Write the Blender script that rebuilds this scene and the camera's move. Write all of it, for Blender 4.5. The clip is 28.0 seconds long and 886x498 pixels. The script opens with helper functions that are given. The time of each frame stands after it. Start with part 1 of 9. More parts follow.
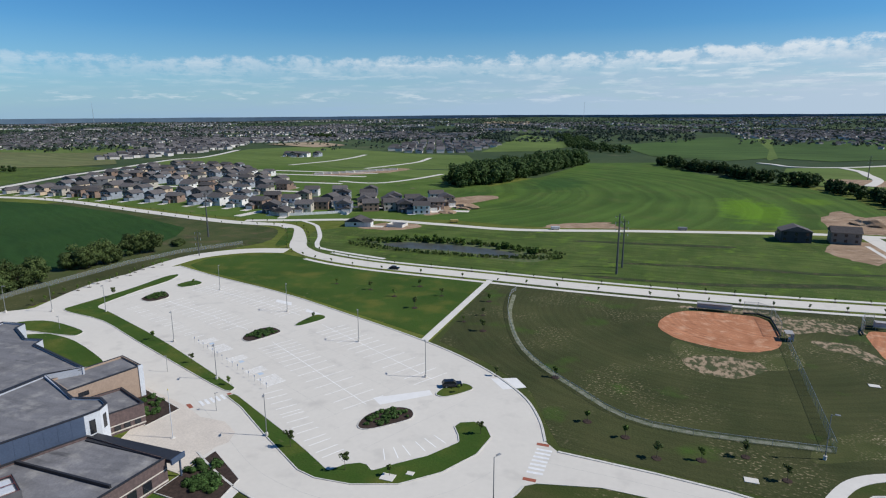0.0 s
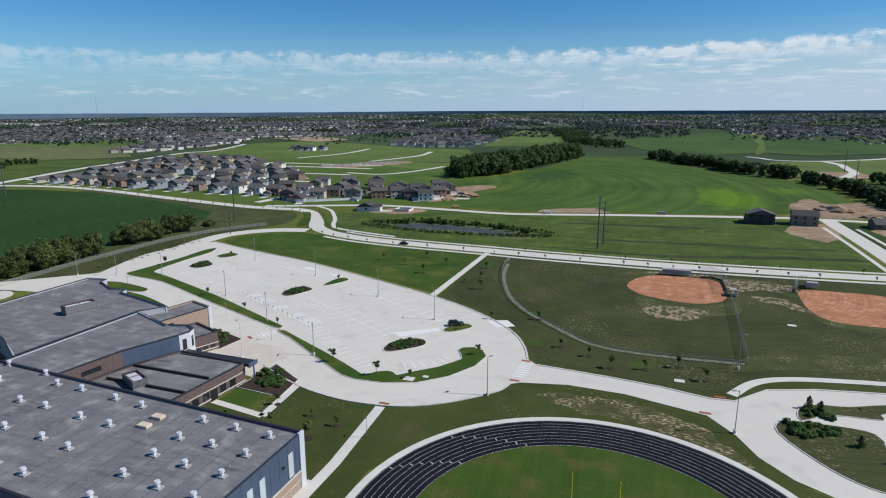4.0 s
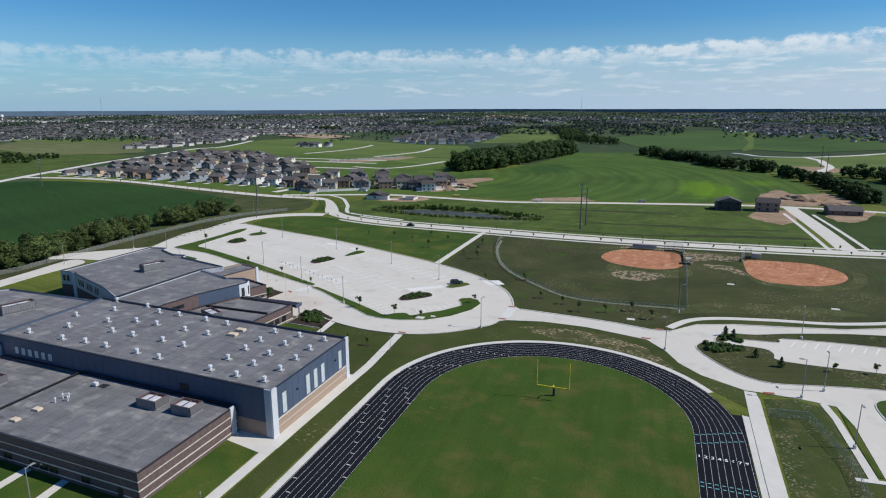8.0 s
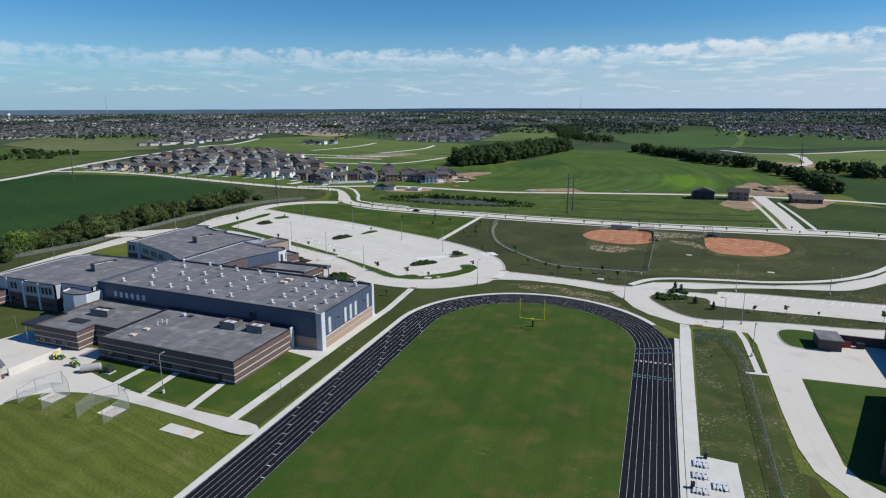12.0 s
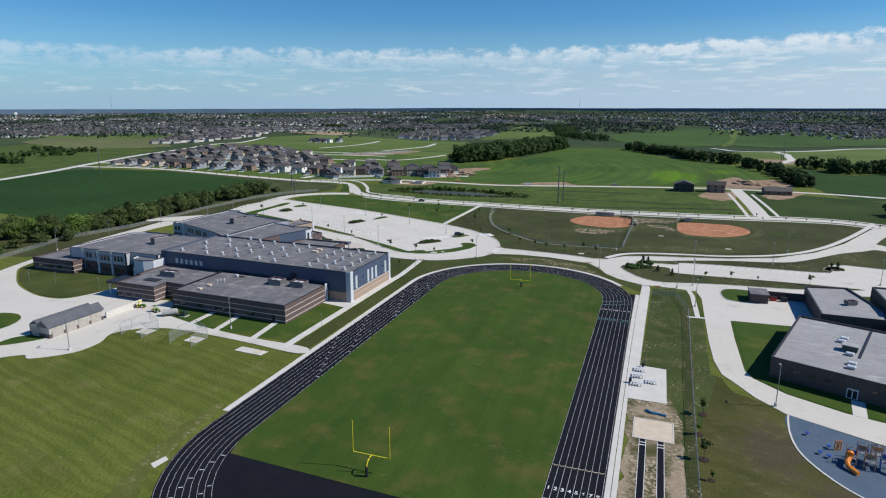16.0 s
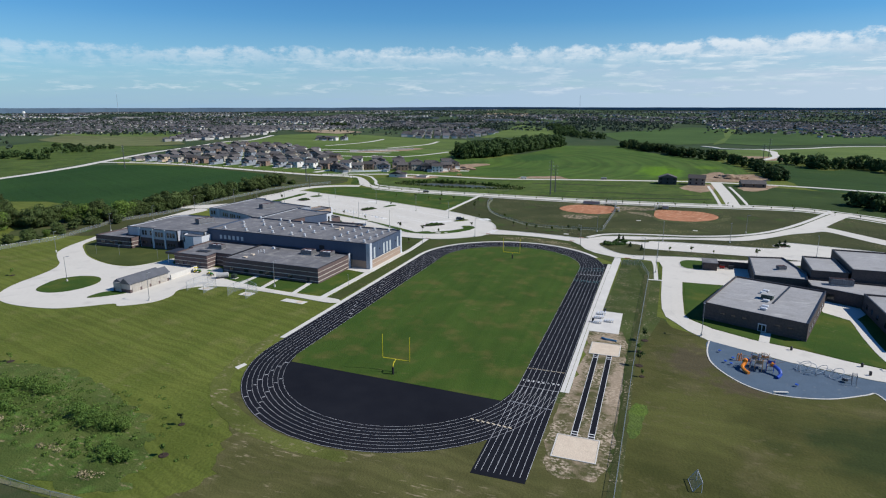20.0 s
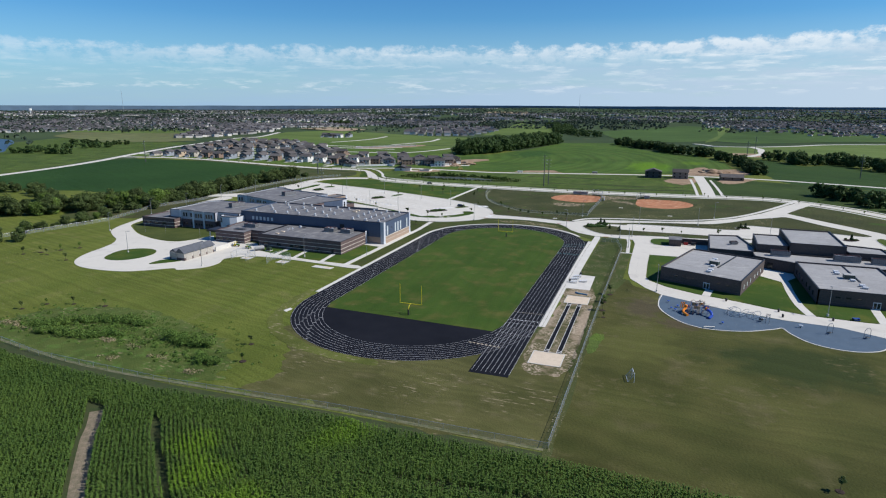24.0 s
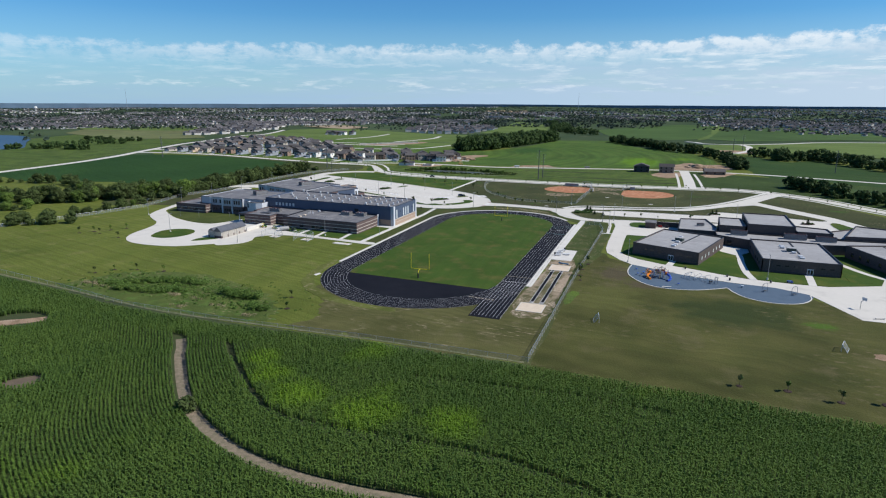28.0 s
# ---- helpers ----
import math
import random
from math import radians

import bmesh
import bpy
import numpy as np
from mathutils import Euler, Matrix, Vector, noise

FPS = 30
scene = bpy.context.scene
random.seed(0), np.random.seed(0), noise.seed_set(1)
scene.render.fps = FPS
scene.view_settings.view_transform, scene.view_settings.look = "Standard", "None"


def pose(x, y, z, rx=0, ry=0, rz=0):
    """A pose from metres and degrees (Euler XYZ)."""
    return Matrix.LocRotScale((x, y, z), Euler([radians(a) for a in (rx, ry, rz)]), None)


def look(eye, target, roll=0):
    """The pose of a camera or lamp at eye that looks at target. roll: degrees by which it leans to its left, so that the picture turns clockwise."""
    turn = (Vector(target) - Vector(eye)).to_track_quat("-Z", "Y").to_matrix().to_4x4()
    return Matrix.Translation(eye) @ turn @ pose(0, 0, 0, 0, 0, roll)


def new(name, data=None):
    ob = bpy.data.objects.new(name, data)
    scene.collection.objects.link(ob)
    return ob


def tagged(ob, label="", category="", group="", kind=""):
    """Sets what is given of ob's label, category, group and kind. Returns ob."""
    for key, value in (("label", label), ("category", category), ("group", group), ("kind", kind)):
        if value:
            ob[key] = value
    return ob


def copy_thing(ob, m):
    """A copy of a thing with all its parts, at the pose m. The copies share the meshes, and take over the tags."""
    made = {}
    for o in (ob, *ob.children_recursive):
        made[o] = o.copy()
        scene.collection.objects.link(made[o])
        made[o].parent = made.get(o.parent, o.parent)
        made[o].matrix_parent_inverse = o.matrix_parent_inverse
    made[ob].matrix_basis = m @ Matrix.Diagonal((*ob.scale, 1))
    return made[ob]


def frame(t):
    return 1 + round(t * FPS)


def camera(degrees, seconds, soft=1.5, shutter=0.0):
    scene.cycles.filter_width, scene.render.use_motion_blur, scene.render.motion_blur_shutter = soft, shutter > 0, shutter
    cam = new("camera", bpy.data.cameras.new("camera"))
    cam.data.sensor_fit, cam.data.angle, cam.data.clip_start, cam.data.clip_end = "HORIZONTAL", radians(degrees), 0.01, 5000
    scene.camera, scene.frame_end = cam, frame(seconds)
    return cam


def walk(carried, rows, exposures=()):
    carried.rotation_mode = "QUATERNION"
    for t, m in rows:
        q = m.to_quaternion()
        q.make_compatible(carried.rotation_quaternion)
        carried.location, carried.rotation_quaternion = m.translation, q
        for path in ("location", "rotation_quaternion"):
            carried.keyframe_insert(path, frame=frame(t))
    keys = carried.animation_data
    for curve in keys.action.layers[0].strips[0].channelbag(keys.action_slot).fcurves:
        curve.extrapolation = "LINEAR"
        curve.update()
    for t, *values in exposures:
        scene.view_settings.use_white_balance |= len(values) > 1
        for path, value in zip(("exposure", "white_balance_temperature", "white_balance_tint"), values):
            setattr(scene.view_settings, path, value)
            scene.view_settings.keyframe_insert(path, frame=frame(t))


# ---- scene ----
cam = camera(72.7, 28.0, 1.15)
PATH = [
    (0, (-5.647, 9.430, 63.826), (-6.300, 11.270, 63.392), -0.20),
    (0.5, (-4.488, 5.285, 63.867), (-5.141, 7.125, 63.432), -0.21),
    (1, (-3.203, 0.988, 63.875), (-3.856, 2.827, 63.439), -0.23),
    (1.5, (-1.851, -3.411, 63.838), (-2.505, -1.573, 63.400), -0.24),
    (2, (-0.483, -7.910, 63.753), (-1.137, -6.071, 63.313), -0.23),
    (2.5, (0.886, -12.514, 63.625), (0.232, -10.676, 63.184), -0.21),
    (3, (2.269, -17.220, 63.474), (1.617, -15.383, 63.031), -0.17),
    (3.5, (3.711, -21.999, 63.347), (3.060, -20.161, 62.902), -0.13),
    (4, (5.219, -26.841, 63.254), (4.568, -25.003, 62.807), -0.09),
    (4.5, (6.826, -31.745, 63.203), (6.175, -29.907, 62.755), -0.10),
    (5, (8.490, -36.722, 63.180), (7.838, -34.885, 62.731), -0.12),
    (5.5, (10.125, -41.750, 63.157), (9.473, -39.914, 62.707), -0.10),
    (6, (11.756, -46.823, 63.146), (11.104, -44.987, 62.695), -0.07),
    (6.5, (13.363, -51.906, 63.146), (12.711, -50.070, 62.695), -0.03),
    (7, (14.943, -56.927, 63.146), (14.292, -55.091, 62.694), -0.00),
    (7.5, (16.522, -61.889, 63.137), (15.871, -60.053, 62.684), 0.00),
    (8, (18.095, -66.828, 63.109), (17.445, -64.991, 62.656), 0.00),
    (8.5, (19.652, -71.807, 63.059), (19.001, -69.971, 62.606), 0.00),
    (9, (21.195, -76.846, 62.990), (20.545, -75.010, 62.536), 0.00),
    (9.5, (22.760, -81.915, 62.907), (22.110, -80.079, 62.452), -0.00),
    (10, (24.384, -87.007, 62.817), (23.734, -85.171, 62.362), -0.00),
    (10.5, (26.060, -92.111, 62.719), (25.410, -90.275, 62.264), -0.00),
    (11, (27.731, -97.165, 62.613), (27.081, -95.329, 62.159), -0.00),
    (11.5, (29.338, -102.102, 62.519), (28.687, -100.266, 62.065), 0.00),
    (12, (30.853, -106.935, 62.460), (30.203, -105.099, 62.005), 0.03),
    (12.5, (32.333, -111.740, 62.420), (31.683, -109.904, 61.965), 0.07),
    (13, (33.810, -116.510, 62.378), (33.160, -114.674, 61.923), 0.11),
    (13.5, (35.285, -121.169, 62.308), (34.634, -119.334, 61.853), 0.11),
    (14, (36.759, -125.813, 62.244), (36.108, -123.977, 61.789), 0.10),
    (14.5, (38.241, -130.557, 62.228), (37.590, -128.722, 61.774), 0.10),
    (15, (39.733, -135.336, 62.236), (39.082, -133.500, 61.782), 0.10),
    (15.5, (41.239, -140.140, 62.276), (40.587, -138.304, 61.821), 0.10),
    (16, (42.762, -144.949, 62.353), (42.111, -143.114, 61.897), 0.10),
    (16.5, (44.309, -149.748, 62.436), (43.658, -147.913, 61.979), 0.10),
    (17, (45.873, -154.522, 62.490), (45.220, -152.688, 62.033), 0.10),
    (17.5, (47.434, -159.294, 62.508), (46.781, -157.459, 62.050), 0.10),
    (18, (49.008, -164.126, 62.508), (48.354, -162.292, 62.050), 0.10),
    (18.5, (50.638, -169.072, 62.507), (49.984, -167.238, 62.048), 0.10),
    (19, (52.334, -174.091, 62.514), (51.680, -172.258, 62.055), 0.10),
    (19.5, (54.032, -179.089, 62.531), (53.377, -177.256, 62.072), 0.10),
    (20, (55.672, -184.025, 62.542), (55.017, -182.192, 62.083), 0.13),
    (20.5, (57.269, -188.916, 62.523), (56.614, -187.084, 62.062), 0.17),
    (21, (58.870, -193.781, 62.460), (58.214, -191.949, 61.999), 0.20),
    (21.5, (60.464, -198.642, 62.409), (59.808, -196.809, 61.948), 0.21),
    (22, (62.033, -203.510, 62.399), (61.377, -201.678, 61.938), 0.23),
    (22.5, (63.565, -208.456, 62.500), (62.909, -206.623, 62.038), 0.25),
    (23, (65.097, -213.390, 62.606), (64.442, -211.558, 62.142), 0.28),
    (23.5, (66.632, -218.182, 62.607), (65.977, -216.350, 62.143), 0.30),
    (24, (68.152, -222.891, 62.573), (67.496, -221.059, 62.109), 0.30),
    (24.5, (69.638, -227.540, 62.533), (68.982, -225.709, 62.069), 0.30),
    (25, (71.089, -232.198, 62.515), (70.433, -230.367, 62.051), 0.30),
    (25.5, (72.529, -236.842, 62.505), (71.873, -235.011, 62.039), 0.30),
    (26, (73.963, -241.415, 62.493), (73.307, -239.584, 62.027), 0.30),
    (26.5, (75.371, -245.900, 62.480), (74.715, -244.069, 62.012), 0.30),
    (27, (76.748, -250.339, 62.458), (76.093, -248.508, 61.991), 0.32),
    (27.5, (78.135, -254.799, 62.424), (77.481, -252.968, 61.956), 0.37),
    (28, (79.621, -259.354, 62.376), (78.966, -257.523, 61.908), 0.41),
]
walk(cam, [(t, look(eye, target, roll)) for t, eye, target, roll in PATH], [(0, -0.05), (6, -0.05), (12, -0.03), (18, 0.02), (28, 0.14)])
from mathutils.geometry import tessellate_polygon

# ---- light ----
world = bpy.data.worlds.new("sky")
scene.world = world
world.use_nodes = True
wn, wl = world.node_tree.nodes, world.node_tree.links
wn.clear()
SUN_EL, SUN_AZ = radians(43), math.atan2(0.97, 0.22)   # from +y towards +x
sky = wn.new("ShaderNodeTexSky")
sky.sky_type = "NISHITA"
sky.sun_disc = False
sky.sun_elevation, sky.sun_rotation = SUN_EL, SUN_AZ
sky.altitude, sky.air_density, sky.dust_density, sky.ozone_density = 300, 1.0, 0.1, 3.0
coord = wn.new("ShaderNodeTexCoord")
sep = wn.new("ShaderNodeSeparateXYZ")
wl.new(coord.outputs["Generated"], sep.inputs[0])


def wmath(op, a, b=None, clamp=False):
    n = wn.new("ShaderNodeMath")
    n.operation, n.use_clamp = op, clamp
    for i, v in enumerate((a, b)):
        if v is None:
            continue
        if isinstance(v, (int, float)):
            n.inputs[i].default_value = v
        else:
            wl.new(v, n.inputs[i])
    return n.outputs[0]


def wramp(value, *stops):
    n = wn.new("ShaderNodeValToRGB")
    while len(n.color_ramp.elements) < len(stops):
        n.color_ramp.elements.new(0.5)
    for e, (p, v) in zip(n.color_ramp.elements, stops):
        e.position, e.color = p, (v, v, v, 1)
    wl.new(value, n.inputs[0])
    return n.outputs[0]


# a thin cloud veil near the horizon with puffed upper edges
elev = sep.outputs["Z"]


def wnoise(scale, stretch, detail, rough, loc=(0, 0, 0)):
    m = wn.new("ShaderNodeMapping")
    m.inputs["Scale"].default_value = (1, 1, stretch)
    m.inputs["Location"].default_value = loc
    wl.new(coord.outputs["Generated"], m.inputs[0])
    t = wn.new("ShaderNodeTexNoise")
    t.inputs["Scale"].default_value, t.inputs["Detail"].default_value, t.inputs["Roughness"].default_value = scale, detail, rough
    wl.new(m.outputs[0], t.inputs["Vector"])
    return t.outputs[0]


puff = wnoise(38, 1.7, 8, 0.62)
wide = wnoise(5.5, 1.0, 3, 0.5, (2.3, 0.4, 0))
streak_n = wnoise(7, 9.0, 8, 0.62, (0.7, 0, 0.3))
east = wramp(wmath("ADD", wmath("MULTIPLY", sep.outputs["X"], 0.8), 0.66), (0.0, 0.0), (0.95, 1.0))   # grows from west to east
rise = wmath("MULTIPLY", wmath("SUBTRACT", east, 0.5), -0.016)
edge = wmath("ADD", wmath("ADD", elev, rise), wmath("ADD", wmath("MULTIPLY", wmath("SUBTRACT", puff, 0.5), -0.026), wmath("MULTIPLY", wmath("SUBTRACT", wide, 0.5), -0.014)))
body = wramp(edge, (0.0, 1.0), (0.045, 0.95), (0.084, 0.80), (0.094, 0.0))
top = wramp(edge, (0.058, 0.0), (0.080, 0.8), (0.0875, 1.0), (0.0925, 0.0))
cells = wnoise(20, 6.5, 7, 0.62, (5, 1, 0))
low = wmath("MULTIPLY", wramp(elev, (0.016, 0.0), (0.026, 1.0), (0.031, 1.0), (0.042, 0.0)), wramp(cells, (0.53, 0.0), (0.64, 1.0)))
mid = wmath("MULTIPLY", wramp(elev, (0.030, 0.0), (0.050, 1.0), (0.075, 1.0), (0.085, 0.0)), wramp(wnoise(15, 7.5, 8, 0.66, (1.4, 3, 0)), (0.50, 0.0), (0.68, 1.0)))
streaks = wramp(streak_n, (0.34, 0.30), (0.64, 1.0))
amount = wmath("ADD", 0.14, wmath("MULTIPLY", east, 0.60))
veil = wmath("ADD", wmath("MULTIPLY", wmath("MULTIPLY", body, streaks), amount), wmath("MULTIPLY", wramp(elev, (0.0, 0.80), (0.03, 0.52), (0.07, 0.26), (0.13, 0.0)), wmath("ADD", 1.0, wmath("MULTIPLY", east, 0.1))), True)
crest = wmath("MULTIPLY", wmath("MULTIPLY", top, wramp(puff, (0.38, 0.0), (0.56, 1.0))), wmath("ADD", 0.34, wmath("MULTIPLY", east, 0.60)), True)
white = wmath("ADD", crest, wmath("ADD", wmath("MULTIPLY", low, 0.42), wmath("MULTIPLY", wmath("MULTIPLY", mid, wmath("ADD", 0.35, east)), 0.55)), True)
hue = wn.new("ShaderNodeHueSaturation")
hue.inputs["Saturation"].default_value, hue.inputs["Value"].default_value = 1.30, 0.86
wl.new(sky.outputs[0], hue.inputs["Color"])
tint = wn.new("ShaderNodeMix")
tint.data_type, tint.blend_type = "RGBA", "MULTIPLY"
tint.inputs["Factor"].default_value = 1.0
wl.new(hue.outputs[0], tint.inputs["A"])
tint.inputs["B"].default_value = (0.62, 0.95, 1.17, 1)
mix0 = wn.new("ShaderNodeMix")
mix0.data_type = "RGBA"
wl.new(veil, mix0.inputs["Factor"])
wl.new(tint.outputs["Result"], mix0.inputs["A"])
vcol = wn.new("ShaderNodeMix")
vcol.data_type = "RGBA"
wl.new(east, vcol.inputs["Factor"])
vcol.inputs["A"].default_value, vcol.inputs["B"].default_value = (2.9, 4.65, 6.5, 1), (4.9, 6.1, 7.4, 1)
wl.new(vcol.outputs["Result"], mix0.inputs["B"])
mix = wn.new("ShaderNodeMix")
mix.data_type = "RGBA"
wl.new(white, mix.inputs["Factor"])
wl.new(mix0.outputs["Result"], mix.inputs["A"])
mix.inputs["B"].default_value = (7.9, 8.5, 9.0, 1)
bg = wn.new("ShaderNodeBackground")
bg.inputs["Strength"].default_value = 0.100
wl.new(mix.outputs["Result"], bg.inputs["Color"])
wo = wn.new("ShaderNodeOutputWorld")
wl.new(bg.outputs[0], wo.inputs["Surface"])

lamp = bpy.data.lights.new("sun", "SUN")
lamp.energy, lamp.angle, lamp.color = 4.8, radians(0.53), (1.0, 0.965, 0.905)
sun = new("sun", lamp)
sun_dir = Vector((math.sin(SUN_AZ) * math.cos(SUN_EL), math.cos(SUN_AZ) * math.cos(SUN_EL), math.sin(SUN_EL)))
sun.matrix_world = look(sun_dir * 1000, (0, 0, 0))

# ---- materials ----


def mat(name, a, b=None, rough=0.8, size=1.0, fine=0.1, metal=0.0, bump=0.0, big=None, big_amount=0.35, rand=0.0, streak=None,
        spec=0.3, contrast=(0.35, 0.65), patch=None, fleck=None, band=None, grit=0.12, spots=()):
    """A surface: colours a to b by noise of that size, finer grain, broad variation, per-object variation, streaks along one axis."""
    m = bpy.data.materials.new(name)
    m.use_nodes = True
    nt = m.node_tree
    n, l = nt.nodes, nt.links
    p = n["Principled BSDF"]
    p.inputs["Roughness"].default_value, p.inputs["Metallic"].default_value = rough, metal
    p.inputs["Specular IOR Level"].default_value = spec
    b = b or tuple(c * 0.8 for c in a)
    geo = n.new("ShaderNodeNewGeometry")

    def tex(scale, detail=4, vec=None):
        t = n.new("ShaderNodeTexNoise")
        t.inputs["Scale"].default_value, t.inputs["Detail"].default_value = scale, detail
        l.new(vec or geo.outputs["Position"], t.inputs["Vector"])
        return t.outputs[0]

    def blend(f, x, y):
        k = n.new("ShaderNodeMix")
        k.data_type = "RGBA"
        for s, v in ((k.inputs["Factor"], f), (k.inputs["A"], x), (k.inputs["B"], y)):
            if isinstance(v, tuple):
                s.default_value = (*v, 1)
            elif isinstance(v, float):
                s.default_value = v
            else:
                l.new(v, s)
        return k.outputs["Result"]

    def ramp(f, lo, hi):
        k = n.new("ShaderNodeMapRange")
        k.inputs["From Min"].default_value, k.inputs["From Max"].default_value = lo, hi
        l.new(f, k.inputs["Value"])
        return k.outputs[0]

    vec = None
    if streak:
        mp = n.new("ShaderNodeMapping")
        mp.inputs["Rotation"].default_value = (0, 0, radians(streak[0]))
        mp.inputs["Scale"].default_value = (1, streak[1], 1)
        l.new(geo.outputs["Position"], mp.inputs[0])
        vec = mp.outputs[0]
    col = blend(ramp(tex(1 / size, 5, vec), *contrast), a, b)
    if big:
        dark = tuple(c * (1 - big_amount) for c in a)
        lite = tuple(min(1, c * (1 + big_amount)) for c in b)
        col = blend(ramp(tex(1 / big, 3), 0.3, 0.7), blend(0.45, col, dark), blend(0.45, col, lite))
    if patch:
        pc, ps, lo, hi = patch
        col = blend(ramp(tex(1 / ps, 6), lo, hi), col, pc)
    for sc, sx, sy, rx, ry in spots:
        mp3 = n.new("ShaderNodeMapping")
        mp3.inputs["Location"].default_value = (-sx / rx, -sy / ry, 0)
        mp3.inputs["Scale"].default_value = (1 / rx, 1 / ry, 0)
        l.new(geo.outputs["Position"], mp3.inputs[0])
        ln = n.new("ShaderNodeVectorMath")
        ln.operation = "LENGTH"
        l.new(mp3.outputs[0], ln.inputs[0])
        far = n.new("ShaderNodeMath")
        far.operation = "MULTIPLY_ADD"
        l.new(tex(2.2 / min(rx, ry), 5), far.inputs[0])
        far.inputs[1].default_value = 1.6
        l.new(ln.outputs["Value"], far.inputs[2])
        col = blend(ramp(far.outputs[0], 1.95, 1.35), col, sc)
    if fleck:
        fc, fs, lo, hi, ms, mlo, mhi, rot, stretch = fleck
        mp2 = n.new("ShaderNodeMapping")
        mp2.inputs["Rotation"].default_value = (0, 0, radians(rot))
        mp2.inputs["Scale"].default_value = (stretch, 1, 1)
        l.new(geo.outputs["Position"], mp2.inputs[0])
        both = n.new("ShaderNodeMath")
        both.operation, both.use_clamp = "MULTIPLY", True
        l.new(ramp(tex(1 / fs, 3, mp2.outputs[0]), lo, hi), both.inputs[0])
        l.new(ramp(tex(1 / ms, 3), mlo, mhi), both.inputs[1])
        col = blend(both.outputs[0], col, fc)
    grain = tex(1 / fine, 3)
    hs = n.new("ShaderNodeHueSaturation")
    l.new(col, hs.inputs["Color"])
    v = n.new("ShaderNodeMapRange")
    v.inputs["From Min"].default_value, v.inputs["From Max"].default_value = 0.25, 0.75
    v.inputs["To Min"].default_value, v.inputs["To Max"].default_value = 1 - grit, 1 + grit
    l.new(grain, v.inputs["Value"])
    out = v.outputs[0]
    if band:
        kind, bx, by, width, amount, *bend = band
        d = n.new("ShaderNodeVectorMath")
        d.operation = "DISTANCE" if kind == "ring" else "DOT_PRODUCT"
        d.inputs[1].default_value = (bx, by, 0)
        l.new(geo.outputs["Position"], d.inputs[0])
        t1 = n.new("ShaderNodeTexNoise")
        t1.noise_dimensions = "1D"
        t1.inputs["Scale"].default_value, t1.inputs["Detail"].default_value = 1 / width, 2
        wob = n.new("ShaderNodeMath")
        wob.operation = "MULTIPLY_ADD"
        l.new(tex(1 / (width * 6), 2), wob.inputs[0])
        wob.inputs[1].default_value = width * (bend[0] if bend else 4.0)
        l.new(d.outputs["Value"], wob.inputs[2])
        l.new(wob.outputs[0], t1.inputs["W"])
        r0 = n.new("ShaderNodeMapRange")
        r0.inputs["From Min"].default_value, r0.inputs["From Max"].default_value = 0.4, 0.6
        r0.inputs["To Min"].default_value, r0.inputs["To Max"].default_value = 1 - amount, 1 + amount
        l.new(t1.outputs[0], r0.inputs["Value"])
        m0 = n.new("ShaderNodeMath")
        m0.operation = "MULTIPLY"
        l.new(out, m0.inputs[0]), l.new(r0.outputs[0], m0.inputs[1])
        out = m0.outputs[0]
    if rand:
        oi = n.new("ShaderNodeObjectInfo")
        r = n.new("ShaderNodeMapRange")
        r.inputs["To Min"].default_value, r.inputs["To Max"].default_value = 1 - rand, 1 + rand
        l.new(oi.outputs["Random"], r.inputs["Value"])
        mm = n.new("ShaderNodeMath")
        mm.operation = "MULTIPLY"
        l.new(out, mm.inputs[0]), l.new(r.outputs[0], mm.inputs[1])
        out = mm.outputs[0]
    l.new(out, hs.inputs["Value"])
    l.new(hs.outputs[0], p.inputs["Base Color"])
    if bump:
        bn = n.new("ShaderNodeBump")
        bn.inputs["Strength"].default_value, bn.inputs["Distance"].default_value = bump, fine
        l.new(grain, bn.inputs["Height"])
        l.new(bn.outputs[0], p.inputs["Normal"])
    return m


M_GRASS = mat("grass_meadow", (0.080, 0.107, 0.018), (0.120, 0.138, 0.028), 0.95, 9, 0.7, bump=0.4, big=70, big_amount=0.3, spec=0.1, patch=((0.16, 0.155, 0.052), 9.0, 0.56, 0.80), streak=(82, 0.22), band=("row", 0.24, 0.97, 2.2, 0.10, 2.0), fleck=((0.19, 0.17, 0.08), 0.9, 0.62, 0.72, 45, 0.52, 0.62, 15, 0.3))
M_LAWN = mat("grass_infield", (0.036, 0.074, 0.011), (0.050, 0.083, 0.014), 0.95, 6, 0.4, bump=0.3, big=26, big_amount=0.22, spec=0.1, patch=((0.098, 0.094, 0.026), 8.0, 0.50, 0.76), band=("row", 1, 0.03, 3.4, 0.05, 1.0), fleck=((0.12, 0.115, 0.04), 0.8, 0.60, 0.72, 18, 0.54, 0.66, 90, 0.25))
M_FIELD = mat("grass_ballfield", (0.040, 0.050, 0.018), (0.058, 0.062, 0.024), 0.95, 9, 0.5, bump=0.3, big=35, spec=0.1, patch=((0.046, 0.090, 0.014), 16.0, 0.60, 0.74), fleck=((0.30, 0.25, 0.15), 0.55, 0.57, 0.70, 22, 0.49, 0.66, 8, 0.7), band=("ring", 16, 215, 1.6, 0.06, 1.2))
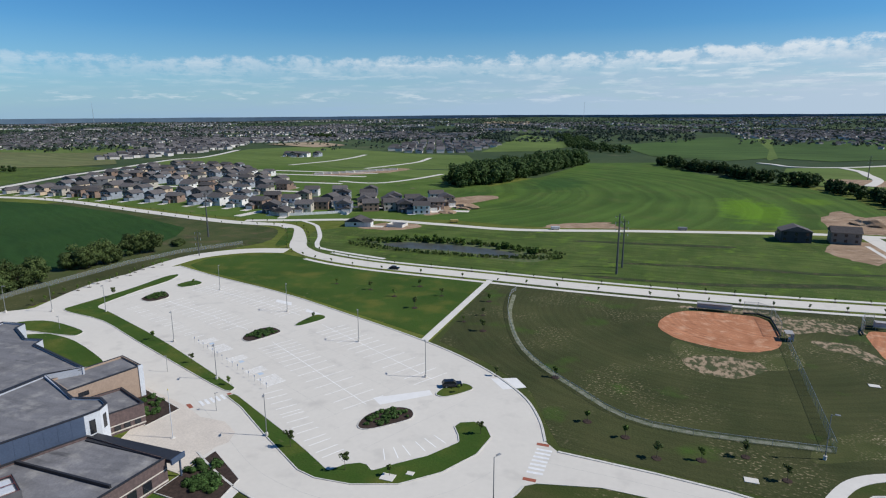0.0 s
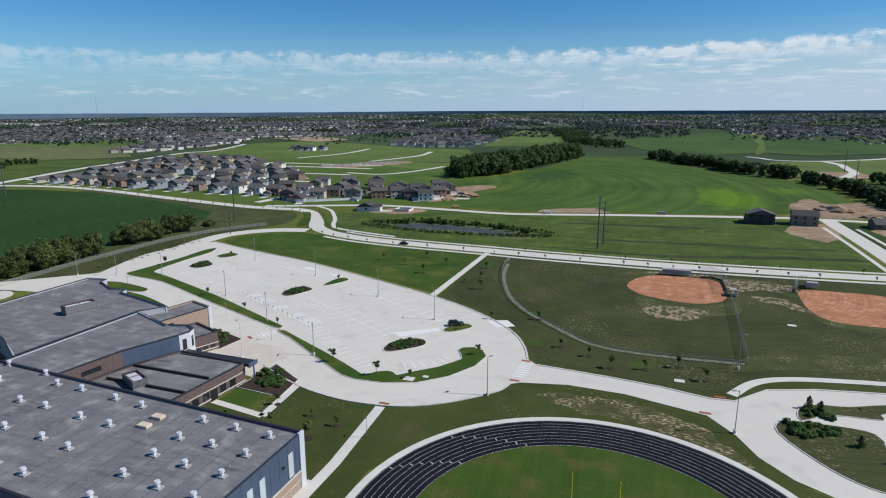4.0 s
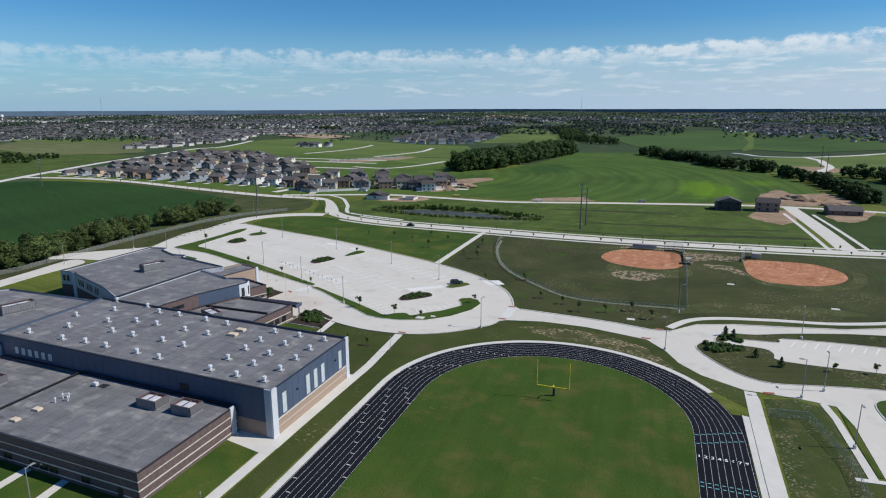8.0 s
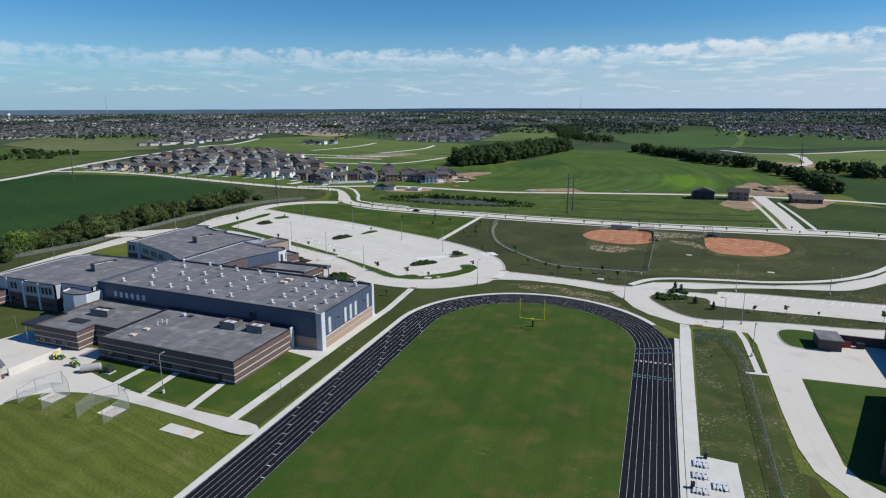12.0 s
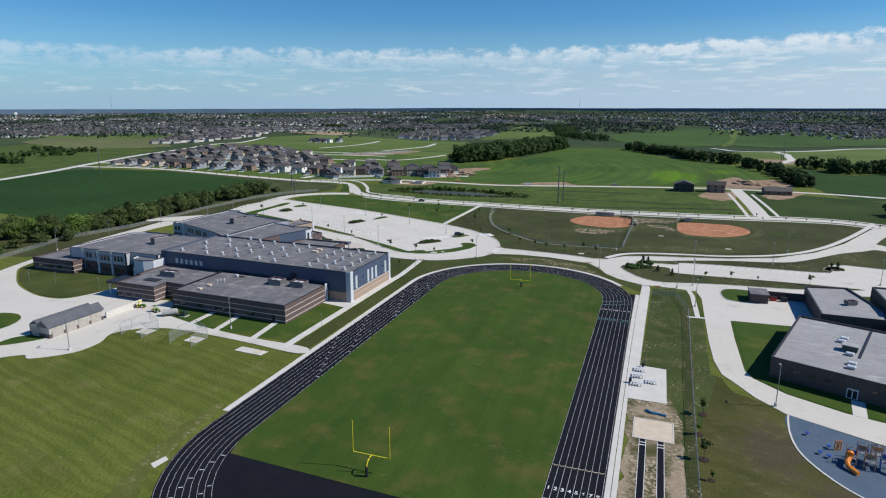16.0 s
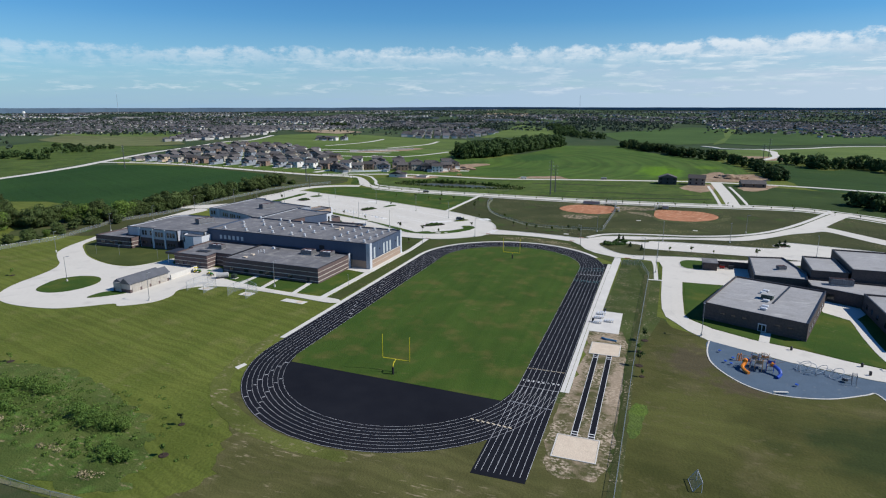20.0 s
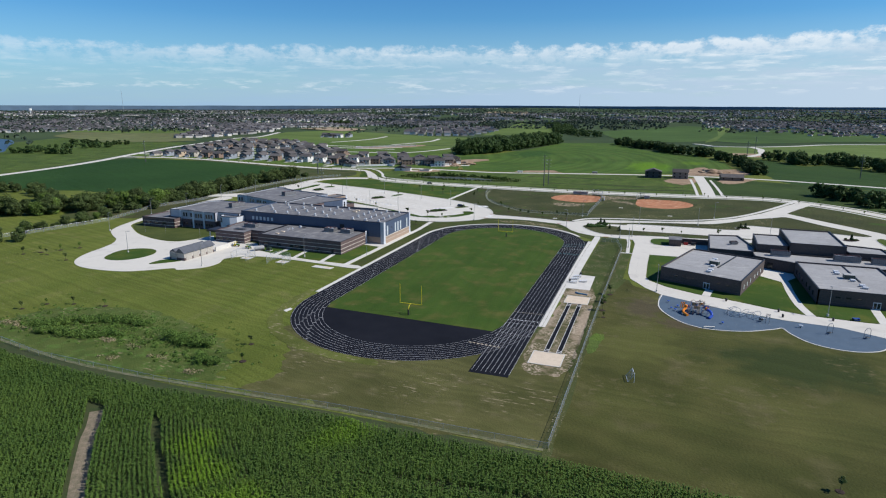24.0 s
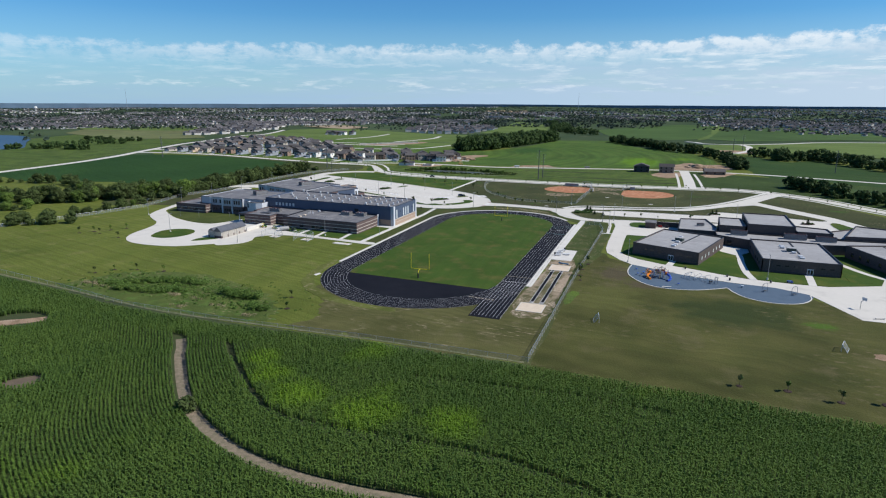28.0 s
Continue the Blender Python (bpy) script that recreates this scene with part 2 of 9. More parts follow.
M_PLAY = mat("grass_playfield", (0.050, 0.058, 0.015), (0.076, 0.075, 0.023), 0.95, 10, 0.5, bump=0.3, big=26, big_amount=0.45, spec=0.1, patch=((0.112, 0.098, 0.045), 12.0, 0.56, 0.82), fleck=((0.12, 0.105, 0.05), 1.6, 0.56, 0.72, 24, 0.46, 0.62, 20, 0.6), band=("row", 0.2, 0.98, 4.0, 0.07), spots=(((0.078, 0.066, 0.036), 67, -29, 7, 11), ((0.080, 0.066, 0.036), 78, -41, 7, 5), ((0.088, 0.092, 0.026), 66, -60, 12, 14), ((0.036, 0.048, 0.014), 104, -62, 20, 14), ((0.062, 0.110, 0.016), 128, -66, 5, 3)))
M_VERGE = mat("grass_bright", (0.036, 0.078, 0.012), (0.050, 0.082, 0.015), 0.95, 4, 0.4, bump=0.3, big=22, big_amount=0.3, spec=0.1, patch=((0.100, 0.108, 0.022), 11.0, 0.50, 0.74), fleck=((0.15, 0.135, 0.06), 0.7, 0.62, 0.72, 20, 0.52, 0.62, 60, 0.4))
M_TURF = mat("dull_turf", (0.040, 0.058, 0.015), (0.056, 0.068, 0.019), 0.95, 5, 0.4, bump=0.3, big=24, big_amount=0.35, spec=0.1, patch=((0.075, 0.072, 0.028), 9.0, 0.54, 0.76), fleck=((0.24, 0.195, 0.115), 0.6, 0.60, 0.70, 16, 0.50, 0.62, 30, 0.6))
M_CROP = mat("crop_dark", (0.018, 0.050, 0.011), (0.026, 0.060, 0.013), 0.95, 26, 0.8, bump=0.4, big=90, big_amount=0.25, spec=0.1, streak=(-70, 0.1), band=("row", 0.45, 0.9, 4.0, 0.09))
M_ROUGH = mat("rough_field_edge", (0.040, 0.062, 0.018), (0.070, 0.076, 0.030), 0.95, 6, 0.6, bump=0.5, big=24, big_amount=0.3, spec=0.1, patch=((0.105, 0.088, 0.045), 9.0, 0.52, 0.74), streak=(20, 0.3))
M_RIDGE = mat("coarse_weeds", (0.026, 0.044, 0.016), (0.050, 0.060, 0.024), 0.95, 3, 0.5, bump=0.6, big=14, spec=0.1, patch=((0.085, 0.070, 0.040), 4.0, 0.54, 0.72))
M_HILL = mat("crop_hill", (0.048, 0.095, 0.017), (0.066, 0.112, 0.021), 0.95, 14, 1.0, bump=0.4, big=60, big_amount=0.3, spec=0.1, streak=(8, 0.12), patch=((0.072, 0.104, 0.024), 26.0, 0.54, 0.72), band=("ring", -260, 490, 10.0, 0.12, 1.2), fleck=((0.12, 0.125, 0.045), 2.4, 0.58, 0.70, 40, 0.50, 0.62, 8, 4.0), spots=(((0.095, 0.185, 0.012), 57, 462, 22, 62), ((0.085, 0.150, 0.014), 104, 520, 14, 22), ((0.034, 0.076, 0.016), -95, 590, 30, 60), ((0.070, 0.120, 0.018), -122, 470, 14, 40)))
M_CROP2 = mat("crop_striped", (0.022, 0.053, 0.012), (0.033, 0.062, 0.015), 0.95, 40, 1.2, bump=0.4, big=160, big_amount=0.25, spec=0.1, band=("row", 0.5, 0.87, 9.0, 0.10))
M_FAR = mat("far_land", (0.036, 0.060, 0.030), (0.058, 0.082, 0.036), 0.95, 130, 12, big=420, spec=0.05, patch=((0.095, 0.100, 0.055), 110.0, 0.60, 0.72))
M_CONC = mat("concrete_pavement", (0.59, 0.558, 0.492), (0.545, 0.515, 0.455), 0.9, 7, 1.2, big=34, big_amount=0.10, spec=0.15, grit=0.025, contrast=(0.25, 0.75), patch=((0.44, 0.415, 0.37), 6.0, 0.56, 0.85))
M_CONC2 = mat("concrete_walk", (0.60, 0.575, 0.52), (0.55, 0.525, 0.475), 0.9, 4, 0.8, spec=0.15, grit=0.03)
M_TLINE = mat("worn_lane_paint", (0.56, 0.56, 0.56), (0.40, 0.40, 0.41), 0.7, 2.0, 0.3)
M_KERB = mat("kerb_concrete", (0.58, 0.56, 0.51), None, 0.85, 1.5, 0.2, spec=0.2)
M_TRACK = mat("track_rubber", (0.0095, 0.0105, 0.0150), (0.0135, 0.0145, 0.019), 0.9, 5, 0.05, big=25, big_amount=0.2, spec=0.06)
M_LINE = mat("white_line", (0.72, 0.72, 0.70), (0.62, 0.62, 0.61), 0.7, 1.0, 0.1)
M_FAINT = mat("parking_line_paint", (0.84, 0.84, 0.82), (0.74, 0.735, 0.71), 0.7, 0.8, 0.2, grit=0.04)
M_CLAY = mat("infield_clay", (0.33, 0.142, 0.074), (0.43, 0.200, 0.108), 0.95, 4, 0.4, big=9, big_amount=0.26, bump=0.25, spec=0.1, streak=(25, 0.3), patch=((0.52, 0.31, 0.195), 3.4, 0.52, 0.74), fleck=((0.25, 0.115, 0.065), 1.2, 0.54, 0.68, 9, 0.44, 0.6, 60, 0.3), band=("ring", 30, 214, 1.1, 0.09, 1.0))
M_DIRT = mat("bare_soil", (0.235, 0.158, 0.100), (0.335, 0.240, 0.162), 0.95, 5, 0.4, big=16, big_amount=0.3, bump=0.6, spec=0.1, patch=((0.40, 0.31, 0.225), 6.0, 0.54, 0.74), fleck=((0.11, 0.085, 0.052), 2.0, 0.54, 0.66, 14, 0.46, 0.6, 30, 0.5))
M_SAND = mat("pit_sand", (0.62, 0.52, 0.40), (0.56, 0.46, 0.35), 0.95, 2, 0.2, bump=0.3, spec=0.1)
M_ROOF = mat("roof_membrane", (0.196, 0.194, 0.200), (0.135, 0.134, 0.139), 0.85, 4, 0.4, big=11, big_amount=0.38, bump=0.1, spec=0.15, patch=((0.31, 0.30, 0.28), 3.4, 0.52, 0.80), streak=(0, 0.5), fleck=((0.085, 0.085, 0.09), 1.1, 0.50, 0.72, 9, 0.44, 0.66, 4, 0.22), band=("row", 0, 1, 2.2, 0.06))
M_ROOF2 = mat("roof_pale", (0.335, 0.33, 0.325), (0.28, 0.276, 0.272), 0.85, 5, 0.5, big=14, big_amount=0.25, spec=0.15, patch=((0.24, 0.235, 0.225), 4.0, 0.56, 0.80), fleck=((0.44, 0.43, 0.41), 1.4, 0.52, 0.72, 10, 0.44, 0.66, 10, 0.3))
M_COPING = mat("dark_coping", (0.030, 0.031, 0.036), None, 0.5, 1, 0.1)
M_BLUE = mat("blue_metal_panel", (0.070, 0.097, 0.150), (0.060, 0.084, 0.132), 0.5, 6, 0.3, spec=0.35)
M_WHITEP = mat("white_metal_panel", (0.56, 0.585, 0.615), (0.50, 0.525, 0.555), 0.5, 4, 0.3, spec=0.4)
M_GREYP = mat("grey_metal_panel", (0.42, 0.445, 0.48), (0.37, 0.39, 0.43), 0.5, 4, 0.3, spec=0.4)
M_BRICK = mat("brown_brick", (0.140, 0.100, 0.094), (0.100, 0.073, 0.070), 0.85, 0.5, 0.12, bump=0.3, spec=0.2)
M_TAN = mat("tan_brick", (0.36, 0.27, 0.205), (0.31, 0.23, 0.175), 0.85, 0.5, 0.12, bump=0.3, spec=0.2)
M_BAND = mat("pale_stone_band", (0.58, 0.53, 0.46), None, 0.8, 1, 0.1)
M_BRICK2 = mat("dark_brick", (0.105, 0.085, 0.078), (0.075, 0.062, 0.058), 0.85, 0.5, 0.12, bump=0.3, spec=0.2)
M_TALL = mat("rough_meadow", (0.046, 0.084, 0.017), (0.078, 0.106, 0.026), 0.95, 6, 0.6, bump=0.6, big=26, big_amount=0.4, spec=0.1, patch=((0.095, 0.150, 0.022), 9.0, 0.56, 0.70), streak=(85, 0.35), fleck=((0.20, 0.165, 0.09), 1.6, 0.60, 0.70, 30, 0.50, 0.62, 80, 3.0), band=("row", 0.05, 1.0, 4.0, 0.10, 2.0))
M_YARD = mat("house_lawn", (0.060, 0.110, 0.018), (0.084, 0.126, 0.028), 0.95, 8, 0.6, bump=0.4, big=30, big_amount=0.3, spec=0.1, patch=((0.17, 0.135, 0.08), 12.0, 0.62, 0.76))
M_EASTM = mat("smooth_meadow", (0.030, 0.056, 0.014), (0.044, 0.068, 0.018), 0.95, 12, 0.6, bump=0.5, big=40, big_amount=0.35, spec=0.1, patch=((0.056, 0.094, 0.018), 16.0, 0.60, 0.74))
M_GLASS = mat("window_glass", (0.012, 0.015, 0.020), (0.02, 0.024, 0.03), 0.08, 3, 1, spec=0.6)
M_PGLASS = mat("translucent_panel", (0.52, 0.57, 0.58), (0.46, 0.51, 0.52), 0.3, 3, 1, spec=0.5)
M_STEEL = mat("galvanised_steel", (0.50, 0.52, 0.53), (0.40, 0.42, 0.43), 0.4, 0.5, 0.1, metal=0.7, spec=0.5)
M_DARK = mat("dark_metal", (0.03, 0.031, 0.033), None, 0.5, 1, 0.1)
M_YELLOW = mat("yellow_paint", (0.75, 0.62, 0.03), None, 0.45, 1, 0.1, spec=0.4)
M_MULCH = mat("dark_mulch", (0.035, 0.026, 0.022), (0.06, 0.042, 0.034), 0.95, 0.6, 0.1, bump=0.5, spec=0.1)
M_WATER = mat("pond_water", (0.050, 0.056, 0.046), (0.080, 0.084, 0.066), 0.45, 8, 2, spec=0.35)
M_SAFETY = mat("blue_safety_surface", (0.092, 0.132, 0.180), (0.074, 0.108, 0.148), 0.85, 3, 0.2, big=10, big_amount=0.15, spec=0.15, patch=((0.17, 0.20, 0.22), 1.5, 0.62, 0.8))

# ---- mesh helpers ----


def part(name, bm, material, parent=None, label=""):
    """Links a bmesh as one mesh object, under a thing or part if given."""
    me = bpy.data.meshes.new(name)
    bm.to_mesh(me)
    bm.free()
    me.materials.append(material)
    ob = new(name, me)
    if parent:
        ob.parent = parent
    if label:
        ob["label"] = label
    return ob


def from_arrays(name, verts, faces, material, parent=None, label=""):
    me = bpy.data.meshes.new(name)
    me.from_pydata(verts, [], faces)
    me.update()
    me.materials.append(material)
    ob = new(name, me)
    if parent:
        ob.parent = parent
    if label:
        ob["label"] = label
    return ob


def thing(name, x=0, y=0, z=0, rz=0, label="", category="", group="", kind=""):
    ob = new(name)
    ob.matrix_basis = pose(x, y, z, 0, 0, rz)
    ob.empty_display_size = 0.3
    return tagged(ob, label, category, group, kind)


def add_box(bm, x0, x1, y0, y1, z0, z1, bevel=0.0):
    r = bmesh.ops.create_cube(bm, size=1, matrix=Matrix.LocRotScale(((x0 + x1) / 2, (y0 + y1) / 2, (z0 + z1) / 2), None, (x1 - x0, y1 - y0, z1 - z0)))
    if bevel:
        es = list({e for v in r["verts"] for e in v.link_edges})
        bmesh.ops.bevel(bm, geom=es, offset=bevel, segments=1, affect="EDGES", profile=0.5)
    return bm


def box(x0, x1, y0, y1, z0, z1, bevel=0.0):
    return add_box(bmesh.new(), x0, x1, y0, y1, z0, z1, bevel)


def add_tube(bm, a, b, r0, r1=None, n=8):
    """A tapered round bar from a to b."""
    a, b = Vector(a), Vector(b)
    r1 = r0 if r1 is None else r1
    d = b - a
    q = d.to_track_quat("Z", "Y").to_matrix()
    lo = [bm.verts.new(a + q @ Vector((r0 * math.cos(i * math.tau / n), r0 * math.sin(i * math.tau / n), 0))) for i in range(n)]
    hi = [bm.verts.new(b + q @ Vector((r1 * math.cos(i * math.tau / n), r1 * math.sin(i * math.tau / n), 0))) for i in range(n)]
    for i in range(n):
        bm.faces.new((lo[i], lo[(i + 1) % n], hi[(i + 1) % n], hi[i]))
    bm.faces.new(lo[::-1]), bm.faces.new(hi)
    return bm


def tube(a, b, r0, r1=None, n=8):
    return add_tube(bmesh.new(), a, b, r0, r1, n)


def pipe(points, r, n=8):
    bm = bmesh.new()
    for a, b in zip(points, points[1:]):
        add_tube(bm, a, b, r, None, n)
    return bm


def curve(pts, n=6, closed=True):
    """A smooth line through the points."""
    out, k = [], len(pts)
    for i in range(k if closed else k - 1):
        p0, p1, p2, p3 = (np.array(pts[(i + j) % k] if closed else pts[min(max(i + j, 0), k - 1)], float) for j in (-1, 0, 1, 2))
        for s in range(n):
            t = s / n
            out.append(tuple(0.5 * (2 * p1 + (p2 - p0) * t + (2 * p0 - 5 * p1 + 4 * p2 - p3) * t * t + (3 * p1 - p0 - 3 * p2 + p3) * t ** 3)))
    if not closed:
        out.append(tuple(map(float, pts[-1])))
    return out


def slab(name, pts, z0, z1, material, parent=None, kind="", label="", category=""):
    """A flat plate with the outline pts, from z0 up to z1."""
    n = len(pts)
    area = sum(pts[i][0] * pts[(i + 1) % n][1] - pts[(i + 1) % n][0] * pts[i][1] for i in range(n))
    if area < 0:
        pts = pts[::-1]
    verts = [(x, y, z1) for x, y in pts] + [(x, y, z0) for x, y in pts]
    tris = tessellate_polygon([[Vector((x, y, 0)) for x, y in pts]])
    faces = []
    for a, b, c in tris:
        (ax, ay), (bx, by), (cx, cy) = pts[a], pts[b], pts[c]
        faces.append((a, b, c) if (bx - ax) * (cy - ay) - (by - ay) * (cx - ax) > 0 else (a, c, b))
    faces += [(i, i + n, (i + 1) % n + n, (i + 1) % n) for i in range(n)]
    ob = from_arrays(name, verts, faces, material, parent, label)
    return tagged(ob, label, category, "", kind)


def offset_line(pts, d, closed=False):
    out, n = [], len(pts)
    for i in range(n):
        a = pts[(i - 1) % n] if closed else pts[max(i - 1, 0)]
        b = pts[(i + 1) % n] if closed else pts[min(i + 1, n - 1)]
        tx, ty = b[0] - a[0], b[1] - a[1]
        k = math.hypot(tx, ty) or 1
        out.append((pts[i][0] - ty / k * d, pts[i][1] + tx / k * d))
    return out


def add_strip(V, Fc, pts, w, z0, z1, closed=False):
    """A ribbon with thickness along the line, into vertex and face lists."""
    lft, rgt = offset_line(pts, w / 2, closed), offset_line(pts, -w / 2, closed)
    n, o = len(pts), len(V)
    for (ax, ay), (bx, by) in zip(lft, rgt):
        V += [(ax, ay, z1), (bx, by, z1), (ax, ay, z0), (bx, by, z0)]
    for i in range(n if closed else n - 1):
        a, b = o + 4 * i, o + 4 * ((i + 1) % n)
        Fc += [(a + 1, b + 1, b, a), (a, b, b + 2, a + 2), (b + 1, a + 1, a + 3, b + 3)]
    if not closed:
        a, b = o, o + 4 * (n - 1)
        Fc += [(a, a + 2, a + 3, a + 1), (b + 1, b + 3, b + 2, b)]


def strip(name, pts, w, z0, z1, material, parent=None, kind="", closed=False, label="", category=""):
    V, Fc = [], []
    add_strip(V, Fc, pts, w, z0, z1, closed)
    return tagged(from_arrays(name, V, Fc, material, parent), label, category, "", kind)


def ragged(pts, amp, closed_n=4):
    """The outline, subdivided and frayed by noise."""
    fine = curve(pts, closed_n)
    return [(x + amp * noise.noise(Vector((x * 0.31, y * 0.31, 0.0))) + 0.5 * amp * noise.noise(Vector((x * 0.9, y * 0.9, 4.0))),
             y + amp * noise.noise(Vector((x * 0.31, y * 0.31, 9.0))) + 0.5 * amp * noise.noise(Vector((x * 0.9, y * 0.9, 7.0)))) for x, y in fine]


def rect(x0, x1, y0, y1):
    return [(x0, y0), (x1, y0), (x1, y1), (x0, y1)]


def oval(x, y, rx, ry, rot=0, n=40):
    c, s = math.cos(radians(rot)), math.sin(radians(rot))
    return [(x + rx * math.cos(i * math.tau / n) * c - ry * math.sin(i * math.tau / n) * s,
             y + rx * math.cos(i * math.tau / n) * s + ry * math.sin(i * math.tau / n) * c) for i in range(n)]


# ---- ground ----


def smooth_step(a, b, v):
    t = min(max((v - a) / (b - a), 0), 1)
    return t * t * (3 - 2 * t)


def land(x, y):
    """Height of the ground: flat round the schools, rising slowly towards the skyline."""
    dx, dy = x - 20, y + 80
    r = math.hypot(dx, dy)
    left = smooth_step(0.15, 0.9, -dx / max(r, 1))
    rim = 45 - 26 * left
    roll = 5 * math.sin(x / 310 + 1) * math.cos(y / 270) * smooth_step(1300, 2000, r)
    return rim * smooth_step(1300, 4900, r) + roll


def build_ground():
    radii = [0, 60, 120, 200, 300, 420, 560, 720, 900, 1100, 1300, 1500, 1750, 2000, 2300, 2600, 3000, 3400, 3800, 4200, 4600, 5000, 5400]
    n = 96
    V, Fc = [(20, -80, 0)], []
    for r in radii[1:]:
        for i in range(n):
            a = i * math.tau / n
            x, y = 20 + r * math.cos(a), -80 + r * math.sin(a)
            V.append((x, y, land(x, y)))
    for i in range(n):
        Fc.append((0, 1 + i, 1 + (i + 1) % n))
    for k in range(len(radii) - 2):
        for i in range(n):
            a, b = 1 + k * n + i, 1 + k * n + (i + 1) % n
            Fc.append((a, a + n, b + n, b))
    ob = from_arrays("ground", V, Fc, M_GRASS)
    ob.data.materials.append(M_FAR)
    for p in ob.data.polygons:
        p.use_smooth = True
        c = p.center
        if c.y > 620 or c.x < -480 or c.x > 520 or c.y < -700:
            p.material_index = 1
    return tagged(ob, "rolling green land reaching the skyline", "ground", kind="structure")


ground = build_ground()


def meadow(name, pts, material, label, z=0.03, smooth=0):
    if smooth:
        pts = curve(pts, smooth)
    return slab(name, pts, -0.3, z, material, kind="structure", label=label, category="field")


# crops and grass areas, each a thin sheet on the ground
meadow("crop_field_west", [(-238, 120), (-246, 170), (-244, 240), (-250, 264), (-264, 286), (-300, 300), (-338, 314), (-420, 332), (-480, 331), (-506, 322), (-524, 306), (-508, 250), (-492, 190), (-480, 130), (-474, 104), (-400, 80), (-366, 92), (-330, 104), (-280, 96), (-246, 84)], M_CROP, "dark green flat crop field behind a tree row")
meadow("crop_margin", ragged([(-256, 30), (-256, 120), (-258, 262), (-276, 282), (-338, 308), (-430, 328), (-420, 344), (-338, 324), (-262, 308), (-216, 302), (-200, 284), (-196, 262), (-214, 240), (-222, 206), (-224, 120), (-224, 30)], 1.2, 10), M_ROUGH, "rough brown-green margin round the crop field", 0.026)
meadow("crop_field_hill", [(-160, 366), (-78, 352), (-18, 366), (51, 382), (96, 400), (140, 440), (138, 540), (115, 630), (40, 725), (-10, 880), (-95, 850), (-118, 650), (-150, 535), (-178, 505), (-140, 430)], M_HILL, "bright green hill field with mowing bands", 0.04)

meadow("crop_field_east", ragged([(168, 360), (204, 338), (260, 300), (330, 240), (420, 200), (600, 260), (560, 420), (340, 480), (300, 430), (270, 510), (250, 556), (214, 530), (196, 580), (176, 590), (164, 480)], 3.0, 8), M_CROP2, "dark green crop field beside a tree row", 0.035)
meadow("north_meadow", [(-176, 268), (-150, 252), (-120, 246), (-68, 244), (-31, 242), (24, 242), (86, 247), (96, 252), (96, 370), (50, 368), (-18, 352), (-78, 337), (-120, 339), (-164, 338), (-186, 300)], M_TALL, "rough green meadow between two roads", 0.03)
meadow("north_meadow_east", [(106, 250), (124, 252), (152, 248), (186, 220), (240, 150), (300, 180), (300, 300), (206, 330), (170, 350), (106, 376)], M_EASTM, "rough green meadow beside the side road", 0.03)
meadow("east_verge", [(142.6, 184.5), (148, 196), (155, 210), (163, 214), (178, 201), (190, 181), (202, 156), (204, 144), (196, 112), (190, 106), (176.6, 137.2), (159, 160.4)], M_FIELD, "dull mown grass between two drives", 0.115)
meadow("court_base", [(66.6, 45), (88, 47), (110, 60), (198, 58), (198, 11), (166, 10.6), (158, -11.6), (140, -19.6), (130, -20.1), (114, -18.8), (104.4, -15.5), (95, -11.2), (83.9, -7.7), (73.9, -2.1), (68.6, 4), (67, 10)], M_VERGE, "mown grass between the school blocks", 0.07)
meadow("estate_lawn", [(-214, 322), (-290, 328), (-380, 347), (-470, 360), (-556, 356), (-600, 640), (-440, 700), (-330, 640), (-160, 560), (-110, 480), (-124, 360), (-168, 350)], M_YARD, "bright lawns between estate houses", 0.03)
meadow("campus_turf", [(-88, 54), (-48, 54), (-30, 80), (0, 92), (30, 82), (46, 76), (62, 78), (204, 78), (206, 150), (160, 240), (86, 231), (-64, 231), (-64, 150), (-40, 120), (-60, 84), (-88, 72)], M_TURF, "dull mown grass round the drives", 0.022)
meadow("ball_field_grass", [(-64, 229), (-62, 164), (-44, 153), (-30, 140), (-23, 124), (-20, 118), (20, 113), (25, 114), (31, 123), (40, 128), (56, 131.6), (74, 134.6), (96, 145), (114, 163), (132, 192), (148, 224), (140, 233), (86, 229), (24, 226), (-30, 228)], M_FIELD, "patchy mown grass of the ball fields", 0.045)
meadow("parking_lawn", [(-66, 229), (-66, 166), (-98, 179), (-132, 193), (-170, 204), (-186, 208), (-196, 214), (-197, 226), (-188, 238), (-172, 246), (-150, 241), (-140, 235), (-122, 233)], M_VERGE, "bright mown lawn between road and parking lot", 0.045)
meadow("play_field_grass", [(52.9, -129), (90, -131), (200, -136), (200, -50), (141, -50), (118, -22), (92, -11), (70, -9.4), (63, -5.4), (60, 2), (57, -14), (53, -34)], M_PLAY, "worn olive green mown play field", 0.04)

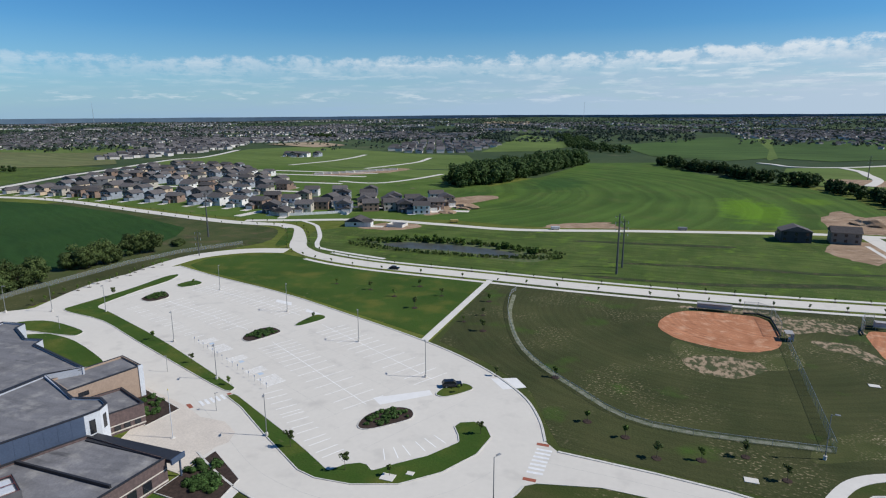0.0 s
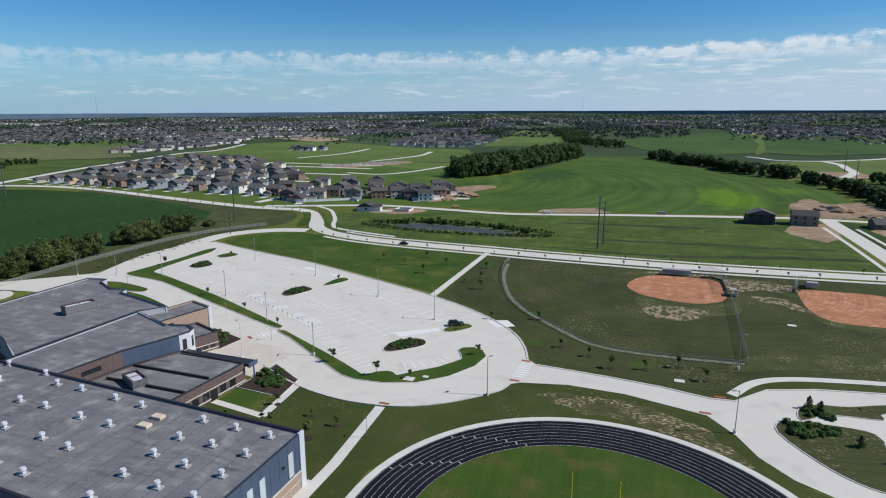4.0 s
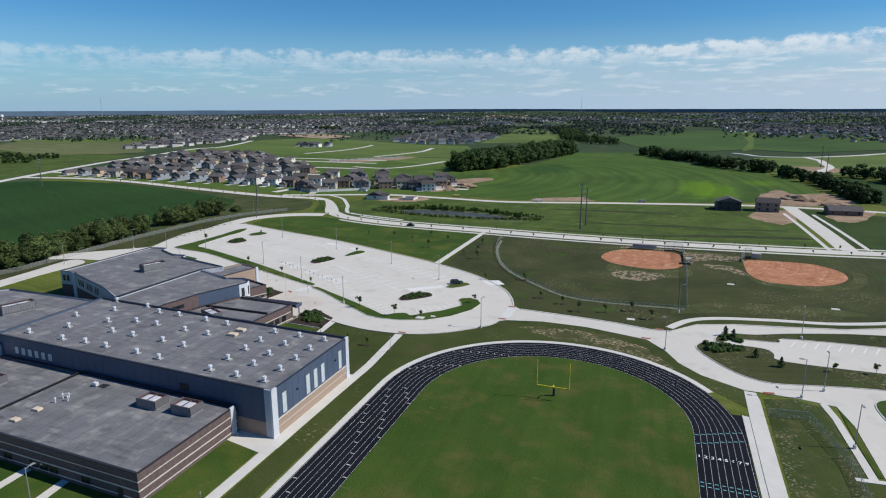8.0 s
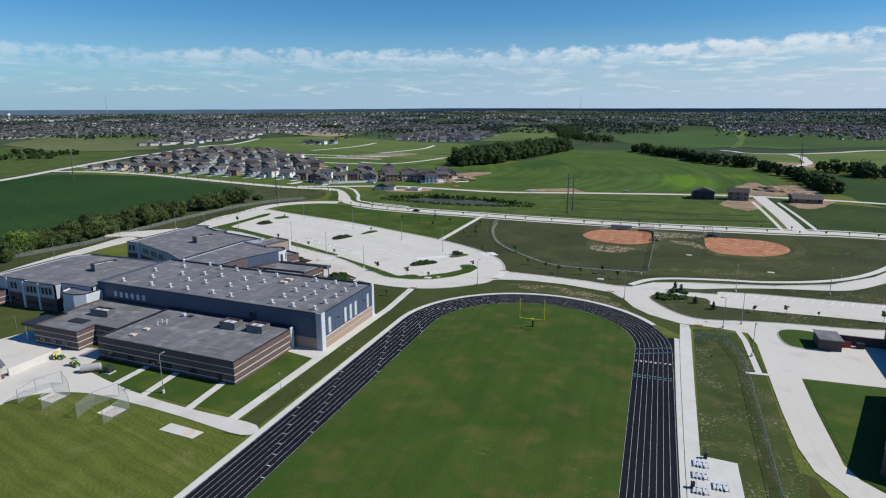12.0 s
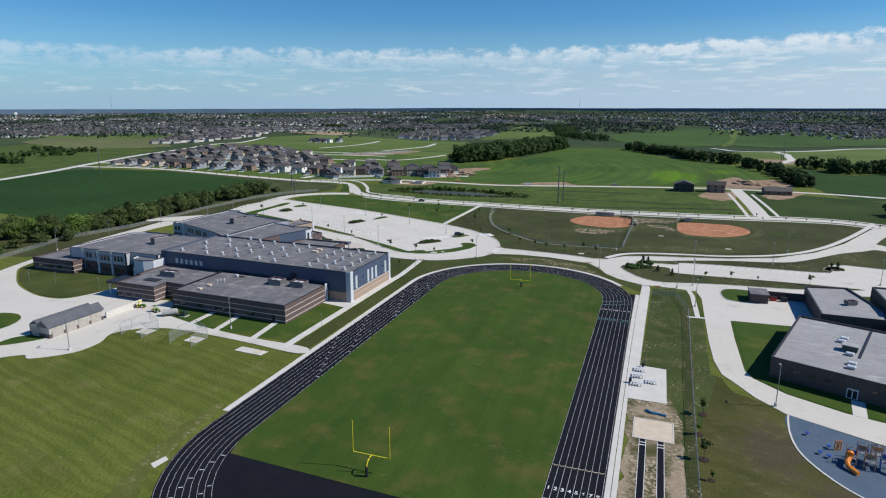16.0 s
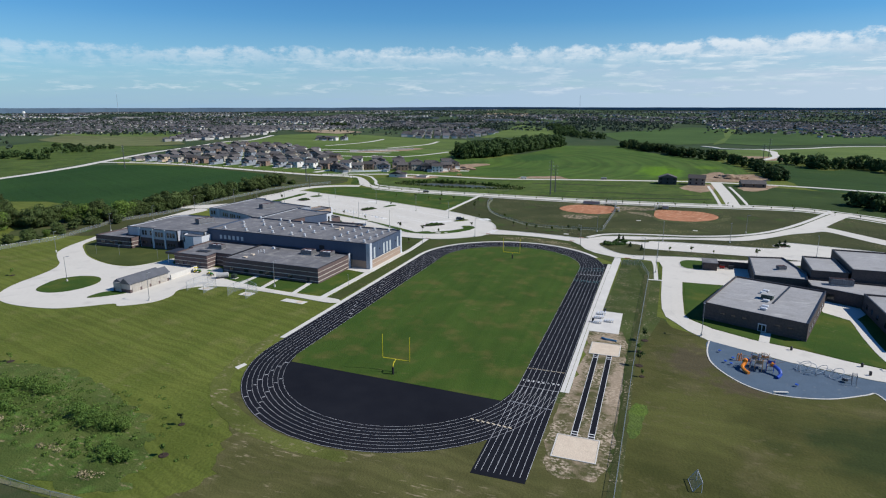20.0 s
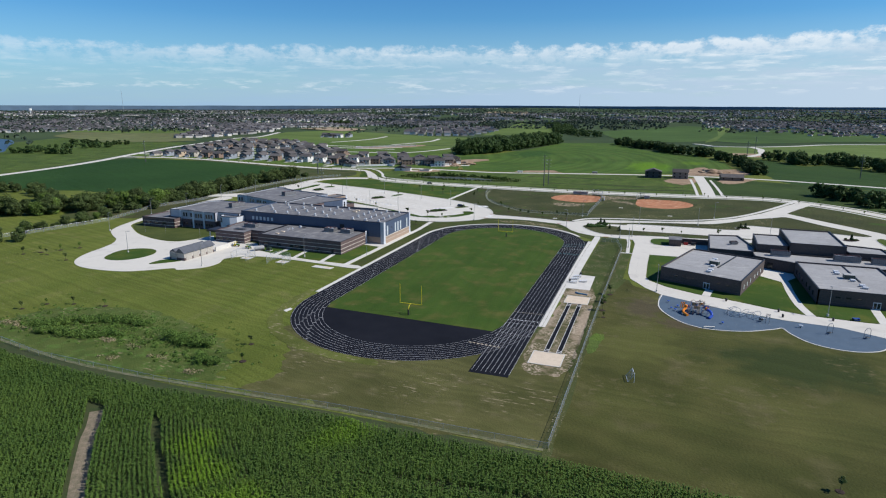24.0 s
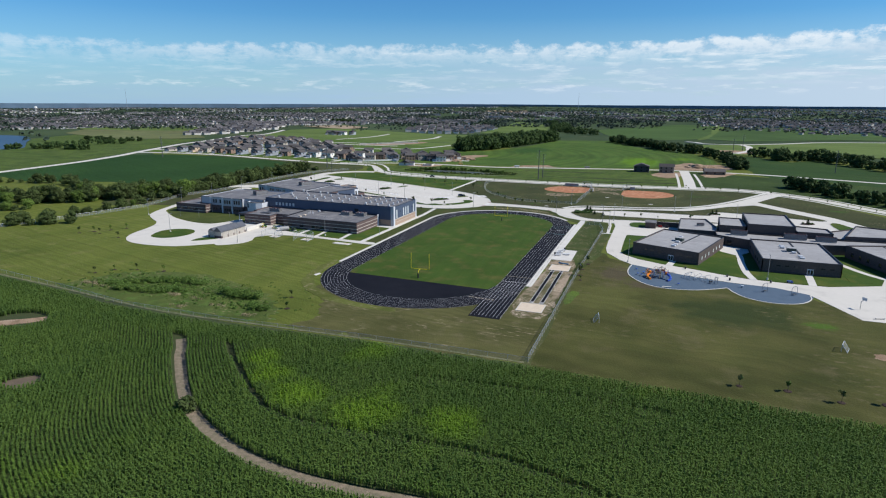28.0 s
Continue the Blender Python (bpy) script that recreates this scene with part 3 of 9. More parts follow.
meadow("south_grass", ragged([(-16, -121.5), (-14, -108), (-24, -92), (-30, -84), (-20, -70), (10, -64), (38, -62), (52, -88), (52, -120), (6, -121)], 2.6, 12), mat("worn_south_grass", (0.066, 0.070, 0.022), (0.092, 0.088, 0.032), 0.95, 7, 0.4, bump=0.3, big=22, spec=0.1, fleck=((0.24, 0.20, 0.12), 0.7, 0.58, 0.68, 12, 0.46, 0.62, 12, 0.25), patch=((0.13, 0.115, 0.055), 6.0, 0.55, 0.8), band=("row", 0.1, 1.0, 2.5, 0.08)), "worn olive grass with bare soil flecks beside the corn", 0.036)
meadow("west_verge", ragged([(-236, 30), (-234, 60), (-228, 96), (-230, 120), (-228, 160), (-226, 206), (-220, 236), (-206, 262), (-196, 262), (-210, 224), (-210, 200), (-207, 166), (-206, 150), (-208, 132), (-212, 100), (-209, 60), (-204, 34)], 0.8, 5), M_FIELD, "rough green verge before the tree row", 0.034)
slab("verge_soil", ragged([(-209.7, 122), (-209.8, 133), (-206.6, 147), (-204.8, 145), (-204.7, 131), (-205.2, 120)], 0.7, 5), -0.1, 0.05, M_RIDGE, kind="structure", label="brown weedy strip beside the drive", category="soil")
meadow("fence_grass", [(44.4, 73.4), (51, 75.6), (56, 73), (57.4, 49), (59.4, 45), (58.6, 3), (61, 2), (62, -3), (57, -18), (52.8, -30), (52.8, -96), (38, -92), (38, -58), (41, -56), (43, 20)], mat("worn_strip_grass", (0.042, 0.062, 0.016), (0.060, 0.076, 0.022), 0.95, 5, 0.4, bump=0.3, big=18, spec=0.1, fleck=((0.26, 0.225, 0.15), 0.6, 0.55, 0.68, 8, 0.46, 0.62, 85, 0.8), patch=((0.11, 0.10, 0.045), 5.0, 0.55, 0.8)), "worn grass strip between track and fence", 0.035)

# ---- paved areas ----
PZ = 0.10
lot_edge = curve([(-199, 211), (-170, 201), (-132, 190), (-97, 176), (-65, 162), (-45, 150), (-32, 138), (-26, 128), (-23, 119)], 5, False)
link_n = [(-20, 116), (-2, 114.5), (10, 113), (20, 110.5), (25.5, 111), (33, 119.4), (44, 123.4), (58, 126), (74, 129.4), (94, 138), (112, 155), (129, 180), (152, 225), (158, 238), (168, 236), (156, 212), (147, 192), (156, 178), (168, 154), (184, 131), (200, 115), (200, 60), (186, 60), (182, 92), (150, 96), (96, 84), (94, 66), (88, 47), (67, 46), (66.6, 30), (66.6, 8), (68, 3.8), (73.9, -2.5), (83.9, -8.1), (95, -11.6), (104.4, -15.9), (114, -19.2), (130, -20.5), (140, -20), (158, -12), (166, 10), (200, 10), (200, -56), (141, -56), (131.2, -33), (121.8, -28), (107.4, -26.5), (90.7, -21.6), (80, -16.5), (72.1, -12.6), (67, -6.5), (64.3, -1.4), (61.2, 4), (60, 12), (59.7, 26), (59.9, 47), (60.1, 66), (58.8, 74.5), (52, 76), (44, 76.6)]
link_s = [(41, 76.5), (32, 82), (27, 88), (24, 95), (19, 102), (2, 106.5), (-11, 107), (-22, 104.5)]
loop_s = curve([(-24, 103), (-26, 98), (-34, 90), (-42, 85), (-50, 83), (-60, 83), (-72, 86), (-86, 93), (-100, 103), (-103, 100)], 5, False) + [(-118, 106), (-150, 110), (-165, 118), (-190, 122), (-215, 118)]
entry_w = [(-230, 112), (-234, 118), (-204, 146), (-203, 148), (-208, 164), (-211, 178), (-210, 190), (-204, 206)]
slab("pavement", lot_edge + link_n + link_s + loop_s + entry_w, -0.3, PZ, M_CONC, kind="structure", label="pale concrete parking lot and school drives", category="pavement")

# entrance road towards the town and the road along the fields
entry_road = curve([(-203, 182), (-205.5, 200), (-206.5, 214), (-205, 228), (-197, 240), (-186, 248), (-172, 252)], 6, False)
strip("entrance_road", entry_road, 9.5, -0.3, PZ - 0.012, M_CONC, kind="structure", label="pale concrete entrance road", category="road")
main_road = curve([(-548, 338), (-490, 350), (-429, 347), (-337, 327), (-261, 312), (-232, 311), (-216, 312), (-203, 305), (-192, 292), (-180, 275), (-170, 260), (-152, 248), (-120, 240), (-68, 237), (-31, 235), (24, 235), (86, 240), (124, 245), (150, 241), (182, 214), (210, 172), (260, 110), (330, 40)], 6, False)
strip("main_road", main_road, 8.5, -0.3, PZ - 0.004, M_CONC, kind="structure", label="pale concrete two-lane road", category="road")
for d in (8.0, -8.0):
    strip("roadside_walk", offset_line(main_road[66:], d), 2.2, -0.2, PZ - 0.02, M_CONC2, kind="structure", label="narrow concrete sidewalk beside the road", category="sidewalk")
west_road = curve([(-420, -120), (-455, 20), (-474, 90), (-488, 160), (-504, 226), (-528, 292), (-546, 330), (-570, 383), (-615, 489), (-642, 579), (-693, 733), (-690, 806), (-799, 1048), (-900, 1240)], 6, False)
strip("west_road", west_road, 9, -0.3, PZ - 0.016, M_CONC, kind="structure", label="pale country road across meadows", category="road")
north_road = curve([(-246, 318), (-214, 330), (-190, 340), (-165, 346), (-120, 343), (-78, 341), (-18, 357), (50, 373), (98, 380), (170, 372), (260, 340)], 6, False)
strip("north_road", north_road, 6.5, -0.3, PZ - 0.03, M_CONC, kind="structure", label="pale unfinished estate road", category="road")
strip("east_walk", curve([(95.6, 246), (95.4, 300), (94.4, 352)], 6, False), 2.0, -0.2, PZ - 0.03, M_CONC2, kind="structure", label="concrete sidewalk beside the side road", category="sidewalk")
strip("east_walk_far", curve([(112.6, 249), (112.0, 300), (110.4, 352)], 6, False), 2.0, -0.2, PZ - 0.03, M_CONC2, kind="structure", label="concrete sidewalk beside the side road", category="sidewalk")
strip("east_road", curve([(103.4, 247), (103.6, 300), (102, 380)], 6, False), 8.6, -0.3, PZ - 0.022, M_CONC, kind="structure", label="pale concrete side road", category="road")
strip("lot_walk", [(-65, 232), (-66, 161)], 2.4, -0.2, PZ - 0.008, M_CONC2, kind="structure", label="straight concrete footpath", category="footpath")

# bus loop on the far side of the school
slab("bus_loop", curve([(-216, 116), (-214, 96), (-211, 70), (-207.4, 50), (-204.6, 36), (-201.6, 26.5), (-198.8, 17.6), (-195.1, 8.3), (-189.7, 0.4), (-179.5, -7.5), (-172.2, -12.4), (-166.4, -19.5), (-162.8, -28.6), (-160.5, -37.4), (-156.7, -45.8), (-151, -52), (-143.3, -55.6), (-133, -56.4), (-122, -54.7), (-114.8, -50.1), (-108, -44.4), (-104.3, -45.6), (-97.4, -39), (-96.6, -31.5), (-99.2, -25.4), (-95.5, -19.9), (-86.5, -16.4), (-72, -16.6), (-58, -17.8), (-42, -19.6), (-41.6, -15.4), (-56, -14.6), (-68, -13.6), (-80, -11.6), (-92, -8.6), (-98.5, -6), (-101, 0), (-106, 4), (-114, 2), (-126, 1.9), (-132, 7.4), (-134.6, 9.4), (-137, 0.4), (-141, -6.2), (-149.2, -7.2), (-159.7, -4.7), (-172.4, 0.8), (-185, 9.5), (-192.6, 15.6), (-195.9, 21.6), (-198.4, 32), (-199.6, 48), (-203, 70), (-205.4, 94), (-206, 114)], 4), -0.3, PZ, M_CONC, kind="structure", label="pale concrete bus turning loop", category="pavement")
slab("loop_island", curve([(-145.8, -42.4), (-149.6, -36), (-150.6, -29.2), (-146.6, -24), (-140.4, -22.6), (-135.2, -25.2), (-132.4, -31), (-133.6, -38.6), (-138.6, -43.2)], 5), -0.2, PZ + 0.12, M_VERGE, kind="structure", label="oval grass island in the bus loop", category="island")
slab("shed_island", curve([(-121, -43), (-122, -37.5), (-119, -34), (-113.4, -34.6)], 4), -0.2, PZ + 0.11, M_VERGE, kind="structure", label="narrow grass wedge beside the garage", category="island")

M_LOOPG = mat("grass_loop", (0.050, 0.068, 0.018), (0.066, 0.080, 0.022), 0.95, 6, 0.4, bump=0.3, big=18, spec=0.1, patch=((0.090, 0.098, 0.030), 6.0, 0.54, 0.8))

# ---- running track ----
CY, HALF, RIN, LANE = -2.3, 54.5, 29.0, 1.16
ROUT = RIN + 8 * LANE


def track_line(r, n=28, y_shift=0.0):
    pts = [(r * math.cos(math.pi * i / n), CY + HALF + r * math.sin(math.pi * i / n)) for i in range(n + 1)]
    pts += [(-r * math.cos(math.pi * i / n), CY - HALF - r * math.sin(math.pi * i / n)) for i in range(n + 1)]
    return pts


slab("running_track", track_line(ROUT + 0.25), -0.3, 0.06, M_TRACK, kind="structure", label="black rubber running track with eight lanes", category="running track")
slab("sprint_lane_apron", rect(28.6, ROUT + 0.1, -94, CY - HALF + 4), -0.3, 0.056, M_TRACK, kind="structure", label="black rubber sprint start apron", category="running track")
slab("sprint_lane_end", [(29.2, CY + HALF - 8), (38.4, CY + HALF - 30), (38.9, 63.4), (36.3, 63.2), (34.2, 65.6), (29.2, 62)], -0.3, 0.056, M_TRACK, kind="structure", label="black rubber sprint lane end", category="running track")
top_arc = [(( RIN - 0.05) * math.cos(math.pi * i / 28), CY + HALF + (RIN - 0.05) * math.sin(math.pi * i / 28)) for i in range(29)]
slab("infield_grass", top_arc + [(-RIN + 0.05, CY - HALF - 3), (-RIN + 1.3, -64.0), (RIN - 1.9, -66.2), (RIN - 0.3, -61.0), (RIN - 0.05, CY - HALF)], -0.3, 0.085, M_LAWN, kind="structure", label="green mown football field", category="field")

# grass between the country road and the estate, and the verge round the road junction
meadow("junction_island", [(-206, 303), (-202, 304), (-193, 290), (-184, 274), (-180, 262), (-184, 260), (-192, 276), (-200, 294)], M_VERGE, "grass island in the road junction", 0.13, 4)
strip("junction_walk", curve([(-214, 330), (-196, 318), (-184, 302), (-174, 286), (-166, 270), (-156, 261), (-120, 252)], 5, False), 2.4, -0.2, PZ - 0.02, M_CONC2, kind="structure", label="curved concrete sidewalk round the junction", category="sidewalk")

# ---- track marks and sports kit ----


def marks(name, lines, w, z, material, parent, label=""):
    """Painted lines, each a thin part; many small ones stay joined."""
    if len(lines) > 60:
        V, Fc = [], []
        for pts in lines:
            add_strip(V, Fc, pts, w, z - 0.004, z, False)
        return tagged(from_arrays(name, V, Fc, material, parent, label), kind="stuff")
    for pts in lines:
        V, Fc = [], []
        add_strip(V, Fc, pts, w, z - 0.004, z, False)
        from_arrays(name, V, Fc, material, parent, label)


def text_mark(name, word, x, y, z, size, rot, material, parent):
    cu = bpy.data.curves.new(name, "FONT")
    cu.body, cu.size, cu.align_x, cu.align_y, cu.extrude = word, size, "CENTER", "CENTER", 0.003
    cu.offset = 0.03
    cu.materials.append(material)
    ob = new(name, cu)
    ob.matrix_basis = pose(x, y, z, 0, 0, rot)
    ob.parent = parent
    return ob


M_BLUEMARK = mat("turquoise_mark", (0.14, 0.42, 0.44), None, 0.7, 1, 0.1)
M_TANMARK = mat("tan_mark", (0.55, 0.47, 0.34), None, 0.7, 1, 0.1)
paint = thing("lane_markings", label="white lane lines and numbers painted on black track", category="track marking")
for k in range(9):
    ring = track_line(RIN + 0.06 + k * LANE)
    marks("lane_line", [ring + ring[:1]], 0.055, 0.068 + 0.0005 * k, M_TLINE, paint)
for k in range(9):
    x = RIN + 0.06 + k * LANE
    marks("sprint_line", [[(x, CY - HALF + 8), (x, -92.6)]], 0.07, 0.066, M_TLINE, paint)
marks("start_line", [[(RIN, -57.4), (ROUT, -57.8)], [(RIN, -65.6), (ROUT, -66.6)]], 0.10, 0.075, M_TLINE, paint)
marks("exchange_mark", [[(RIN + k * LANE + 0.1, -47.2), (RIN + (k + 0.5) * LANE, -47.5), (RIN + (k + 1) * LANE - 0.1, -47.2)] for k in range(8)], 0.17, 0.075, M_TANMARK, paint, "tan zigzag exchange mark")
marks("finish_mark", [[(RIN + k * LANE + 0.3, y), (RIN + k * LANE + 0.9, y)] for k in range(8) for y in (35.4, 34.2)] + [[(RIN + k * LANE + 0.25, y + 0.5 * k), (RIN + k * LANE + 0.95, y + 0.5 * k)] for k in range(8) for y in (48.6, 52.0)], 0.22, 0.076, M_BLUEMARK, paint, "turquoise relay marks")
for k in range(8):
    text_mark("lane_number", str(k + 1), RIN + (k + 0.5) * LANE, -54.4, 0.072, 1.25, 0, M_LINE, paint)
    text_mark("lane_number", str(k + 1), RIN + (k + 0.5) * LANE, 44.0, 0.072, 1.25, 0, M_LINE, paint)
# staggered start and relay marks on the bends and the far straight
rng = random.Random(4)
stagger = []
for k in range(8):
    r = RIN + (k + 0.5) * LANE
    for base, step in ((-14, 7.0), (-30, 6.2), (16, 6.6), (30, 6.0), (45, 4.0)):
        y = base + k * step * 0.55
        if -56 < y < 52:
            stagger.append([(-r - 0.4, y), (-r + 0.4, y)])
    for a0, da, sy in ((196, 4.2, -1), (214, 3.6, -1), (120, 3.0, 1), (148, 2.4, 1)):
        a = radians(a0 + k * da)
        c, s = math.cos(a), math.sin(a)
        cy = CY + sy * HALF
        stagger.append([((r - 0.38) * c, cy + (r - 0.38) * s), ((r + 0.38) * c, cy + (r + 0.38) * s)])
marks("stagger_mark", stagger, 0.20, 0.078, M_TLINE, paint)
marks("curve_mark", [[(23.2 + k * 1.16, -75.8 - 0.11 * k), (23.9 + k * 1.16, -76.2 - 0.11 * k)] for k in range(8)], 0.4, 0.079, M_TANMARK, paint, "tan exchange mark on the bend")

# pale concrete edge round the track and the walk beside it
edge = [(-ROUT - 1.0, -51)] + [(-(ROUT + 1.0), y) for y in (-20, 20)] + [((ROUT + 1.0) * math.cos(math.pi - math.pi * i / 40), CY + HALF + (ROUT + 1.0) * math.sin(math.pi - math.pi * i / 40)) for i in range(34)]
strip("track_edge", edge, 1.5, -0.2, 0.08, M_CONC2, kind="structure", label="white concrete band round the track", category="kerb")
slab("track_walk", [(38.62, -57.6), (39.55, -57.6), (39.6, 0), (39.9, 40), (40.3, 63.2), (39.0, 63.6), (38.66, 20)], -0.2, 0.09, M_CONC2, kind="structure", label="narrow pale concrete kerb beside the track", category="kerb")
slab("spectator_walk", [(39.67, -57.6), (40.6, -57.6), (40.5, -16), (42.4, 2.4), (42.8, 30), (43.6, 72), (43.2, 76), (40.8, 76.2), (40.42, 63.2), (40.02, 40), (39.72, 0)], -0.2, 0.085, M_CONC2, kind="structure", label="long pale concrete walk beside the track", category="footpath")
# shot and jump areas
slab("starting_pad", [(40.1, -16.3), (48.6, -16.4), (48.6, 2.2), (42.5, 2.7)], -0.2, 0.11, M_CONC2, kind="structure", label="white concrete bleacher pad", category="pavement")
slab("jump_dirt", ragged([(41, -16), (50, -16), (51.6, -40), (51.6, -70), (51, -86), (46, -90), (40, -87), (39.2, -70), (40, -58), (41.4, -34)], 1.3, 10), -0.2, 0.05, mat("jump_ground", (0.074, 0.076, 0.028), (0.115, 0.100, 0.050), 0.95, 2, 0.3, bump=0.4, spec=0.1, patch=((0.25, 0.195, 0.130), 4.0, 0.46, 0.66), fleck=((0.42, 0.34, 0.25), 0.6, 0.48, 0.60, 6, 0.42, 0.58, 85, 0.8), spots=(((0.30, 0.235, 0.165), 40.6, -46, 1.8, 15), ((0.30, 0.235, 0.165), 50.4, -50, 1.8, 16), ((0.29, 0.225, 0.155), 45.5, -21, 5, 3))), kind="structure", label="bare patchy soil round the jump runways", category="soil")
for name, (x0, x1, y0, y1) in (("jump_pit", (42.1, 49.9, -33.0, -24.6)), ("landing_pit", (40.9, 49.2, -84, -75.6))):
    pit = thing(name, label="pale sand jump pit with a concrete rim", category="sand pit")
    part("sand", box(x0 + 0.3, x1 - 0.3, y0 + 0.3, y1 - 0.3, -0.1, 0.10), M_SAND, pit)
    V, Fc = [], []
    add_strip(V, Fc, rect(x0 + 0.15, x1 - 0.15, y0 + 0.15, y1 - 0.15), 0.3, -0.1, 0.14, True)
    from_arrays("rim", V, Fc, M_CONC2, pit)
for x in (44.1, 47.4):
    lane = thing("runway", label="narrow black jump runway with white edges", category="runway")
    part("surface", box(x - 0.65, x + 0.65, -76, -32.6, -0.1, 0.085), M_TRACK, lane)
    for s in (-0.6, 0.6):
        part("edge_line", box(x + s - 0.05, x + s + 0.05, -75.5, -33, 0.08, 0.089), M_LINE, lane)
    for y in (-34.2, -35.2, -73.8, -74.8):
        part("board", box(x - 0.6, x + 0.6, y - 0.12, y + 0.12, 0.08, 0.095), M_LINE, lane)
slab("throwing_pad", [(-58.8, -23.4), (-58.4, -20.5), (-49.7, -21.2), (-50.2, -23.9)], -0.2, 0.09, M_CONC2, kind="structure", label="small concrete shot put pad", category="pavement")
part("throwing_ring", tube((-52.2, -22.2, 0.05), (-52.2, -22.2, 0.13), 1.1, None, 16), M_SAND)["label"] = "round tan throwing ring on a concrete pad"
bpy.data.objects["throwing_ring"]["category"] = "throwing ring"
slab("box_pad", [(-38.9, -71.6), (-37.4, -72.4), (-37.0, -69.4), (-38.2, -68.8)], -0.2, 0.09, M_CONC2, kind="structure", label="small concrete pad by the bend", category="pavement")


def goal_post(x, y, turn):
    """A gooseneck goal: padded post, curved neck, crossbar and two uprights; its neck bends towards the field."""
    g = thing("goal_post", x, y, 0.06, turn, "yellow gooseneck football goal with black post pad", "goal post", "football goals")
    part("post_pad", tube((0, 0, 0), (0, 0, 1.9), 0.28, None, 10), M_DARK, g, "black padded post base")
    part("neck", pipe([(0, 0, 1.8), (0, 0.05, 2.2), (0, 0.5, 2.75), (0, 1.2, 3.0), (0, 1.9, 3.05)], 0.11), M_YELLOW, g)
    part("crossbar", tube((-3.56, 1.9, 3.05), (3.56, 1.9, 3.05), 0.11), M_YELLOW, g)
    for s in (-3.56, 3.56):
        part("upright", tube((s, 1.9, 3.0), (s, 1.9, 9.1), 0.075), M_YELLOW, g)


goal_post(0.0, 59.2, 180)
goal_post(-0.6, -62.0, 0)

# four low bleachers on the pad, each of narrow white planks on blue frames
M_BL = mat("blue_support", (0.07, 0.14, 0.24), None, 0.5, 1, 0.1)
bl = None
for x, y in ((42.4, -0.4), (42.1, -4.2), (41.9, -8.7), (45.2, -6.6)):
    if bl is None:
        bl = thing("bleacher", x, y, 0.11, 0, "low bleacher with white planks on blue frames", "bleacher", "bleachers")
        for k in range(4):
            u = -1.05 + 0.7 * k
            part("plank", box(u - 0.17, u + 0.17, -1.1, 1.1, 0.36 + 0.10 * k, 0.41 + 0.10 * k, 0.01), M_WHITEP, bl)
            for v in (-0.85, 0.85):
                part("leg", box(u - 0.04, u + 0.04, v - 0.04, v + 0.04, 0, 0.36 + 0.10 * k), M_BL, bl)
        for v in (-0.85, 0.85):
            part("foot_rail", box(-1.3, 1.3, v - 0.05, v + 0.05, 0.0, 0.06), M_BL, bl)
    else:
        copy_thing(bl, pose(x, y, 0.11))
for x, y in ((43.2, 2.0), (40.6, -8.2)):
    lb = thing("litter_bin", x, y, 0.11, 0, "black square litter bin on the concrete pad", "bin", "pad bins")
    part("body", box(-0.32, 0.32, -0.32, 0.32, 0.05, 1.0, 0.04), M_DARK, lb)
    part("lid", box(-0.36, 0.36, -0.36, 0.36, 1.0, 1.1, 0.03), M_COPING, lb)
mat_blue = mat("blue_tarp", (0.05, 0.19, 0.33), (0.04, 0.14, 0.26), 0.6, 1, 0.1)
tarp = part("folded_tarp", pipe([(44.4, -21.0, 0.25), (45.4, -21.9, 0.3), (46.8, -21.9, 0.22), (48.4, -22.3, 0.2)], 0.28, 6), mat_blue)
tagged(tarp, "rolled blue tarpaulin lying on bare soil", "tarpaulin")

# ---- fences ----
M_LINK = bpy.data.materials.new("chain_link")
M_LINK.use_nodes = True
ln, ll = M_LINK.node_tree.nodes, M_LINK.node_tree.links
tr = ln.new("ShaderNodeBsdfTransparent")
mx = ln.new("ShaderNodeMixShader")
mx.inputs[0].default_value = 0.20
ln["Principled BSDF"].inputs["Base Color"].default_value = (0.42, 0.44, 0.44, 1)
ln["Principled BSDF"].inputs["Roughness"].default_value = 0.5
ll.new(tr.outputs[0], mx.inputs[1]), ll.new(ln["Principled BSDF"].outputs[0], mx.inputs[2])
ll.new(mx.outputs[0], ln["Material Output"].inputs["Surface"])


def fence(pts, h, step, label, base_z=0.0):
    f = thing("chain_link_fence", label=label, category="fence")
    V, Fc = [], []
    post = tube((0, 0, 0), (0, 0, h + 0.05), 0.045, None, 6)
    me = None
    for (ax, ay), (bx, by) in zip(pts, pts[1:]):
        d = math.hypot(bx - ax, by - ay)
        k = max(1, round(d / step))
        for i in range(k):
            x, y = ax + (bx - ax) * i / k, ay + (by - ay) * i / k
            if me is None:
                p = part("post", post, M_STEEL, f)
                me = p.data
            else:
                p = new("post", me)
                p.parent = f
            p.location = (x, y, base_z)
        o = len(V)
        V += [(ax, ay, base_z + 0.05), (bx, by, base_z + 0.05), (bx, by, base_z + h), (ax, ay, base_z + h)]
        Fc.append((o, o + 1, o + 2, o + 3))
    from_arrays("netting", V, Fc, M_LINK, f, "grey wire netting")
    part("top_rail", pipe([(x, y, base_z + h) for x, y in pts], 0.035, 5), M_STEEL, f)
    return f


fence([(51.8, 66), (55.2, 49), (54.7, 25), (54.3, 5), (53.8, -21), (53.5, -40), (53.2, -70), (52.8, -121)], 1.9, 3.0, "long grey chain-link fence between two schools")
fence([(44.2, 65), (51.8, 66)], 1.9, 3.0, "short grey chain-link fence by a walk")
fence([(52.8, -121), (6, -121.5), (-34, -124), (-77, -123), (-109, -117), (-150, -111), (-240, -92)], 1.3, 5.0, "low wire fence along the corn field")

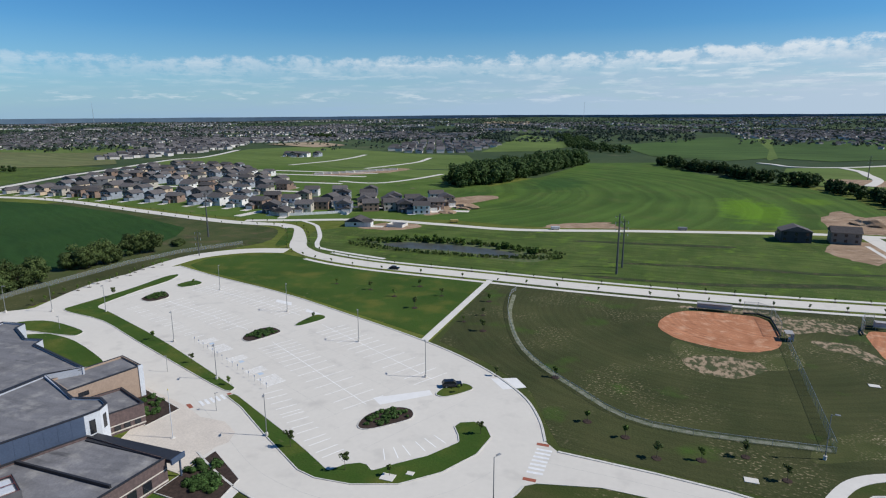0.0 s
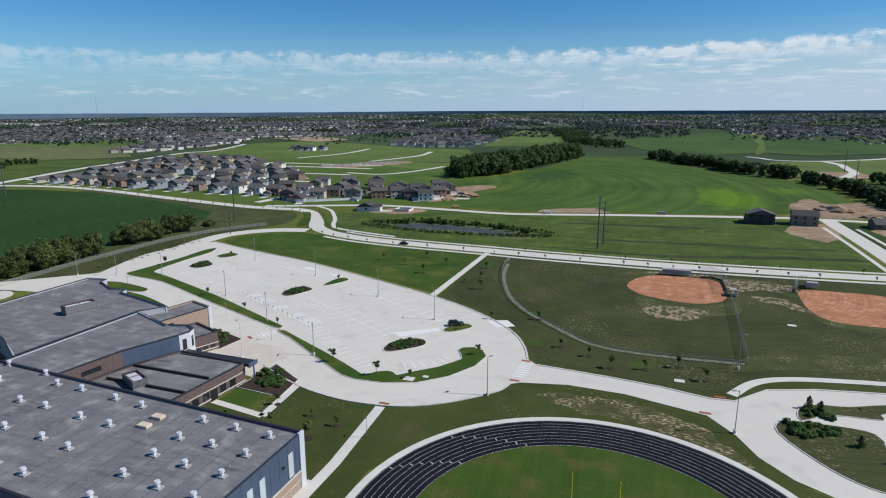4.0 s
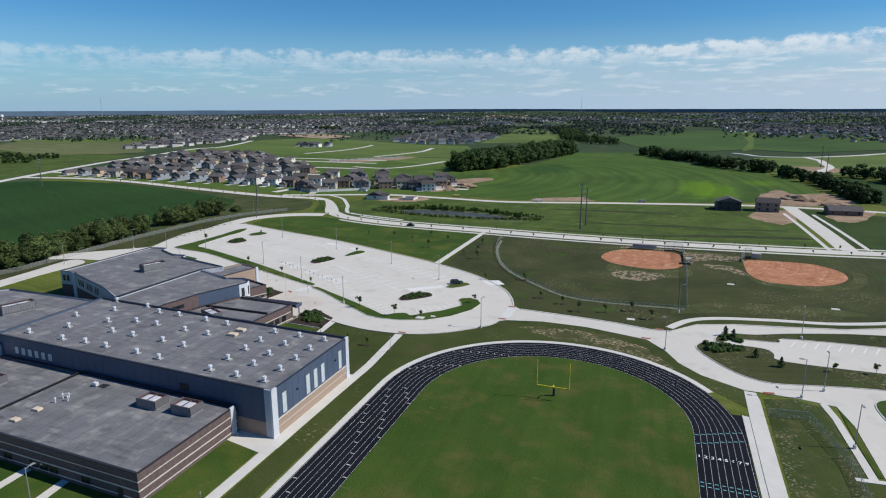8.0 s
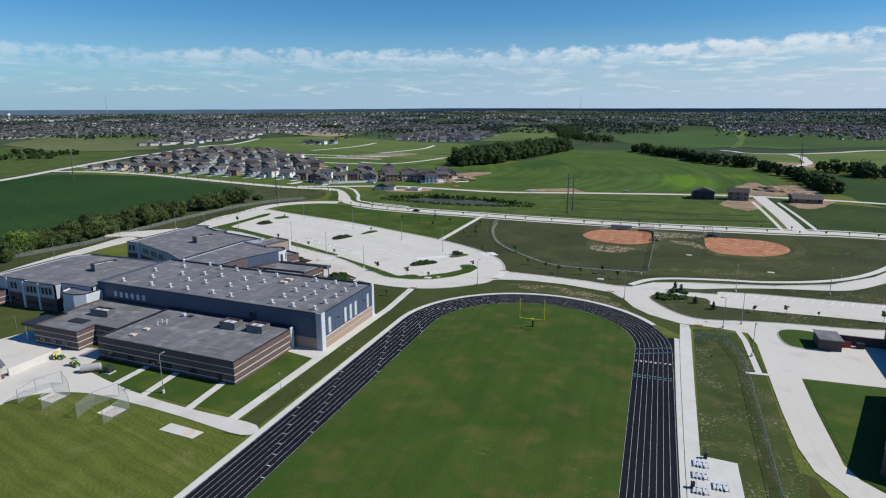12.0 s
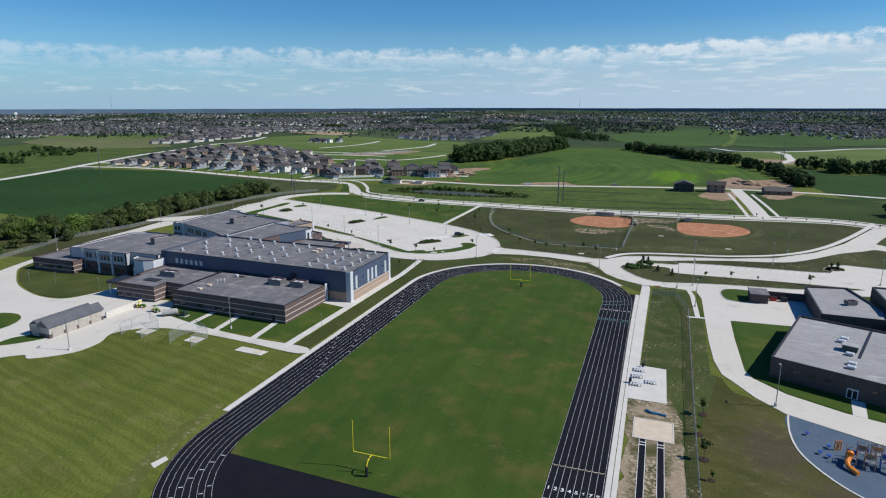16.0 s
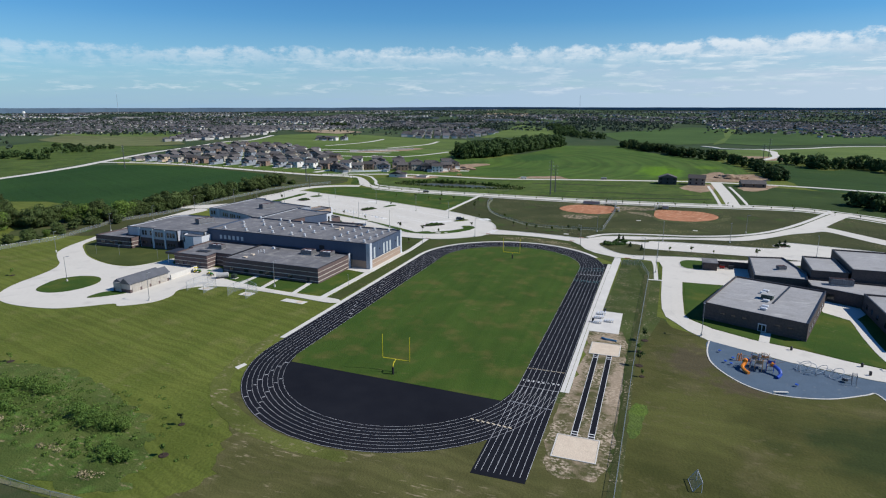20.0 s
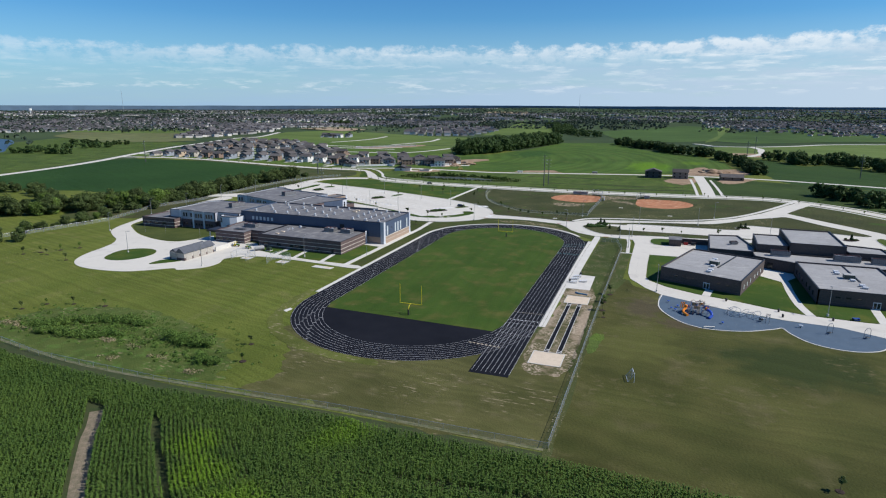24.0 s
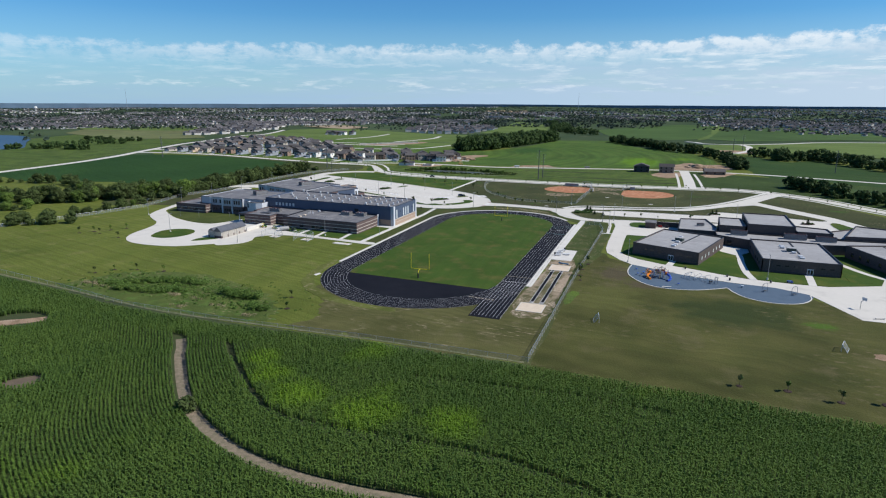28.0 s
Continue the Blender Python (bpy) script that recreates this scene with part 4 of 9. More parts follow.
fence([(32.5, 193), (31.6, 165), (30.5, 133)], 2.4, 3.0, "grey chain-link side fence of a ball field")
fence(curve([(30.5, 133), (-3, 132), (-20, 144), (-37, 164), (-48, 192), (-52.5, 214), (-52, 222)], 4, False), 1.4, 4.0, "curved low grey outfield fence on grass")
fence([(-214, 20), (-226, 64), (-219, 97), (-224, 157), (-223, 206), (-217, 232), (-202, 258)], 1.8, 4.0, "grey chain-link fence before a tree row")
fence([(-214, 20), (-222, -20), (-235, -60)], 1.8, 4.0, "grey chain-link fence beside the bus loop")
slab("outfield_track", offset_line(curve([(30, 134), (-3, 133), (-20, 145), (-37, 165), (-47.5, 192), (-51.5, 216)], 4, False), 0.7) + offset_line(curve([(30, 134), (-3, 133), (-20, 145), (-37, 165), (-47.5, 192), (-51.5, 216)], 4, False), -0.7)[::-1], -0.2, 0.052,
     mat("gravel_strip", (0.22, 0.22, 0.16), (0.10, 0.115, 0.055), 0.95, 1.5, 0.2), kind="structure", label="pale gravel strip under the outfield fence", category="path")

# ---- ball fields ----
slab("clay_infield", ragged(curve([(-2.1, 198.7), (0.7, 209.2), (7.1, 216.4), (19.7, 217.6), (28.4, 216.4), (31.2, 209), (31.0, 193), (25.1, 185.2), (17.1, 183.3), (6.7, 186.3), (1.0, 190.9)], 3), 0.3, 2), -0.2, 0.06, M_CLAY, kind="structure", label="orange clay infield with scuffed edge", category="infield")
slab("clay_infield_east", ragged(curve([(55.3, 204.9), (57.5, 212.6), (63.2, 213.8), (71.2, 214.3), (82.6, 213.2), (89.8, 203.9), (90.2, 193.8), (85.3, 184.7), (77.2, 178.2), (66.7, 176.7), (58.4, 179.6), (55.2, 189.6)], 3), 0.3, 2), -0.2, 0.06, M_CLAY, kind="structure", label="orange clay infield with scuffed edge", category="infield")
M_THIN = mat("thin_dry_turf", (0.075, 0.080, 0.030), (0.050, 0.062, 0.020), 0.95, 5, 0.4, bump=0.3, big=12, spec=0.1, fleck=((0.34, 0.28, 0.18), 0.5, 0.54, 0.68, 7, 0.42, 0.62, 80, 0.8))
for nm, pts in (("thin_turf", [(2, 176), (14, 172), (26, 172), (34, 178), (33, 188), (22, 181), (11, 181), (3, 187)]), ("thin_turf_north", [(-8, 212), (0, 220), (14, 224), (32, 222), (48, 222), (50, 216), (34, 214), (24, 219.5), (10, 220), (2, 213)]),
                ("thin_turf_east", [(56, 176), (64, 172), (78, 172), (92, 182), (98, 200), (94, 206), (91, 191), (78, 178), (64, 177), (55, 190)]), ("thin_turf_bank", [(26, 128), (40, 134), (62, 138), (84, 146), (70, 150), (44, 146), (30, 138)])):
    slab(nm, curve(pts, 4), -0.2, 0.049, M_THIN, kind="structure", label="thin dry turf beside the clay infield", category="grass")
M_WORN = mat("worn_grass", (0.30, 0.225, 0.145), (0.058, 0.060, 0.024), 0.95, 1.3, 0.3, contrast=(0.45, 0.57), bump=0.3, streak=(10, 0.5), patch=((0.050, 0.060, 0.020), 3.0, 0.50, 0.60))
for nm, pts in (("worn_patch", [(32.6, 222), (38.4, 218.6), (44.8, 217.6), (55.6, 217), (53.4, 207.5), (44.2, 207.4), (36, 203), (34.4, 196.5), (32.4, 209)]), ("worn_patch_line", [(40, 199), (47.4, 198.4), (53, 194.4), (55, 186), (53, 185), (48.6, 190), (42, 194)]), ("worn_patch_field", [(3.7, 171.5), (9, 176.5), (16, 178), (24, 176), (24, 170), (16, 164), (8, 165)]), ("worn_patch_stand", [(6, 219.4), (20, 219.6), (31, 221), (30, 224), (14, 223.4), (5, 222)])):
    slab(nm, ragged(pts, 2.2, 3), -0.2, 0.052, M_WORN, kind="structure", label="worn dry grass and bare soil beside the infields", category="grass")
M_PAD = mat("dark_green_windscreen", (0.022, 0.030, 0.026), None, 0.7, 1, 0.1)
for bx, by, pts in ((32.5, 214.5, [(-8.5, 3.6), (-4.4, 4.2), (-1.0, 0.5), (-0.8, -6), (-0.8, -15.5)]), (54.5, 214, [(0.2, -6), (0.6, -2), (2.4, 2.4), (5, 2.8)])):
    b = thing("backstop", bx, by, 0.06, 0, "tall chain-link backstop with dark padded foot", "backstop", "ball field backstops")
    part("padding", pipe([(x, y, 0.5) for x, y in pts], 0.32, 4), M_PAD, b, "dark padded lower wall")
    for x, y in pts:
        part("post", tube((x, y, 0), (x, y, 4.5), 0.06, None, 6), M_STEEL, b)
    V, Fc = [], []
    for (ax, ay), (cx, cy) in zip(pts, pts[1:]):
        o = len(V)
        V += [(ax, ay, 0.8), (cx, cy, 0.8), (cx, cy, 4.4), (ax, ay, 4.4)]
        Fc.append((o, o + 1, o + 2, o + 3))
    from_arrays("netting", V, Fc, M_LINK, b)
    part("top_rail", pipe([(x, y, 4.4) for x, y in pts], 0.05, 5), M_STEEL, b)


def dugout(x, y, rz, w):
    d = thing("dugout", x, y, 0.06, rz, "small roofed players' bench shelter of grey metal", "dugout", "dugouts")
    part("roof", box(-w / 2, w / 2, -1.0, 1.2, 2.3, 2.42), M_ROOF2, d)
    part("back_wall", box(-w / 2, w / 2, 1.05, 1.15, 0.2, 2.3), M_GREYP, d)
    for s in (-w / 2 + 0.1, w / 2 - 0.1):
        for v in (-0.9, 1.0):
            part("post", tube((s, v, 0), (s, v, 2.3), 0.05, None, 6), M_STEEL, d)
    part("bench", box(-w / 2 + 0.3, w / 2 - 0.3, 0.4, 0.8, 0.42, 0.48), M_STEEL, d)


dugout(15.4, 219.4, 0, 10.6)
dugout(33.3, 197.4, -90, 3.4)
dugout(61.4, 216.0, 0, 3.6)
for x, y in ((47, 170), (76, 150), (14, 118)):
    tagged(part("utility_cover", box(x - 1.2, x + 1.2, y - 0.8, y + 0.8, -0.1, 0.16, 0.03), M_CONC2), "flat pale concrete utility cover in grass", "utility cover")

# soccer goals on the play field
M_NET = M_LINK
for x, y, rz in ((66.3, -84.5, 100), (129, -84, 250)):
    g = thing("soccer_goal", x, y, 0.04, rz, "small white soccer goal with net", "soccer goal", "soccer goals")
    for s in (-1.8, 1.8):
        part("post", tube((s, 0, 0), (s, 0, 2.0), 0.06, None, 6), M_WHITEP, g)
        part("brace", tube((s, 0, 2.0), (s, 1.4, 0), 0.04, None, 6), M_WHITEP, g)
    part("crossbar", tube((-1.8, 0, 2.0), (1.8, 0, 2.0), 0.06, None, 6), M_WHITEP, g)
    part("ground_bar", tube((-1.8, 1.4, 0.05), (1.8, 1.4, 0.05), 0.04, None, 6), M_WHITEP, g)
    from_arrays("net", [(-1.8, 0, 2), (1.8, 0, 2), (1.8, 1.4, 0), (-1.8, 1.4, 0)], [(0, 1, 2, 3)], M_NET, g)

# discus cages
for x, y, rz in ((-91.6, -20.4, -3), (-74.0, -20.8, -3)):
    c = thing("throwing_cage", x, y, 0.0, rz, "grey wire throwing cage round a concrete disc", "throwing cage", "throwing cages")
    part("disc", box(-2.2, 2.2, -1.8, 1.8, 0, 0.08, 0.02), M_CONC2, c)
    part("ring", tube((0, 0, 0.07), (0, 0, 0.1), 1.25, None, 16), M_SAND, c)
    pts = [(-4.0, -4.8), (-5.6, 0.2), (-4.4, 5.6), (2.6, 2.2), (3.4, -4.6)]
    for px, py in pts:
        part("post", tube((px, py, 0), (px, py, 3.2), 0.06, None, 6), M_STEEL, c)
    V, Fc = [], []
    for (ax, ay), (bx2, by2) in zip(pts, pts[1:]):
        o = len(V)
        V += [(ax, ay, 0.1), (bx2, by2, 0.1), (bx2, by2, 3.2), (ax, ay, 3.2)]
        Fc.append((o, o + 1, o + 2, o + 3))
    from_arrays("netting", V, Fc, M_LINK, c)
    part("top_rail", pipe([(px, py, 3.2) for px, py in pts], 0.04, 5), M_STEEL, c)

# ---- buildings ----


def wall_boxes(a, b, boxes):
    """Boxes (u0, u1, v0, v1, z0, z1) along the line a to b; v is outward, to the right of the line."""
    a, b = Vector((*a, 0)), Vector((*b, 0))
    u = (b - a).normalized()
    n = Vector((u.y, -u.x, 0))
    V, Fc = [], []
    for u0, u1, v0, v1, z0, z1 in boxes:
        o = len(V)
        for z in (z0, z1):
            for p, q in ((u0, v0), (u1, v0), (u1, v1), (u0, v1)):
                w = a + u * p + n * q
                V.append((w.x, w.y, z))
        Fc += [(o, o + 1, o + 2, o + 3), (o + 7, o + 6, o + 5, o + 4), (o, o + 4, o + 5, o + 1), (o + 1, o + 5, o + 6, o + 2),
               (o + 2, o + 6, o + 7, o + 3), (o + 3, o + 7, o + 4, o)]
    return V, Fc


def wall_part(name, a, b, boxes, material, parent, label=""):
    V, Fc = wall_boxes(a, b, boxes)
    return from_arrays(name, V, Fc, material, parent, label)


def window(parent, a, b, u, w, z0, z1, glass=None, proud=0.0, frame_mat=None, mullions=1):
    fm = frame_mat or M_COPING
    p = proud
    ob = wall_part("window", a, b, [(u, u + w, p, p + 0.07, z0, z0 + 0.09), (u, u + w, p, p + 0.07, z1 - 0.09, z1), (u, u + 0.09, p, p + 0.07, z0, z1), (u + w - 0.09, u + w, p, p + 0.07, z0, z1)]
                   + [(u + w * k / (mullions + 1) - 0.04, u + w * k / (mullions + 1) + 0.04, p, p + 0.06, z0, z1) for k in range(1, mullions + 1)], fm, parent)
    wall_part("pane", a, b, [(u + 0.05, u + w - 0.05, p + 0.005, p + 0.035, z0 + 0.05, z1 - 0.05)], glass or M_GLASS, ob)
    return ob


def wing(parent, pts, h, mats, roof=None, coping=None, base=None, bands=(), band_mat=None, parapet=0.45, seams=0.0, z0=0.0):
    """One volume of a building with the outline pts (anticlockwise): walls, roof, coping, stone bands."""
    n = len(pts)
    for i in range(n):
        a, b = pts[i], pts[(i + 1) % n]
        d = math.hypot(b[0] - a[0], b[1] - a[1])
        m = mats[i % len(mats)] if isinstance(mats, (list, tuple)) else mats
        if m is None:
            continue
        low = 0.0
        if base:
            bm_, bh = base
            wall_part("wall_base", a, b, [(0, d, -0.4, 0.06, z0, z0 + bh)], bm_, parent)
            low = bh
        wall_part("wall", a, b, [(0, d, -0.4, 0, z0 + low, h)], m, parent)
        for bz, bh in bands:
            wall_part("stone_band", a, b, [(0, d, 0, 0.05, bz, bz + bh)], band_mat or M_BAND, parent)
        if seams:
            k = max(1, round(d / seams))
            wall_part("panel_seam", a, b, [(d * j / k - 0.03, d * j / k + 0.03, 0, 0.03, z0 + low + 0.05, h - 0.1) for j in range(1, k)], m, parent)
    inner_pts = offset_line(pts, 0.42, True)
    slab("roof", inner_pts, h - parapet - 0.2, h - parapet, roof or M_ROOF, parent)
    V, Fc = [], []
    add_strip(V, Fc, offset_line(pts, 0.19, True), 0.52, h - 0.14, h + 0.05, True)
    from_arrays("coping", V, Fc, coping or M_COPING, parent)


def roof_unit(x, y, z, w, d, h, rz=0, group="rooftop air units"):
    """A packaged rooftop air unit: cabinet, louvres, fans on top and a kerb."""
    u = thing("rooftop_unit", x, y, z, rz, "grey rooftop air unit with louvred screen and red braces", "air unit", group)
    part("kerb", box(-w / 2 + 0.1, w / 2 - 0.1, -d / 2 + 0.1, d / 2 - 0.1, 0, 0.3), M_STEEL, u)
    part("cabinet", box(-w / 2 + 0.15, w / 2 - 0.15, -d / 2 + 0.15, d / 2 - 0.15, 0.3, h - 0.55, 0.03), M_UNIT, u)
    part("cover", box(-w / 2 + 0.7, w / 2 - 1.4, -d / 2 + 0.6, d / 2 - 0.6, h - 0.55, h - 0.38, 0.03), M_WHITEP, u, "pale inner cover")
    # louvred screen round the unit, open above
    for x0, x1, y0, y1 in ((-w / 2, w / 2, -d / 2, -d / 2 + 0.12), (-w / 2, w / 2, d / 2 - 0.12, d / 2), (-w / 2, -w / 2 + 0.12, -d / 2 + 0.12, d / 2 - 0.12), (w / 2 - 0.12, w / 2, -d / 2 + 0.12, d / 2 - 0.12)):
        part("screen", box(x0, x1, y0, y1, 0.35, h), M_VENTD, u, "dark grey louvred screen")
    k = max(3, int(w / 0.7))
    for j in range(k):
        x0 = -w / 2 + 0.15 + j * (w - 0.3) / k
        part("louvre", box(x0, x0 + (w - 0.3) / k - 0.12, -d / 2 - 0.04, -d / 2, 0.5, h - 0.12), M_VENTL, u)
    for y0 in (-d / 2 + 0.3, d / 2 - 0.3):
        part("brace", tube((-w / 2 + 0.2, y0, h - 0.12), (w / 2 - 0.2, y0, h - 0.12), 0.07, None, 6), M_VENTR, u, "dark red steel brace")
    for j in range(3):
        x0 = -w / 2 + 0.35 + j * (w - 0.7) / 2
        part("brace", tube((x0, -d / 2 + 0.3, h - 0.1), (x0, d / 2 - 0.3, h - 0.1), 0.07, None, 6), M_VENTR, u, "dark red steel brace")
    return u


M_UNIT = mat("unit_cabinet", (0.40, 0.39, 0.37), (0.34, 0.335, 0.32), 0.55, 1, 0.1, spec=0.4)
M_VENTL = mat("louvre_grey", (0.20, 0.20, 0.205), None, 0.6, 1, 0.1)
M_VENTD = mat("louvre_dark", (0.13, 0.13, 0.135), None, 0.6, 1, 0.1)
M_VENTR = mat("red_primer_steel", (0.16, 0.055, 0.05), None, 0.6, 1, 0.1)

# --- middle school: gym, classroom wings, low kitchen wing, entrance
school = thing("school_building", label="large flat-roofed school with blue panel gym and brown brick wings", category="school")
RF = 8.9        # roof of the classroom wings
GH = 10.2       # roof of the gym
gym = [(-130, 26.4), (-48.8, 22.8), (-48.5, 52.8), (-130, 57.0)]
wing(school, gym, GH, [M_BLUE, M_BLUE, M_BLUE, M_BLUE], seams=2.4)
E_a, E_b = gym[1], gym[2]
wall_part("wall_base", E_a, E_b, [(0, 30, 0.0, 0.10, 0, 3.2)], M_TAN, school, "tan brick base")
wall_part("stone_band", E_a, E_b, [(0, 30, 0.0, 0.16, 3.2, 3.45), (0, 30, 0.1, 0.14, 1.7, 1.82)], M_BAND, school)
wall_part("corner_panel", E_a, E_b, [(-0.25, 1.5, -0.2, 0.22, 0, GH + 0.1)], M_WHITEP, school, "white corner panel")
wall_part("corner_panel", E_a, E_b, [(28.8, 30.2, -0.2, 0.22, 0, GH + 0.1)], M_WHITEP, school, "white corner panel")
wall_part("corner_panel", gym[0], gym[1], [(79.7, 81.4, -0.2, 0.18, 0, GH + 0.1)], M_GREYP, school)
for u in (3.4, 12.0, 15.0, 18.0, 25.6):
    window(school, E_a, E_b, u, 1.35, 3.8, 8.1, M_PGLASS, 0.0, M_WHITEP, 0)
for u in (8.3, 23.8):
    wall_part("wall_lamp", E_a, E_b, [(u, u + 0.5, 0.0, 0.3, 6.6, 6.9)], M_DARK, school)
for k in range(6):
    window(school, gym[0], gym[1], 6.6 + k * 2.3, 1.5, 6.1, 8.0, M_PGLASS, 0.0, M_BLUE, 0)
wall_part("wall_base", gym[0], gym[1], [(72, 79.7, 0.0, 0.08, 0, 3.2)], M_TAN, school)
wall_part("louvre", gym[0], gym[1], [(58, 60.4, 0.0, 0.08, 6.2, 7.8)], M_DARK, school)

# classroom wing towards the bus loop
west = [(-173, 23.4), (-157, 23.4), (-157, 22.0), (-143, 22.0), (-143, 24.4), (-130.2, 24.4), (-130.2, 57.2), (-168, 57.2), (-173, 52)]
wing(school, west, RF, [M_GREYP], base=(M_BRICK, 4.3), bands=((1.2, 0.22), (2.8, 0.22)), seams=3.6)
for i, us in ((0, (8.6, 10.2, 13.2)), (2, (1.6, 3.2, 4.8, 8.2, 9.8, 11.4)), (4, (1.4, 3.0, 4.6, 7.6, 9.2))):
    a, b = west[i], west[i + 1]
    for u in us:
        window(school, a, b, u, 1.0, 5.5, 7.6, None, 0.0, None, 0)
        window(school, a, b, u, 1.0, 1.5, 2.7, None, 0.06, None, 0)
wall_part("corner_panel", west[0], west[1], [(6.2, 7.4, 0.05, 0.3, 0, RF)], M_WHITEP, school, "white corner panel")
wall_part("corner_panel", west[2], west[3], [(-0.2, 0.7, 0.05, 0.3, 0, RF)], M_WHITEP, school)
wall_part("corner_panel", west[2], west[3], [(6.6, 7.4, 0.05, 0.3, 0, RF)], M_WHITEP, school)
low_west = [(-186.5, 17.8), (-165.6, 17.8), (-165.6, 23.0), (-173.4, 23.0), (-173.4, 44), (-186.5, 44)]
wing(school, low_west, 5.0, [M_BRICK], bands=((1.2, 0.22), (2.9, 0.22)))
for u in (3.0, 8.0, 13.0):
    window(school, low_west[0], low_west[1], u, 2.4, 1.5, 2.8, None, 0.06)
# white rounded bay between gym and classrooms
bay = [(-139, 24.0), (-138.4, 20.6), (-135.6, 18.8), (-131.4, 18.8), (-128.4, 20.6), (-128.2, 26.2), (-130, 26.2)]
wing(school, bay, 8.0, [M_WHITEP])
for i in (0, 1):
    window(school, bay[i], bay[i + 1], 0.5, 0.8, 4.8, 7.2, None, 0, None, 0)
    window(school, bay[i], bay[i + 1], 1.8, 0.8, 4.8, 7.2, None, 0, None, 0)

# low brown wing before the gym
low = [(-100.6, 0.0), (-57.4, -1.8), (-57.2, 22.7), (-100.6, 24.7)]
wing(school, low, 5.7, [M_BRICK, M_BRICK, None, None], bands=((0.7, 0.22), (2.3, 0.24), (4.0, 0.16)))
for u in (3, 10, 17, 19.6, 22.2, 30):
    window(school, low[0], low[1], u, 2.0, 0.95, 2.25, None, 0.06)
wall_part("door", low[0], low[1], [(38.4, 39.6, 0, 0.06, 0.02, 2.2)], M_DARK, school, "dark steel door")
wall_part("corner_panel", low[1], low[2], [(22.6, 24.0, -0.2, 0.15, 0, 6.0)], M_WHITEP, school)
lowest = [(-125.6, 1.4), (-109.2, 1.0), (-109.5, 6.9), (-100.8, 6.5), (-100.8, 25.0), (-127.4, 25.6), (-127.4, 11.6), (-125.6, 11.6)]
wing(school, lowest, 5.3, [M_BRICK], bands=((0.7, 0.22), (2.3, 0.24), (3.9, 0.16)))
for u in (2, 6, 10.5):
    window(school, lowest[0], lowest[1], u, 2.4, 0.95, 2.25, None, 0.06)
part("canopy", box(-130.4, -125.7, 1.6, 9.0, 4.4, 5.2, 0.05), M_COPING, school, "dark entrance canopy")
for y in (2.4, 8.4):
    part("canopy_post", tube((-129.8, y, 0.1), (-129.6, y, 4.4), 0.22, None, 8), M_WHITEP, school)

# central block with the rounded white end over the main entrance
core = [(-130, 57.3), (-112, 56.6), (-109.2, 72), (-104.2, 84.6), (-103.4, 87.4), (-104.4, 90), (-107.4, 91.4), (-110.5, 90.4), (-113, 89.6), (-128.4, 95.6)]
wing(school, core, RF, [M_BLUE, M_BRICK, M_BLUE, M_WHITEP, M_WHITEP, M_WHITEP, M_WHITEP, M_WHITEP, M_GREYP, M_GREYP], seams=2.4)
for i, u in ((3, 0.8), (4, 0.8)):
    window(school, core[i], core[i + 1], u, 1.1, 4.6, 7.4, None, 0, None, 0)
window(school, core[1], core[2], 6.0, 4.5, 6.2, 7.3, None, 0.0)
north = [(-173, 78), (-166.2, 78), (-164, 76.4), (-143, 68), (-130.2, 61.5), (-128.6, 95.8), (-124, 101.5), (-148, 108), (-149.2, 111), (-154, 110), (-164, 115), (-165, 118), (-172, 117)]
wing(school, north, RF, [M_GREYP], base=(M_BRICK, 4.3), bands=((1.2, 0.22), (2.8, 0.22)))
for u in (2, 3.8, 5.6, 9.5, 11.3, 13.1, 16.5, 18.3):
    window(school, north[2], north[3], u, 1.0, 5.5, 7.6, None, 0.0, None, 0)
wall_part("corner_panel", north[0], north[1], [(5.4, 6.9, 0.05, 0.3, 0, RF)], M_WHITEP, school, "white corner panel")
window(school, north[0], north[1], 1.0, 1.0, 5.5, 7.6, None, 0, None, 0)
window(school, north[0], north[1], 2.8, 1.0, 5.5, 7.6, None, 0, None, 0)
tan = [(-128, 96.2), (-119.2, 93.2), (-115, 108.8), (-124, 111.8)]
wing(school, tan, 7.6, [M_TAN])
wall_part("corner_panel", tan[1], tan[2], [(15.2, 16.3, -0.2, 0.2, 0, 7.7)], M_WHITEP, school)
window(school, tan[1], tan[2], 2.0, 2.2, 5.2, 6.2)
nelow = [(-118.4, 93.6), (-107, 91.8), (-104.2, 98.4), (-114.6, 102.4)]
wing(school, nelow, 5.0, [M_BRICK], bands=((0.5, 0.3), (1.9, 0.22)))
for u in (1.0, 2.9, 5.0):
    window(school, nelow[1], nelow[2], u, 1.2, 0.9, 1.9, None, 0.06, None, 0)
entry = [(-111.6, 56.4), (-86.6, 55.2), (-84.0, 83.4), (-103.6, 84.4), (-109, 72)]
wing(school, entry, 5.0, [M_BRICK], bands=((0.4, 0.3), (2.7, 0.22)))
for u in (9.2, 12.2, 15.2, 20.2, 23.2):
    window(school, entry[1], entry[2], u, 1.7, 0.8, 2.6, None, 0.06, None, 0)
wall_part("door", entry[1], entry[2], [(17.3, 19.3, 0, 0.1, 0.05, 2.5)], M_GLASS, school, "dark glass entrance door")
part("canopy", box(-103.0, -82.6, 83.2, 86.0, 4.0, 4.8, 0.05), M_COPING, school, "dark blue-edged entrance canopy")
part("canopy_edge", box(-82.7, -82.4, 83.0, 86.2, 3.9, 4.9), M_BLUE, school)
for x in (-83.2, -92):
    part("canopy_post", tube((x, 85.6, 0.1), (x, 85.6, 4.0), 0.18, None, 8), M_BLUE, school)
